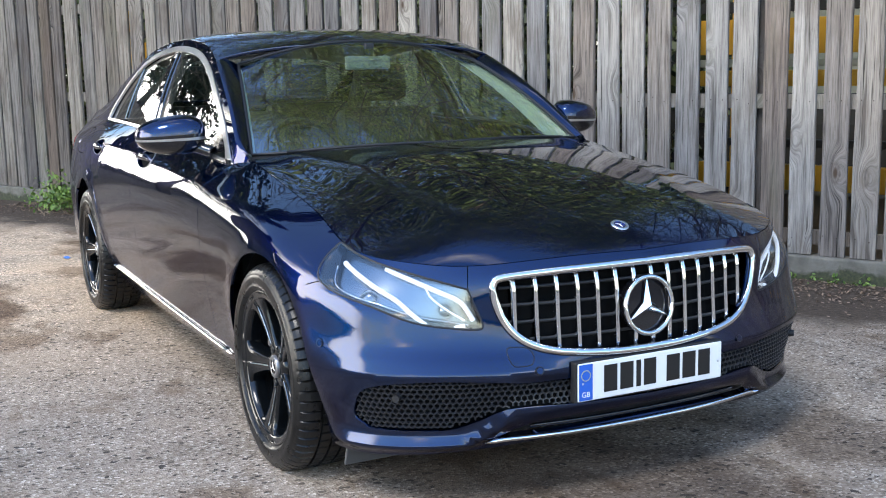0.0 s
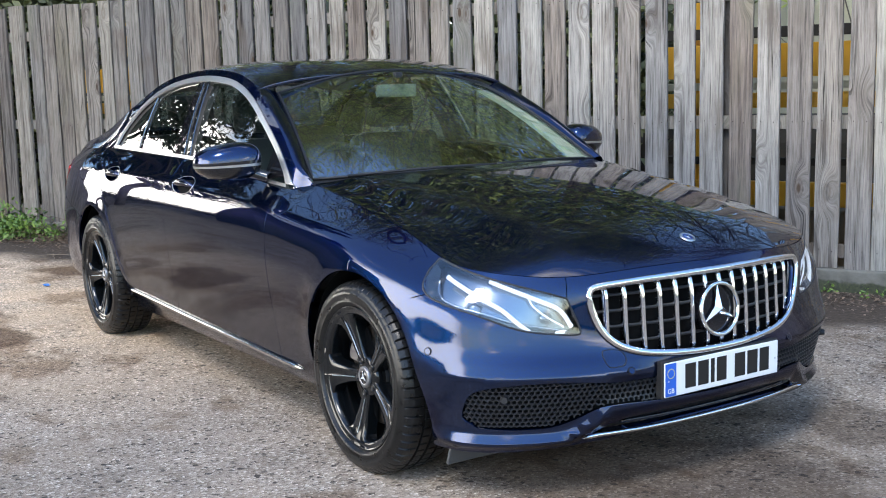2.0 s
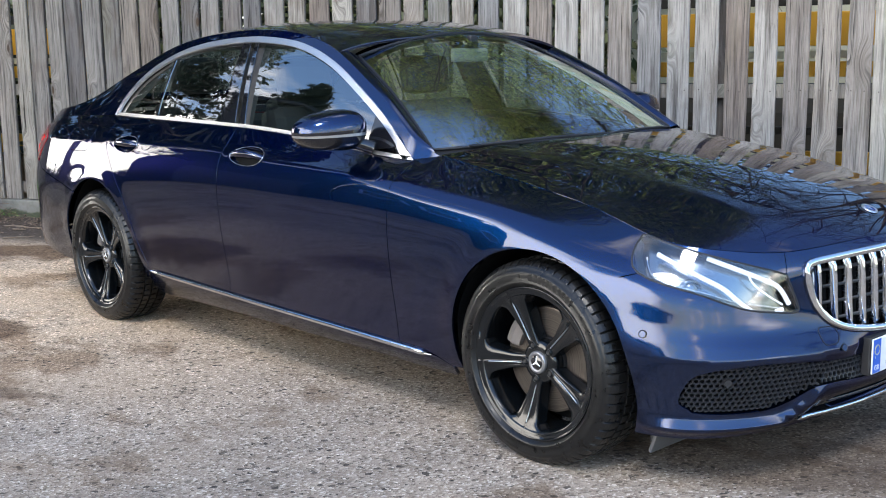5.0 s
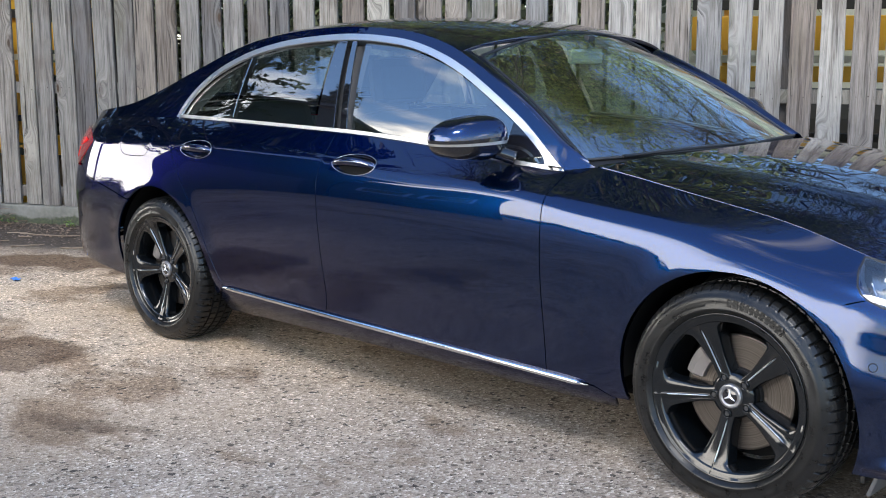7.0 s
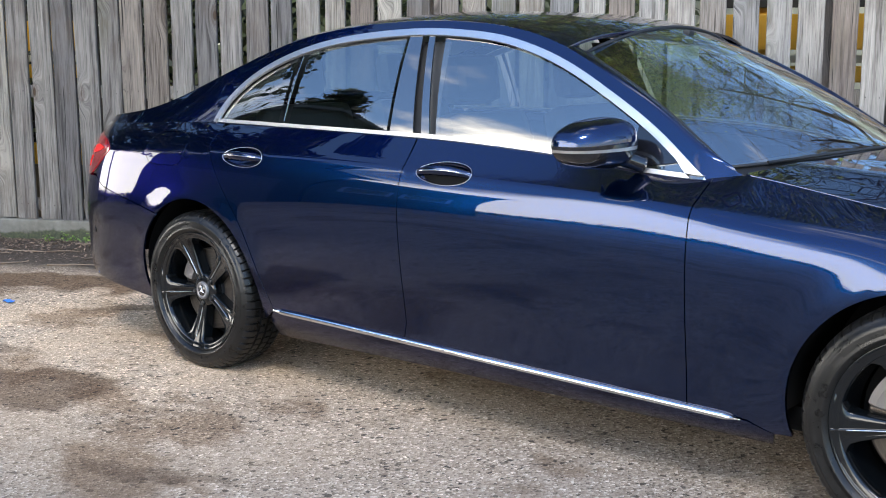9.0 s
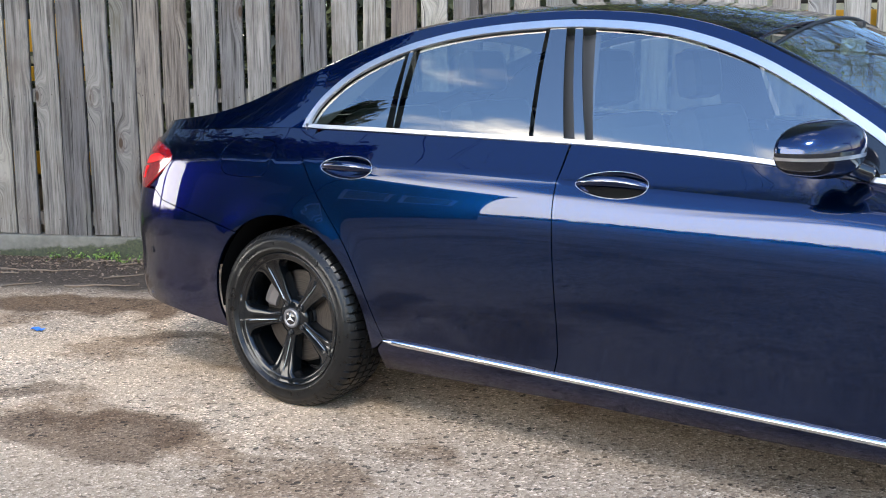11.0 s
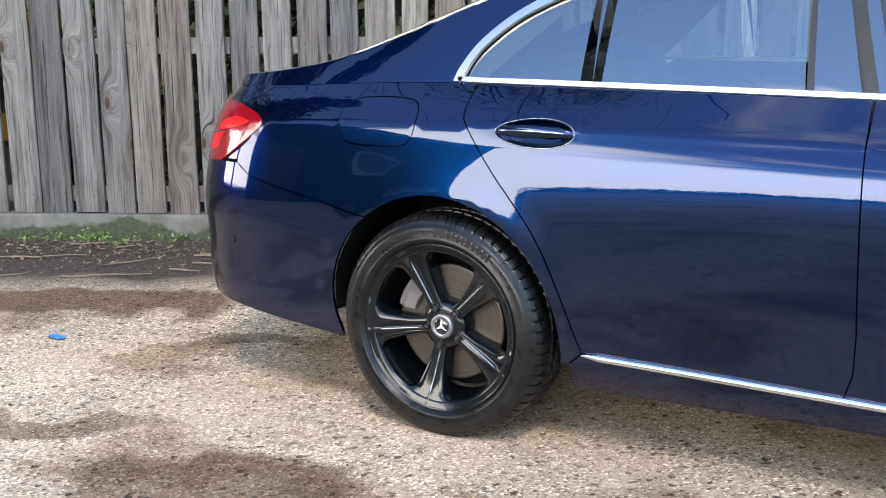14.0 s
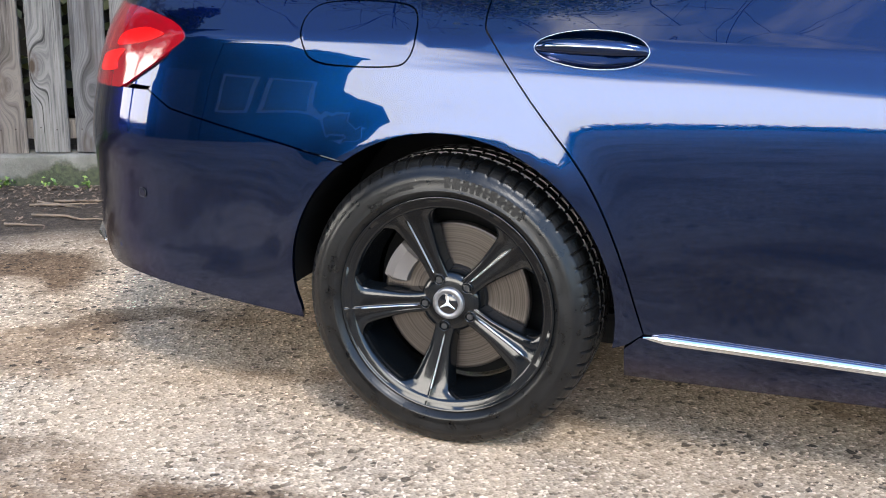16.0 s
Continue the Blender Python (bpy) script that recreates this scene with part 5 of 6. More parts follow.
# honeycomb in the lower opening
V, F = [], []
outer = np.array(inset(mesh_full, 0.002))
cw, ch = 0.0185, 0.0112
u_lo, v_lo = outer.min(0)
u_hi, v_hi = outer.max(0)
segs = []
nr = int((v_hi - v_lo) / ch) + 2
nc = int((u_hi - u_lo) / cw) + 2
for r in range(nr):
    for c in range(nc):
        cx = u_lo + (c + 0.5 * (r % 2)) * cw
        cy = v_lo + r * ch
        # three edges of each cell
        a, b = (cx - cw / 2, cy + ch * 0.30), (cx, cy + ch * 0.66)
        d, e = (cx + cw / 2, cy + ch * 0.30), (cx - cw / 2, cy - ch * 0.30)
        segs += [(a, b), (b, d), (a, e)]
mids = np.array([((p[0] + q[0]) / 2, (p[1] + q[1]) / 2) for p, q in segs])
ok = inside(mids, outer)
A = np.array([p for (p, q), k in zip(segs, ok) if k])
B = np.array([q for (p, q), k in zip(segs, ok) if k])
PA, PB = body(A[:, 0], A[:, 1]), body(B[:, 0], B[:, 1])
NA = surf_normals(body, A)
NA *= np.sign(NA[:, :1])
side_v = np.cross(PB - PA, NA)
side_v /= np.linalg.norm(side_v, axis=1, keepdims=True)
for p, q, n, s in zip(PA, PB, NA, side_v):
    k = len(V)
    for base in (p, q):
        f = base - n * 0.006
        for off in (f - s * 0.0026 - n * 0.008, f - s * 0.0015, f + s * 0.0015, f + s * 0.0026 - n * 0.008):
            V.append((off[0], -off[1], off[2]))
    F += [[k, k + 1, k + 5, k + 4], [k + 1, k + 2, k + 6, k + 5], [k + 2, k + 3, k + 7, k + 6]]
part("grille_mesh", mesh_from("grille_mesh", V, F, False), simple("dark grey mesh plastic", (0.02, 0.022, 0.026), 0.32), car, "dark honeycomb lower grille")
for sd in (-1, 1):
    P = on_body(*fwz(0.735, 0.372), lift=0.0, sd=sd)
    bm = bmesh.new()
    bmesh.ops.create_cone(bm, cap_ends=True, segments=20, radius1=0.013, radius2=0.0105, depth=0.02)
    bmesh.ops.transform(bm, matrix=Matrix.Translation(P) @ Vector((0.75, 0.66 * sd, 0)).to_track_quat("Z", "Y").to_matrix().to_4x4(), verts=bm.verts)
    part("mesh_sensor", bm, BLACK, car)
# bright lip under the nose
lip = [on_body(S_END + d, bz(S_END - abs(d), 0.234)[1], 0.006) for d in np.linspace(-(S_END - at_front(0.51)), S_END - at_front(0.51), 41)]
part("lip_trim", tube_mesh("lip_trim", lip, [0.002] + [0.0075] * 39 + [0.002], 8), CHROME, car, "bright front lip strip")
slat = [on_body(S_END + d, bz(S_END - abs(d), 0.262)[1], -0.008) for d in np.linspace(-0.38, 0.38, 31)]
part("lip_slat", tube_mesh("lip_slat", slat, 0.006, 6), GLOSS_BLACK, car)
for sd in (-1, 1):
    part("air_deflector", box((0.33, 0.60 * sd - 0.13, 0.125), (0.345, 0.60 * sd + 0.13, 0.215), 0.004), BLACK, car)

# number plate
px = 0.804
plate = part("number_plate", box((px - 0.006, -0.26, 0.3365), (px, 0.26, 0.4475), 0.004), WHITE_PLATE, car, "white front number plate with a blue band")
part("plate_holder", box((px - 0.035, -0.265, 0.332), (px - 0.007, 0.265, 0.452), 0.004), BLACK, car)
part("plate_band", box((px - 0.001, -0.2575, 0.3395), (px + 0.0012, -0.212, 0.4445)), BLUE_BAND, plate)
y = -0.172
for k, wd in enumerate((0.046, 0.046, 0.016, 0.044, 0.0, 0.048, 0.048, 0.044)):
    if wd == 0.0:
        y += 0.028
        continue
    part("plate_bar", box((px - 0.001, y, 0.3545), (px + 0.0012, y + wd, 0.4335)), INK, plate)
    y += wd + 0.011
fc = bpy.data.curves.new("band_letters", "FONT")
fc.body, fc.size, fc.extrude, fc.align_x = "GB", 0.022, 0.0004, "CENTER"
tmp = bpy.data.objects.new("tmp", fc)
dg = bpy.context.evaluated_depsgraph_get()
letters = bpy.data.meshes.new_from_object(tmp)
bpy.data.objects.remove(tmp)
letters.transform(Matrix.Translation((px + 0.0016, -0.235, 0.349)) @ Matrix.Rotation(radians(90), 4, "Z") @ Matrix.Rotation(radians(90), 4, "X"))
part("band_letters", letters, WHITE_PLATE, plate)
tow = [on_body(*fwz(w, z), lift=0.0004) for w, z in smooth_loop([(0.443, 0.500), (0.415, 0.503), (0.385, 0.497), (0.372, 0.476), (0.381, 0.455), (0.405, 0.451), (0.432, 0.453), (0.443, 0.473)], 4)]
part("towing_cover", tube_mesh("towing_cover", tow, 0.0014, 6, True), BLACK, car)
ringp = [(px + 0.0016, -0.235 + 0.015 * math.cos(a), 0.412 + 0.015 * math.sin(a)) for a in np.linspace(0, 2 * math.pi, 20, endpoint=False)]
part("band_ring", tube_mesh("band_ring", ringp, 0.0012, 5, True), simple("pale yellow print", (0.6, 0.55, 0.2), 0.5), plate)
for sg in (-1, 1):
    part("plate_screw", box((px - 0.001, 0.245 * sg - 0.003, 0.386), (px + 0.002, 0.245 * sg + 0.003, 0.392), 0.001), SATIN, plate)

# headlight inner parts
sL, sR = at_x(0.335), at_front(0.52)


def lamp_at(a, b, lift, left=False):
    """A point inside the headlight: a from its outer to its inner end, b down from the upper edge."""
    z = 0.745 - 0.21 * b - 0.012 * a
    u, v = bz(sL + (sR - sL) * a, z)
    P = on_body(u, v, lift)
    return (P[0], -P[1] if left else P[1], P[2])


STRIPS = (([(0.49, 0.05), (0.64, 0.18), (0.80, 0.34), (0.91, 0.48), (0.975, 0.72)], 0.0075), ([(0.16, 0.02), (0.33, 0.17), (0.46, 0.31), (0.57, 0.45), (0.65, 0.62), (0.73, 0.77), (0.83, 0.83), (0.93, 0.79)], 0.0075),
          ([(0.73, 0.30), (0.76, 0.42), (0.84, 0.58), (0.93, 0.72)], 0.003))
for left in (False, True):
    lamp_ob = [o for o in car.children if o.name.startswith("headlight")][1 if left else 0]
    for pts, r in STRIPS:
        line = [lamp_at(a, b, -0.014, left) for a, b in smooth_line(pts, 5)]
        part("light_guide", tube_mesh("light_guide", line, r, 8), LAMP_WHITE, lamp_ob, "white light guide")
    for a, b, r in ((0.40, 0.45, 0.030), (0.83, 0.60, 0.024)):
        c0 = Vector(lamp_at(a, b, -0.040, left))
        m = Matrix.Translation(c0) @ Vector((0.85, -0.5 if not left else 0.5, 0)).to_track_quat("Z", "Y").to_matrix().to_4x4()
        prof = [(0.001, 0.006), (r * 0.5, 0.004), (r * 0.8, -0.004), (r * 0.85, -0.008), (r, 0.002), (r * 1.05, -0.02)]
        V, F = revolve(prof, 28)
        part("projector", mesh_from("projector", [m @ Vector((x, z, y)) for x, y, z in V], F), REFLECTOR, lamp_ob)
    mid_u, mid_v = np.mean([p[0] for p in LAMP]), np.mean([p[1] for p in LAMP])
    edge = LAMP[17:-8]
    rows, glint = [], []
    for i, (u, v) in enumerate(edge):
        q = 0.30 * math.sin(math.pi * (0.12 + 0.80 * i / len(edge)))
        trio = [on_body(u + (mid_u - u) * f, v + (mid_v - v) * f, dep) for f, dep in ((0.0, -0.004), (0.5 * q, -0.014), (q, -0.036))]
        rows.append([(p[0], -p[1] if left else p[1], p[2]) for p in trio])
        glint.append(tuple(rows[-1][1][k] * 0.35 + rows[-1][2][k] * 0.65 + (0.004 if k == 0 else 0) for k in range(3)))
    part("bezel", loft_mesh("bezel", rows), GLOSS_BLACK, lamp_ob, "dark lamp bezel")
    part("bezel_trim", tube_mesh("bezel_trim", glint[2:-2], 0.0022, 6), CHROME, lamp_ob, "thin bright bezel line")
    rimp = [on_body(u if not left else u, v, -0.002) for u, v in LAMP]
    rimp = [(p[0], -p[1] if left else p[1], p[2]) for p in rimp]
    part("lamp_seal", tube_mesh("lamp_seal", rimp, 0.0038, 6, True), BLACK, lamp_ob)


# door mirrors
def make_mirror(sd):
    m = part("mirror_shell", bmesh.new(), PAINT, car)
    cx, cy, cz = -0.975, 0.928, 1.040
    nu, nv = 40, 28

    def pt(i, j):
        a, b = 2 * math.pi * i / nu, math.pi * (j / nv - 0.5)
        sp = lambda q, e: math.copysign(abs(q) ** e, q)
        x = sp(math.cos(b), 0.75) * sp(math.cos(a), 0.8)
        yy = sp(math.cos(b), 0.75) * sp(math.sin(a), 0.8)
        z = sp(math.sin(b), 0.85)
        X = 0.092 * x - 0.02
        if x < -0.1:
            X = -0.02 - 0.060 * abs(x) ** 0.6
        # the outer end is lower and swept back
        X -= 0.065 * max(yy, -1) * 0.55
        Z = 0.070 * z * (1 - 0.16 * yy) - 0.006 * yy
        if z < 0:
            Z *= 1.12
        return (cx + X, (cy + 0.124 * yy) * sd, cz + Z)
    grid = [[pt(i, j) for j in range(nv + 1)] for i in range(nu)]
    def band(j0, j1, push=0.0):
        V, F = [], []
        n = j1 - j0 + 1
        for i in range(nu):
            V += grid[i][j0:j1 + 1]
        for i in range(nu):
            for j in range(n - 1):
                k = (i + 1) % nu
                F.append([i * n + j, k * n + j, k * n + j + 1, i * n + j + 1])
        return V, F
    V, F = band(14, nv)
    me = mesh_from("mirror_shell", V, F)
    me.materials.append(PAINT)
    m.data = me
    tagged(m, "navy door mirror with a bright indicator strip")
    V, F = band(12, 13)
    part("indicator", mesh_from("indicator", V, F), SATIN, m, "bright indicator strip")
    V, F = band(13, 14)
    part("mirror_band", mesh_from("mirror_band", V, F), GLOSS_BLACK, m)
    V, F = band(0, 12)
    part("mirror_base", mesh_from("mirror_base", V, F), GLOSS_BLACK, m)
    arm = smooth_line([(-0.90, 0.79, 0.968), (-0.935, 0.83, 0.985), (-0.965, 0.88, 1.0)], 6)
    part("mirror_arm", tube_mesh("mirror_arm", [(x, y * sd, z) for x, y, z in arm], 0.024, 12), GLOSS_BLACK, m)
    # sail plate at the window's front corner
    tri = [(-0.775, 0.985), (-0.95, 1.085), (-0.955, 0.975), (-0.93, 0.962)]
    part("mirror_sail", panel("mirror_sail", cabin, tri, (sd,), out=SIDE, lift=-0.004, gap=0, flange=0.006), GLOSS_BLACK, m)
    part("mirror_glass", box((cx - 0.0765, (cy - 0.075) if sd > 0 else -(cy + 0.07), cz - 0.04), (cx - 0.0745, (cy + 0.07) if sd > 0 else -(cy - 0.075), cz + 0.042), 0.0005), simple("mirror glass", (0.85, 0.87, 0.88), 0.02, 1.0), m)


for sd in (-1, 1):
    make_mirror(sd)

# scuttle, wipers and screen edge
rows = []
for y in np.linspace(-0.72, 0.72, 31):
    a = (-0.405 - 0.20 * (y / 0.735) ** 2 - 0.002, y, float(hood_z(-0.405 - 0.20 * (y / 0.735) ** 2, y)) - 0.012)
    b = screen(y * 0.985, 0.02)[0]
    rows.append([a, (0.5 * (a[0] + b[0]), y, 0.5 * (a[2] + b[2]) - 0.016), (b[0], b[1], b[2] - 0.004)])
part("scuttle", loft_mesh("scuttle", rows), BLACK, car)
for y0, y1 in ((0.60, -0.02), (0.02, -0.60)):
    line = [Vector(screen(y, 0.004 + 0.010 * math.sin((y - y1) / (y0 - y1) * math.pi))[0]) + Vector((0.012, 0, 0.004)) for y in np.linspace(y0, y1, 14)]
    part("wiper", tube_mesh("wiper", line, 0.006, 6), BLACK, car)
seal = [screen(y, r)[0] + np.array([0.001, 0, 0.002]) for y, r in sc]
part("screen_seal", tube_mesh("screen_seal", seal, 0.006, 6, True), BLACK, car)
# exhaust trim low in the rear bumper
for sd in (-1, 1):
    line = [on_body(*bz(at_rear(0.74 - 0.05 * i), 0.330 + 0.002 * i), lift=0.003, sd=sd) for i in range(7)]
    part("exhaust_trim", tube_mesh("exhaust_trim", line, [0.004, 0.018, 0.022, 0.022, 0.022, 0.022, 0.018], 10), CHROME, car, "bright tail pipe trim")

# air deflectors ahead of the front wheels
for sd in (-1, 1):
    bm = box((-0.006, -0.12, -0.05), (0.006, 0.12, 0.05), 0.004)
    bmesh.ops.transform(bm, matrix=Matrix.Translation((0.405, 0.69 * sd, 0.172)) @ Matrix.Rotation(radians(20), 4, "Y"), verts=bm.verts)
    part("air_deflector", bm, simple("grey rubber", (0.06, 0.06, 0.06), 0.7), car, "grey rubber air deflector")

# ---- cabin ----
def rounded(lo, hi, r):
    return box(lo, hi, r)


part("cabin_floor", box((-3.0, -0.70, 0.28), (-0.45, 0.70, 0.34), 0.01), LINER, car)
part("dashboard", rounded((-0.95, -0.70, 0.60), (-0.50, 0.70, 0.93), 0.09), DASH, car)
part("headlining", panel("headlining", roof, roof_poly(-2.78, -1.30, 0.0, 0.0, 0.05), (1,), out=(0, 0, 1), lift=-0.035, flange=0, step=0.08), LINING, car)
part("parcel_shelf", box((-3.3, -0.62, 0.93), (-2.75, 0.62, 0.96), 0.01), DASH, car)
for x0, ys, hgt in ((-1.45, (-0.37, 0.37), 0), (-2.45, (-0.34, 0.34), 0)):
    for y in ys:
        seat = part("seat", rounded((x0 - 0.26, y - 0.25, 0.36), (x0 + 0.27, y + 0.25, 0.56), 0.07), LEATHER, car, "grey leather seat")
        bm = rounded((-0.07, -0.25, 0.0), (0.07, 0.25, 0.62), 0.06)
        bmesh.ops.transform(bm, matrix=Matrix.Translation((x0 - 0.25, y, 0.48)) @ Matrix.Rotation(radians(-16), 4, "Y"), verts=bm.verts)
        part("backrest", bm, LEATHER, seat)
        bm = rounded((-0.05, -0.135, 0.0), (0.05, 0.135, 0.19), 0.045)
        bmesh.ops.transform(bm, matrix=Matrix.Translation((x0 - 0.44, y, 1.105)) @ Matrix.Rotation(radians(-8), 4, "Y"), verts=bm.verts)
        part("headrest", bm, LEATHER, seat)
wheel_c = Vector((-1.02, -0.37, 0.90))
rim_pts = [wheel_c + Matrix.Rotation(radians(-25), 3, "Y") @ Vector((0, 0.185 * math.cos(a), 0.185 * math.sin(a))) for a in np.linspace(0, 2 * math.pi, 40, endpoint=False)]
sw = part("steering_wheel", tube_mesh("steering_wheel", rim_pts, 0.016, 8, True), DASH, car)
part("wheel_boss", rounded(wheel_c - Vector((0.02, 0.17, 0.03)), wheel_c + Vector((0.03, 0.17, 0.04)), 0.02), DASH, sw)
mirr = part("interior_mirror", rounded((-1.215, -0.105, 1.268), (-1.19, 0.105, 1.326), 0.012), simple("pale mirror back", (0.45, 0.46, 0.45), 0.5), car)
part("mirror_stalk", box((-1.20, -0.02, 1.33), (-1.17, 0.02, 1.38), 0.006), BLACK, mirr)
for sd in (-1, 1):
    rows = []
    for i in range(21):
        f = 0.03 + 0.97 * i / 20
        x = -0.66 - 0.60 * f
        a = cabin(x, edge_z(x) - 0.02)[0] - np.array([0, 0.035, 0])
        b = screen((0.69 if sd < 0 else 0.575 + 0.06 * f) - 0.152 * f, f)[0] - np.array([0.025, 0.0, 0.03])
        row = [(a[0], a[1] * sd, a[2]), ((a[0] + b[0]) / 2 - 0.02, (a[1] + b[1]) / 2 * sd - 0.012 * sd, (a[2] + b[2]) / 2 - 0.01), (b[0], b[1] * sd, b[2])]
        rows.append(row)
    part("pillar_lining", loft_mesh("pillar_lining", rows), LINING, car)
    part("pillar_lining", panel("pillar_lining", cabin, [(-1.96, 1.02), (-1.74, 1.02), (-1.80, 1.36), (-1.99, 1.36)], (sd,), out=SIDE, lift=-0.04, gap=0, flange=0, step=0.06), LEATHER, car)
    part("pillar_lining", panel("pillar_lining", cabin, [(-3.2, 1.04), (-2.86, 1.04), (-2.70, 1.18), (-2.6, 1.27), (-2.66, 1.31), (-2.9, 1.22)], (sd,), out=SIDE, lift=-0.03, gap=0, flange=0, step=0.06), LEATHER, car)

# ---- ground and fence ----
FENCE_A = radians(25.8)
FU = Vector((math.cos(FENCE_A), math.sin(FENCE_A), 0))
FB = Vector((-math.sin(FENCE_A), math.cos(FENCE_A), 0))
F0 = Vector((-6.4, 0.4965, 0))
FENCE_M = Matrix.Translation(F0) @ Matrix.Rotation(FENCE_A, 4, "Z")


def in_fence(ob):
    ob.matrix_basis = FENCE_M @ ob.matrix_basis
    return ob


def rise(x, y):
    """Height of the tarmac: level, rising a little under the nose of the car."""
    f = min(1.0, max(0.0, (x + 2.6) / 2.6)) * min(1.0, max(0.0, (1.9 - y) / 0.8))
    return 0.021 * f * f * (3 - 2 * f)


gx = [-70, -30, -12] + [-6 + 0.4 * i for i in range(26)] + [8, 12, 30, 70]
gy = [-70, -30, -12, -8] + [-5 + 0.4 * i for i in range(20)] + [6, 12, 30, 70]
V = [(x, y, rise(x, y)) for x in gx for y in gy] + [(x, y, -0.4) for x in (-70, 70) for y in (-70, 70)]
ny = len(gy)
F = [[i * ny + j, (i + 1) * ny + j, (i + 1) * ny + j + 1, i * ny + j + 1] for i in range(len(gx) - 1) for j in range(ny - 1)]
k = len(gx) * ny
F.append([k, k + 1, k + 3, k + 2])
ground = tagged(part("ground", mesh_from("ground", V, F), GROUND), "gritty worn pale tarmac with dark stains", "ground", kind="structure")
fence = tagged(new("fence"), "weathered grey vertical board fence with gaps", "fence", kind="structure")
fence.matrix_basis = FENCE_M
rnd = random.Random(4)


def make_board(w, h):
    """A sawn board with slightly uneven edges; x across, z up."""
    n = 10
    bm = bmesh.new()
    ph = rnd.uniform(0, 9)
    loops = []
    rnd.random()
    for i in range(n + 1):
        z = h * i / n
        wob = 0.0025 * math.sin(ph + 3.1 * z) + 0.0015 * math.sin(2 * ph + 7 * z)
        wb2 = 0.0025 * math.sin(ph * 1.7 + 2.3 * z) + 0.0012 * math.sin(ph + 9 * z)
        cup = 0.002 * math.sin(ph * 3)
        l, r = -w / 2 + wob, w / 2 + wb2
        c = 0.004
        loops.append([bm.verts.new(p) for p in ((l, -0.009, z), (l + c, -0.0125, z), (0, -0.0125 - cup, z), (r - c, -0.0125, z), (r, -0.009, z), (r, 0.010, z), (l, 0.010, z))])
    for a, b in zip(loops, loops[1:]):
        for j in range(7):
            bm.faces.new((a[j], a[(j + 1) % 7], b[(j + 1) % 7], b[j]))
    bm.faces.new(loops[0][::-1])
    bm.faces.new(loops[-1])
    return bm


# left edges along the fence and widths, in centimetres
BOARD_U = [-153.3, -128.7, -111.9, -93.6, -76.6, -59.5, -38.2, -23.6, -5.4, 11.8, 29.4, 47.3, 63.7, 81.6, 100.3, 118.1, 135.6, 153.8, 171.8, 189.4, 208.2, 225.2, 243.4, 262.1, 280.1, 298.6, 317.2, 334.6, 352.9, 370.4,
           388.5, 406.1, 424.2, 442.0, 460.9, 479.8, 496.8, 515.9, 533.6, 551.9, 569.9, 588.0]
BOARD_W = [19, 15.8, 16.2, 15.7, 15.1, 16, 13.3, 15, 15.8, 15.8, 16.1, 15.2, 15.8, 15.9, 15, 14.8, 14.5, 15.3, 14.2, 15.8, 13.2, 15.2, 15.4, 14.7, 16.2, 14.6, 14.3, 14.9, 14.6, 15.1, 15.6, 15.3, 15, 15.1, 14.8, 13.8, 15.2, 14.2, 13.9, 14.9, 14.2, 14.6]
boards = [(u / 100 + 0.024, w / 100) for u, w in zip(BOARD_U, BOARD_W)]
u = 6.06
while u < 13:
    boards.append((u, rnd.uniform(0.138, 0.158)))
    u += 0.18
u = -1.72
while u > -7.5:
    boards.append((u, 0.15))
    u -= 0.178
for u, w in boards:
    o = part("board", make_board(w, 1.945 + rnd.uniform(-0.015, 0.02)), WOOD, fence)
    o.matrix_basis = Matrix.Translation((u + w / 2, rnd.uniform(-0.002, 0.002), 0.142 + rnd.uniform(-0.004, 0.004))) @ Matrix.Rotation(rnd.uniform(-0.004, 0.004), 4, "Y") @ Matrix.Rotation(rnd.uniform(-0.012, 0.012), 4, "Z")
for z in (0.20, 0.985, 1.78):
    part("rail", box((-7.5, 0.013, z), (13, 0.055, z + 0.085), 0.004), WOOD, fence)
u = -6.9
while u < 13:
    part("fence_post", box((u, 0.057, 0), (u + 0.1, 0.157, 2.0), 0.006), WOOD, fence)
    u += 2.4


def make_kerb_mat():
    m, nt, b = mat("mossy stained concrete")
    v = coords(nt)
    n = noise_tex(nt, v, 7, 7, 0.65)
    col = ramp(nt, n, [(0.3, (0.115, 0.107, 0.085)), (0.6, (0.205, 0.192, 0.158)), (0.8, (0.28, 0.265, 0.225))])
    # moss keeps to the damp foot of the kerb
    tc = nt.nodes.new("ShaderNodeTexCoord")
    sz = nt.nodes.new("ShaderNodeSeparateXYZ")
    link(nt, tc.outputs["Object"], sz.inputs[0])
    low = nt.nodes.new("ShaderNodeMath")
    low.operation = "MULTIPLY_ADD"
    link(nt, sz.outputs["Z"], low.inputs[0])
    low.inputs[1].default_value = -3.0
    link(nt, noise_tex(nt, v, 2.6, 6, 0.6), low.inputs[2])
    moss = ramp(nt, low.outputs[0], [(0.26, grey(0)), (0.33, grey(0.9))])
    col = mixc(nt, moss, col, ramp(nt, noise_tex(nt, v, 60, 3), [(0.3, (0.025, 0.03, 0.016)), (0.7, (0.075, 0.085, 0.035))]))
    link(nt, col, b.inputs["Base Color"])
    b.inputs["Roughness"].default_value = 0.95
    bump(nt, b, noise_tex(nt, v, 45, 6, 0.7), 0.6, 0.01)
    return m


kerb = part("kerb", box((-7.5, -0.045, -0.05), (13, 0.10, 0.138), 0.012), make_kerb_mat())
kerb.matrix_basis = FENCE_M
tagged(kerb, "low stained concrete kerb under the fence, mossy", "kerb", kind="structure")

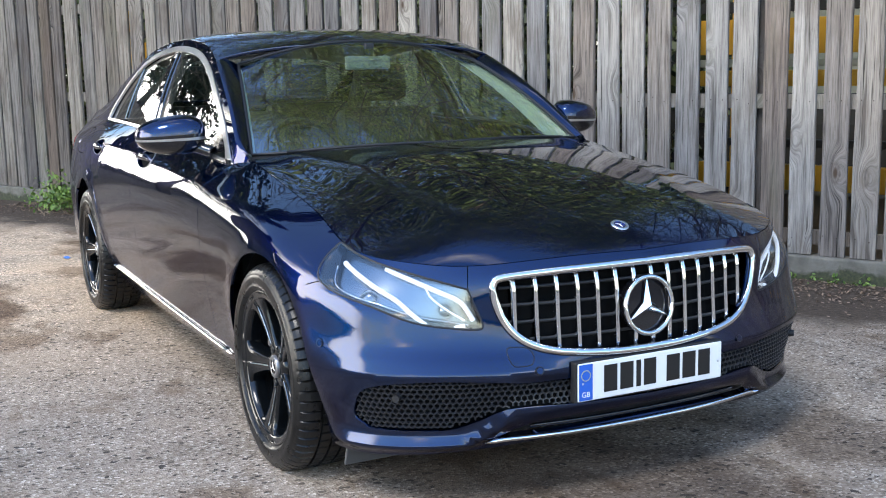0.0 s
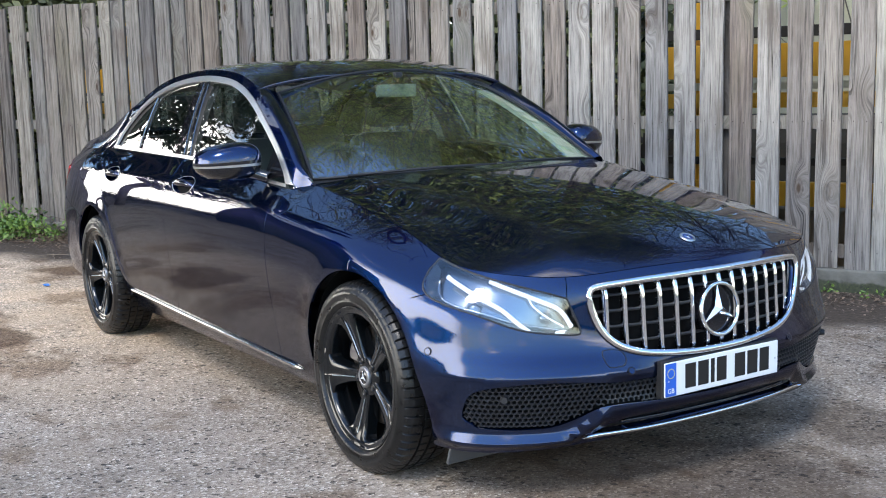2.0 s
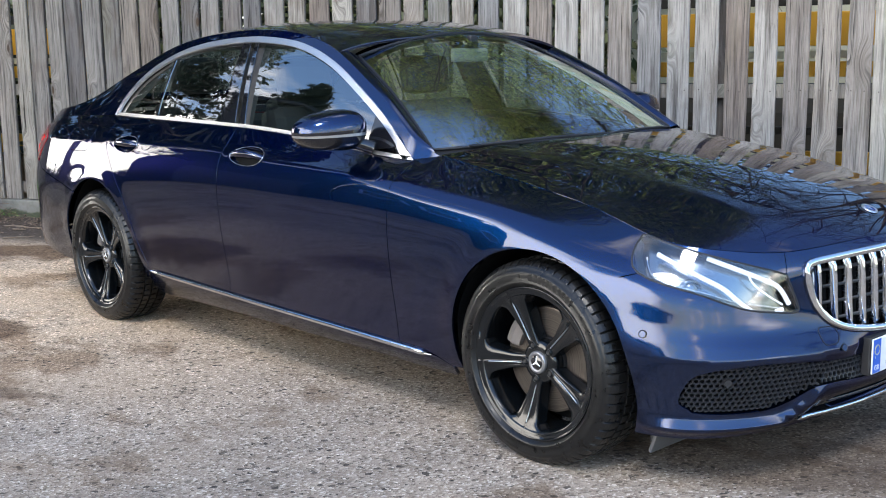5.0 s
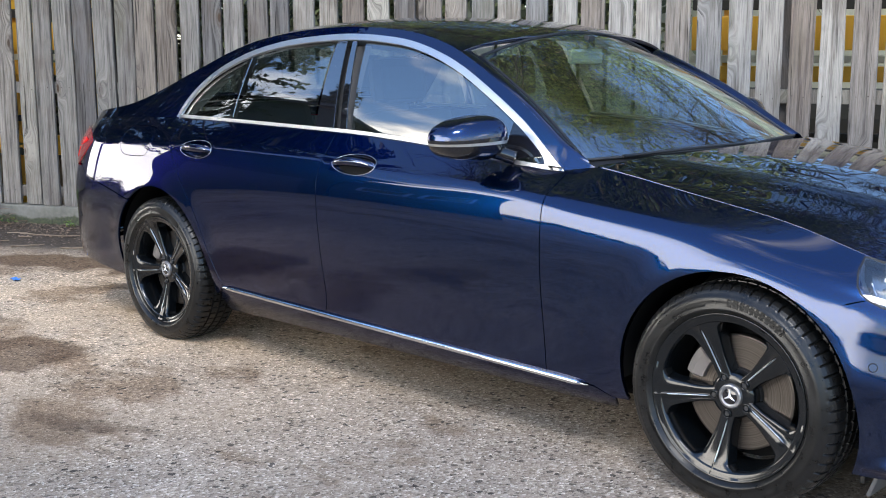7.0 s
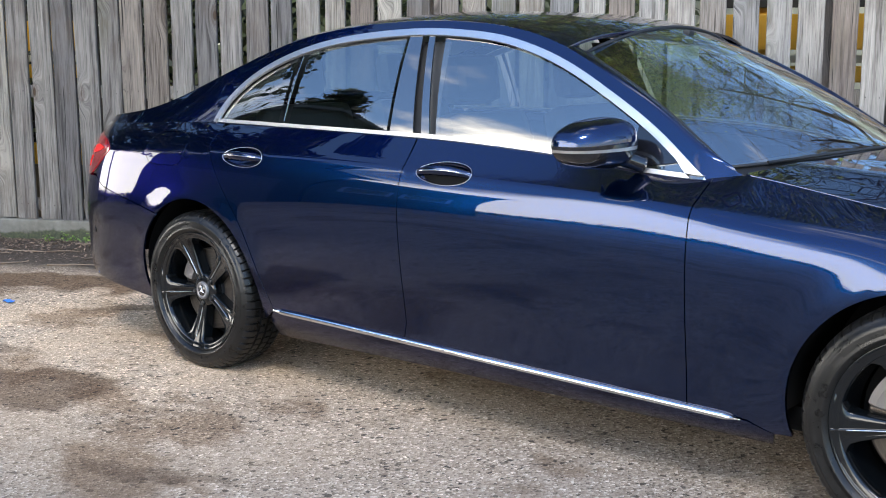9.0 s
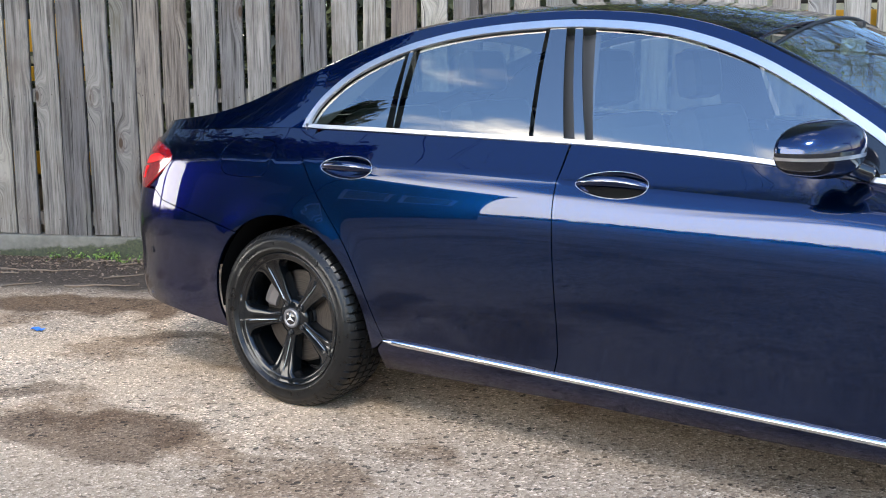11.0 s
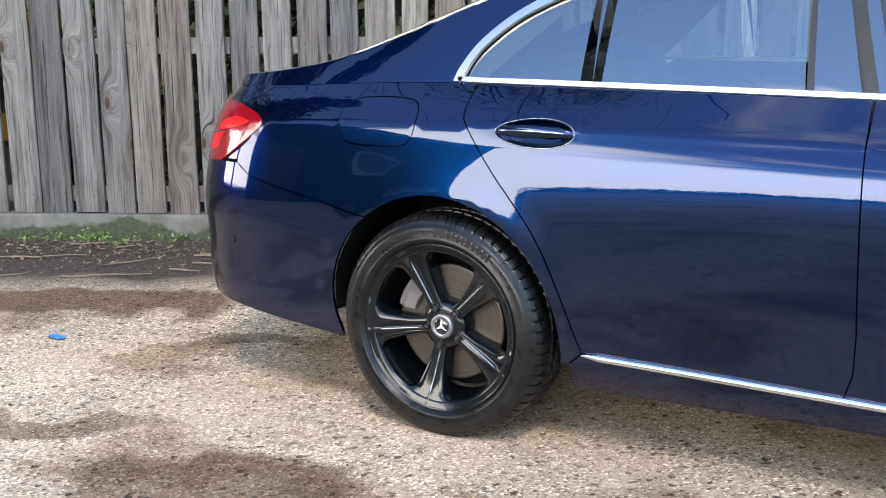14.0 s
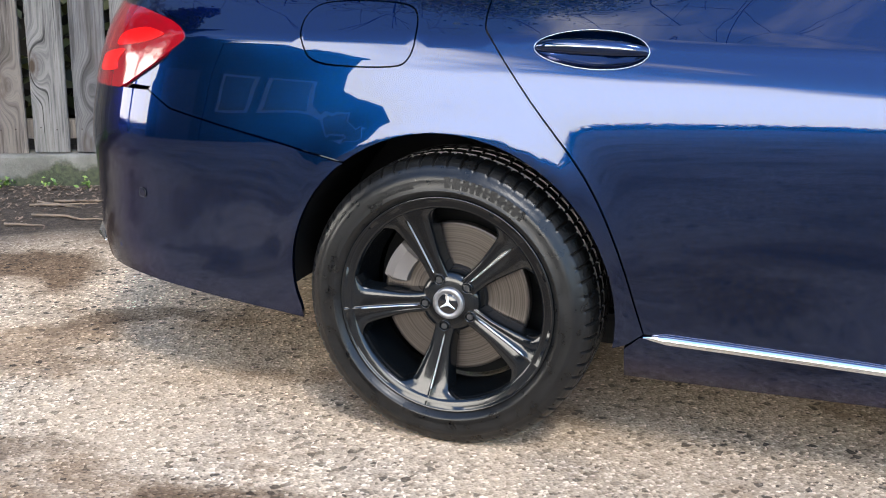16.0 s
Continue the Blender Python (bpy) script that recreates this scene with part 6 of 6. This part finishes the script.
# ---- behind the fence ----
CREAM = simple("cream cladding", (0.42, 0.39, 0.26), 0.8)
DARKWOOD = simple("dark soil and brush", (0.03, 0.027, 0.02), 0.95)
bank = part("bank", box((-7.5, 1.6, 0), (13, 2.4, 1.0), 0.2), DARKWOOD)
bank.matrix_basis = FENCE_M
tagged(bank, "dark earth bank behind the fence", "bank", kind="structure")
shed = tagged(new("shed"), "pale cream boarded shed behind the fence", "shed")
shed.matrix_basis = FENCE_M
part("wall", box((3.6, 3.0, 0), (11, 6.0, 2.5)), CREAM, shed)
part("roof", box((3.4, 2.8, 2.5), (11.2, 6.2, 2.62), 0.02), simple("grey roofing felt", (0.08, 0.08, 0.085), 0.9), shed)


def make_rack(u0, u1, d, label):
    """Stacked yellow steel beams on uprights."""
    r = tagged(new("steel_rack"), label, "storage rack")
    r.matrix_basis = FENCE_M
    for u in (u0, (u0 + u1) / 2, u1):
        part("upright", box((u, d, 0), (u + 0.10, d + 0.10, 1.95), 0.008), YELLOW, r)
    for z, h, m in ((0.45, 0.16, YELLOW), (0.72, 0.05, DARKWOOD), (1.10, 0.10, YELLOW), (1.22, 0.05, CREAM), (1.30, 0.22, YELLOW), (1.56, 0.07, DARKWOOD)):
        part("beam", box((u0 - 0.2, d - 0.03, z), (u1 + 0.3, d + 0.04, z + h), 0.006), m, r)
    part("pallet", box((u0, d + 0.05, 0.0), (u1, d + 0.6, 0.42), 0.02), simple("old pallet timber", (0.2, 0.15, 0.09), 0.9), r)
    return r


make_rack(4.75, 8.4, 0.55, "yellow painted steel storage rack behind the fence")
make_rack(-1.6, -0.3, 0.7, "short yellow steel rack behind the fence")


# ---- plants ----
def leaf_mat(name, a, b_, trans=0.0):
    m, nt, b = mat(name)
    g = nt.nodes.new("ShaderNodeNewGeometry")
    link(nt, ramp(nt, g.outputs["Random Per Island"], [(0.0, a), (1.0, b_)]), b.inputs["Base Color"])
    b.inputs["Roughness"].default_value = 0.55
    return m


BARK = simple("grey-brown bark", (0.10, 0.08, 0.06), 0.9)
IVY = leaf_mat("ivy leaves", (0.026, 0.048, 0.013), (0.36, 0.41, 0.085))
PINE = leaf_mat("dark conifer needles", (0.008, 0.018, 0.008), (0.025, 0.045, 0.018))
WEED = leaf_mat("weed leaves", (0.05, 0.11, 0.015), (0.20, 0.30, 0.05))
LITTER = leaf_mat("dead leaves", (0.06, 0.034, 0.022), (0.30, 0.21, 0.14))


def add_leaves(V, F, c, spread, n, size, r):
    for _ in range(n):
        p = Vector(c) + Vector((r.gauss(0, spread), r.gauss(0, spread), r.gauss(0, spread * 0.8)))
        a = Vector((r.uniform(-1, 1), r.uniform(-1, 1), r.uniform(-1, 1))).normalized()
        b = a.orthogonal().normalized()
        s = size * r.uniform(0.6, 1.3)
        k = len(V)
        V += [p - a * s, p + b * s * 0.5, p + a * s, p - b * s * 0.5]
        F.append([k, k + 1, k + 2, k + 3])


def limb(V, F, a, b, ra, rb, seg):
    t = (b - a).normalized()
    o = t.orthogonal().normalized()
    q = t.cross(o)
    k = len(V)
    for c, r in ((a, ra), (b, rb)):
        for i in range(seg):
            w = 2 * math.pi * i / seg
            V.append(c + o * r * math.cos(w) + q * r * math.sin(w))
    for i in range(seg):
        F.append([k + i, k + (i + 1) % seg, k + seg + (i + 1) % seg, k + seg + i])


def bare_tree(base, height, seed, label, ivy=0, lean_to=(0, 0, 0), parent_cat="tree"):
    """A leafless tree of forking limbs; ivy: leaves along the trunk and main limbs."""
    r = random.Random(seed)
    V, F, LV, LF = [], [], [], []
    pull = Vector(lean_to)

    def grow(p, d, length, rad, level):
        steps = 4 if level < 3 else 2
        for i in range(steps):
            d = (d + Vector((r.gauss(0, 0.13), r.gauss(0, 0.13), r.gauss(0, 0.08))) + pull * 0.10 * (level > 0)).normalized()
            q = p + d * length / steps
            r2 = rad * (0.9 if level else 0.88)
            limb(V, F, p, q, rad, r2, 7 if level < 2 else 4 if level < 4 else 3)
            if ivy and level < 3:
                add_leaves(LV, LF, (p + q) / 2, 0.28 + rad, int(ivy * (2.4 if level < 2 else 1.0)), 0.052, r)
            p, rad = q, r2
            if level < 5 and (level or i > 0):
                for _ in range(1 if level < 1 else 2 if r.random() < 0.4 else 1):
                    nd = (d * 0.62 + Vector((r.gauss(0, 1), r.gauss(0, 1), r.gauss(0.15, 0.7))).normalized() * 0.8).normalized()
                    grow(p, nd, length * r.uniform(0.55, 0.78), rad * 0.6, level + 1)
    grow(Vector((0, 0, 0)), Vector((0, 0, 1)), height * 0.48, height * 0.016, 0)
    t = tagged(new("tree"), label, "tree")
    t.matrix_basis = Matrix.Translation(base)
    part("trunk", mesh_from("trunk", V, F), BARK, t)
    if LV:
        tagged(part("ivy", mesh_from("ivy", LV, LF, False), IVY, t), kind="stuff")
    return t


def conifer(base, height, seed, bare=0.12):
    r = random.Random(seed)
    V, F, LV, LF = [], [], [], []
    limb(V, F, Vector((0, 0, 0)), Vector((0, 0, height)), 0.13, 0.02, 8)
    z = height * bare
    while z < height:
        ln = (height - z) * 0.30 + 0.3
        for _ in range(6):
            a = r.uniform(0, 2 * math.pi)
            d = Vector((math.cos(a), math.sin(a), r.uniform(-0.25, 0.1)))
            e = Vector((0, 0, z)) + d * ln * r.uniform(0.7, 1.1)
            limb(V, F, Vector((0, 0, z)), e, 0.03, 0.008, 3)
            for k in range(9):
                add_leaves(LV, LF, Vector((0, 0, z)).lerp(e, 0.2 + 0.8 * k / 8), 0.14, 10, 0.12, r)
        z += 0.42
    t = tagged(new("conifer"), "tall dark green conifer tree", "tree")
    t.matrix_basis = Matrix.Translation(base)
    part("trunk", mesh_from("trunk", V, F), BARK, t)
    tagged(part("needles", mesh_from("needles", LV, LF, False), PINE, t), kind="stuff")
    return t


bare_tree((-6.2, 5.6, 0), 11, 3, "bare tree hung with ivy behind the fence", 16, (0.5, -0.7, 0.1))
bare_tree((-9.5, 3.4, 0), 12, 8, "tall bare tree hung with ivy behind the fence", 16, (0.6, -0.3, 0.1))
bare_tree((-1.5, 7.4, 0), 11, 21, "bare spreading tree behind the fence", 0, (0.0, -0.9, 0.2))
bare_tree((-12.5, 0.2, 0), 10, 33, "bare leafless tree beyond the yard", 5, (0.3, 0, 0))
bare_tree((-4.4, 4.0, 0), 13, 52, "bare ivy-hung tree leaning over the fence", 26, (0.5, -0.8, 0.0))
bare_tree((-7.4, 2.6, 0), 12, 61, "ivy-hung bare tree close behind the fence", 26, (0.6, -0.3, 0.0))
conifer((-12.5, -2.0, 0), 12, 5, 0.28)
conifer((-13.8, -4.4, 0), 13, 7, 0.28)
conifer((-15.5, -9.6, 0), 10.5, 9, 0.40)

# ivy and dead creeper hung thickly in the crowns over the fence
CREEPER = leaf_mat("dry creeper stems", (0.12, 0.08, 0.04), (0.42, 0.30, 0.14))
r = random.Random(77)
V, F, SV, SF = [], [], [], []
for i in range(1200):
    az, d = radians(r.uniform(98, 194)), r.uniform(4.3, 7.0)
    z = 2.2 + (11.5 if az > radians(122) else 8.6) * r.random() ** 0.9
    if az < radians(114) and z < 1.0 + d * 1.05:
        z = 1.0 + d * r.uniform(1.05, 1.7)
    c = Vector((-0.5 + d * math.cos(az), -0.3 + d * math.sin(az), z))
    if (c - F0).dot(FB) < 0.95 - 0.30 * max(0.0, z - 3.0):
        continue
    if math.sin(3.1 * az + 0.9 * z) + math.sin(5.3 * d - 1.1 * z) < -1.05:
        continue
    if az > radians(178) and z < 8:
        continue
    add_leaves(V, F, c, 0.34, 170, 0.043, r)
    if r.random() < 0.75:
        p = c + Vector((r.gauss(0, 0.3), r.gauss(0, 0.3), 0))
        dd = Vector((r.gauss(0, 0.3), r.gauss(-0.1, 0.3), -0.7))
        for k in range(6):
            q = p + dd * 0.22
            limb(SV, SF, p, q, 0.012 - 0.0016 * k, 0.0105 - 0.0016 * k, 3)
            p, dd = q, (dd + Vector((r.gauss(0, 0.35), r.gauss(0, 0.35), r.gauss(0, 0.25)))).normalized()
creeper = tagged(new("creeper"), "thick yellow-green ivy and dead stems over the fence", "creeper")
tagged(part("ivy", mesh_from("ivy", V, F, False), IVY, creeper), kind="stuff")
tagged(part("stems", mesh_from("stems", SV, SF), CREEPER, creeper), kind="stuff")

# a belt of trees behind the fence
ivy_a = bare_tree((-13.5, 5.5, 0), 12, 41, "tall bare tree hung with ivy", 14, (0, 0, 0))
ivy_b = bare_tree((-10.5, 9.0, 0), 11, 47, "bare tree thick with ivy", 20, (0, 0, 0))
open_a = bare_tree((1.5, 11.0, 0), 10, 71, "bare leafless tree behind the fence")
for k, (x, y) in enumerate([(5, 10), (8.5, 12), (12, 9)]):
    copy_thing(open_a, Matrix.Translation((x, y, 0)) @ Matrix.Rotation(1.0 + k * 1.7, 4, "Z"))
for k, (x, y) in enumerate([(-17, 3), (-15, 9), (-7, 11), (-19, 8), (-17.5, -1.5)]):
    copy_thing(ivy_a if k % 2 else ivy_b, Matrix.Translation((x, y, 0)) @ Matrix.Rotation(k * 1.3, 4, "Z"))
V, F = [], []
r = random.Random(31)
for i in range(2600):
    c = F0 + FU * r.uniform(-9, 4.2) + FB * r.uniform(0.9, 2.6)
    add_leaves(V, F, (c.x, c.y, r.uniform(0.1, 2.5)), 0.16, 12, 0.06, r)
tagged(part("shrubs", mesh_from("shrubs", V, F, False), leaf_mat("shrub leaves", (0.012, 0.018, 0.006), (0.14, 0.15, 0.05))), "dense green shrubs behind the fence", "shrubs", kind="stuff")
V, F = [], []
for i in range(2600):
    uu = r.uniform(-14, 14)
    c = F0 + FU * uu + FB * r.uniform(6, 10)
    add_leaves(V, F, (c.x, c.y, r.uniform(0.1, 3.6 if uu < 3 else 1.6)), 0.4, 8, 0.16, r)
tagged(part("thicket", mesh_from("thicket", V, F, False), PINE), "dark thicket under the far trees", "thicket", kind="stuff")

# gabled building across the yard, seen in the side glass
house = tagged(new("house"), "dark boarded building with a low gable roof", "house")
house.matrix_basis = Matrix.Translation((-11.66, -7.33, 0)) @ Matrix.Rotation(radians(33), 4, "Z")
bm = bmesh.new()
prof = [(-1.7, 0.0), (1.7, 0.0), (1.7, 5.75), (0.0, 6.45), (-1.7, 5.75)]
fr = [bm.verts.new((0.0, y, z)) for y, z in prof]
bk = [bm.verts.new((-11.0, y, z)) for y, z in prof]
bm.faces.new(fr)
bm.faces.new(bk[::-1])
for i in range(5):
    bm.faces.new((fr[i], bk[i], bk[(i + 1) % 5], fr[(i + 1) % 5]))
part("wall", bm, simple("dark green-grey boarding", (0.022, 0.028, 0.026), 0.7), house)
SLATE = simple("dark slate", (0.05, 0.05, 0.055), 0.7)
for sg in (-1, 1):
    bm = box((-11.2, 0.0, 0.0), (0.25, 2.05, 0.14), 0.01)
    bmesh.ops.transform(bm, matrix=Matrix.Translation((0, 0, 6.48)) @ Matrix.Rotation(radians(-22.4), 4, "X"), verts=bm.verts)
    if sg < 0:
        bmesh.ops.transform(bm, matrix=Matrix.Scale(-1, 4, (0, 1, 0)), verts=bm.verts)
        bmesh.ops.reverse_faces(bm, faces=bm.faces)
    part("roof_slope", bm, SLATE, house)
for k in range(12):
    y = -1.7 + k * 0.283
    part("board", box((0.0, y, 0.1), (0.018, y + 0.27, 6.36 - abs(y + 0.135) * 0.413 - 0.10), 0.003), simple("dark boarding", (0.024, 0.030, 0.028), 0.7) if k == 0 else bpy.data.materials["dark boarding"], house)
part("door", box((0.02, -1.2, 0.0), (0.07, 0.9, 2.6), 0.01), simple("grey roller door", (0.10, 0.10, 0.10), 0.6), house)

# low workshop beside it
shop = tagged(new("workshop"), "low dark flat-roofed workshop with two windows", "workshop")
shop.matrix_basis = Matrix.Translation((-9.85, -9.83, 0)) @ Matrix.Rotation(radians(38.3), 4, "Z")
part("wall", box((-4.0, -1.37, 0.0), (0.0, 1.35, 4.9), 0.01), simple("dark blue-grey render", (0.05, 0.055, 0.06), 0.8), shop)
part("roof", box((-4.1, -1.45, 4.9), (0.1, 1.35, 5.05), 0.01), SLATE, shop)
for y in (-0.9, 0.1):
    win = part("window", box((0.0, y, 1.6), (0.05, y + 0.85, 2.6), 0.008), simple("pale window paint", (0.5, 0.5, 0.48), 0.5) if y < 0 else bpy.data.materials["pale window paint"], shop)
    part("pane", box((0.051, y + 0.08, 1.68), (0.056, y + 0.77, 2.52)), GLOSS_BLACK, win)

# far hedges close the yard
V, F = [], []
r = random.Random(12)
for i in range(4200):
    a = r.uniform(radians(150), radians(395))
    d = r.uniform(24, 30)
    add_leaves(V, F, (d * math.cos(a), d * math.sin(a), r.uniform(0.1, 0.7)), 0.2, 9, 0.12, r)
hedge = tagged(part("hedge", mesh_from("hedge", V, F, False), PINE), "dark far hedge round the yard", "hedge", kind="stuff")

# bush growing at the fence's foot, behind the car
r = random.Random(2)
V, F = [], []
for i in range(40):
    c = F0 + FU * r.gauss(-1.38, 0.20) - FB * abs(r.gauss(0.20, 0.10))
    add_leaves(V, F, (c.x, c.y, 0.03 + abs(r.gauss(0.05, 0.06))), 0.06, 30, 0.024, r)
weed = tagged(part("weed_clump", mesh_from("weed_clump", V, F, False), WEED), "green weed clump against the fence", "weeds", kind="stuff")
V, F = [], []
for i in range(260):
    uu = r.uniform(-1.6, 6.4)
    c = F0 + FU * uu - FB * (0.06 + abs(r.gauss(0, 0.05)))
    if r.random() < (0.34 if -0.5 < uu < 1.3 or uu > 5 else 0.14):
        add_leaves(V, F, (c.x, c.y, 0.022), 0.022, 14, 0.012, r)
tagged(part("kerb_weeds", mesh_from("kerb_weeds", V, F, False), WEED), "small green weeds along the kerb", "weeds", kind="stuff")
# dead stems heaped beside the clump
V, F = [], []
for i in range(150):
    uu, dd = r.gauss(-0.88, 0.30), 0.08 + abs(r.gauss(0.10, 0.14))
    c = F0 + FU * uu - FB * dd
    p = Vector((c.x, c.y, 0.004 + abs(r.gauss(0, 0.05))))
    d = Vector((r.gauss(0, 1), r.gauss(0, 1), r.gauss(0.15, 0.45))).normalized()
    rad = r.uniform(0.0015, 0.004)
    for k in range(5):
        q = p + d * r.uniform(0.03, 0.06)
        q.z = max(q.z, 0.004)
        limb(V, F, p, q, rad, rad * 0.9, 4)
        p, d, rad = q, (d + Vector((r.gauss(0, 0.3), r.gauss(0, 0.3), r.gauss(-0.15, 0.2)))).normalized(), rad * 0.9
tagged(part("dead_stems", mesh_from("dead_stems", V, F), leaf_mat("dead stems", (0.06, 0.038, 0.025), (0.20, 0.13, 0.08))), "brown dead plant stems heaped at the fence foot", "dead stems", kind="stuff")
# nail heads on the boards
V, F = [], []
for bu, bw in boards:
    for z in (0.245, 1.03, 1.825):
        for q in (0.25, 0.75):
            c = F0 + FU * (bu + bw * q + r.gauss(0, 0.006)) - FB * 0.0158
            k = len(V)
            zz = z + r.gauss(0, 0.008)
            V += [c + FU * 0.0035 * math.cos(a) + Vector((0, 0, zz + 0.0035 * math.sin(a))) for a in (0, 1.05, 2.1, 3.14, 4.19, 5.24)]
            F.append([k, k + 1, k + 2, k + 3, k + 4, k + 5])
nails = part("nails", mesh_from("nails", V, F, False), simple("rusty nail", (0.05, 0.035, 0.028), 0.7, 0.5))
tagged(nails, "dark rusty nail heads in the fence boards", "nails", kind="stuff")
# dead leaves and grit
V, F = [], []
for i in range(9000):
    uu = r.uniform(-2.2, 6.8)
    dd = 0.07 + abs(r.gauss(0, 0.30))
    c = F0 + FU * uu - FB * dd
    a = r.uniform(0, 6.28)
    s = r.uniform(0.004, 0.015)
    t = Vector((math.cos(a), math.sin(a), r.uniform(-0.5, 0.5))) * s
    n = Vector((-math.sin(a), math.cos(a), r.uniform(-0.5, 0.5))) * s * r.uniform(0.3, 0.7)
    p = Vector((c.x, c.y, 0.004 + s * 0.5))
    k = len(V)
    V += [p - t, p + n, p + t, p - n]
    F.append([k, k + 1, k + 2, k + 3])
tagged(part("leaf_litter", mesh_from("leaf_litter", V, F, False), LITTER), "brown dead leaves gathered along the kerb", "leaf litter", kind="stuff")
TWIG = simple("dry twig", (0.22, 0.16, 0.11), 0.85)
for i in range(22):
    uu, dd, ln = r.uniform(-1.4, 1.6), r.uniform(0.12, 0.95), r.uniform(0.10, 0.42)
    c = F0 + FU * uu - FB * dd
    a = FENCE_A + r.gauss(0, 0.5)
    pts = [(c.x + ln * (k / 5 - 0.5) * math.cos(a) + r.gauss(0, 0.006), c.y + ln * (k / 5 - 0.5) * math.sin(a) + r.gauss(0, 0.006), 0.007 + 0.006 * r.random()) for k in range(6)]
    tagged(part("twig", tube_mesh("twig", pts, [0.006, 0.0055, 0.005, 0.004, 0.003, 0.002], 5), TWIG), "thin dry brown twig lying on the ground", "twig", group="twigs by the fence")
bm = bmesh.new()
bmesh.ops.create_grid(bm, x_segments=4, y_segments=3, size=0.5)
for v in bm.verts:
    v.co = Vector((v.co.x * 0.075, v.co.y * 0.035, 0.006 + 0.006 * math.sin(v.co.x * 9) * math.cos(v.co.y * 7) + 0.004))
scrap = part("litter_scrap", bm, simple("bright blue plastic", (0.05, 0.22, 0.65), 0.4))
scrap.matrix_basis = Matrix.Translation((-4.69, -0.77, 0))
tagged(scrap, "small crumpled blue plastic scrap on the tarmac", "litter")
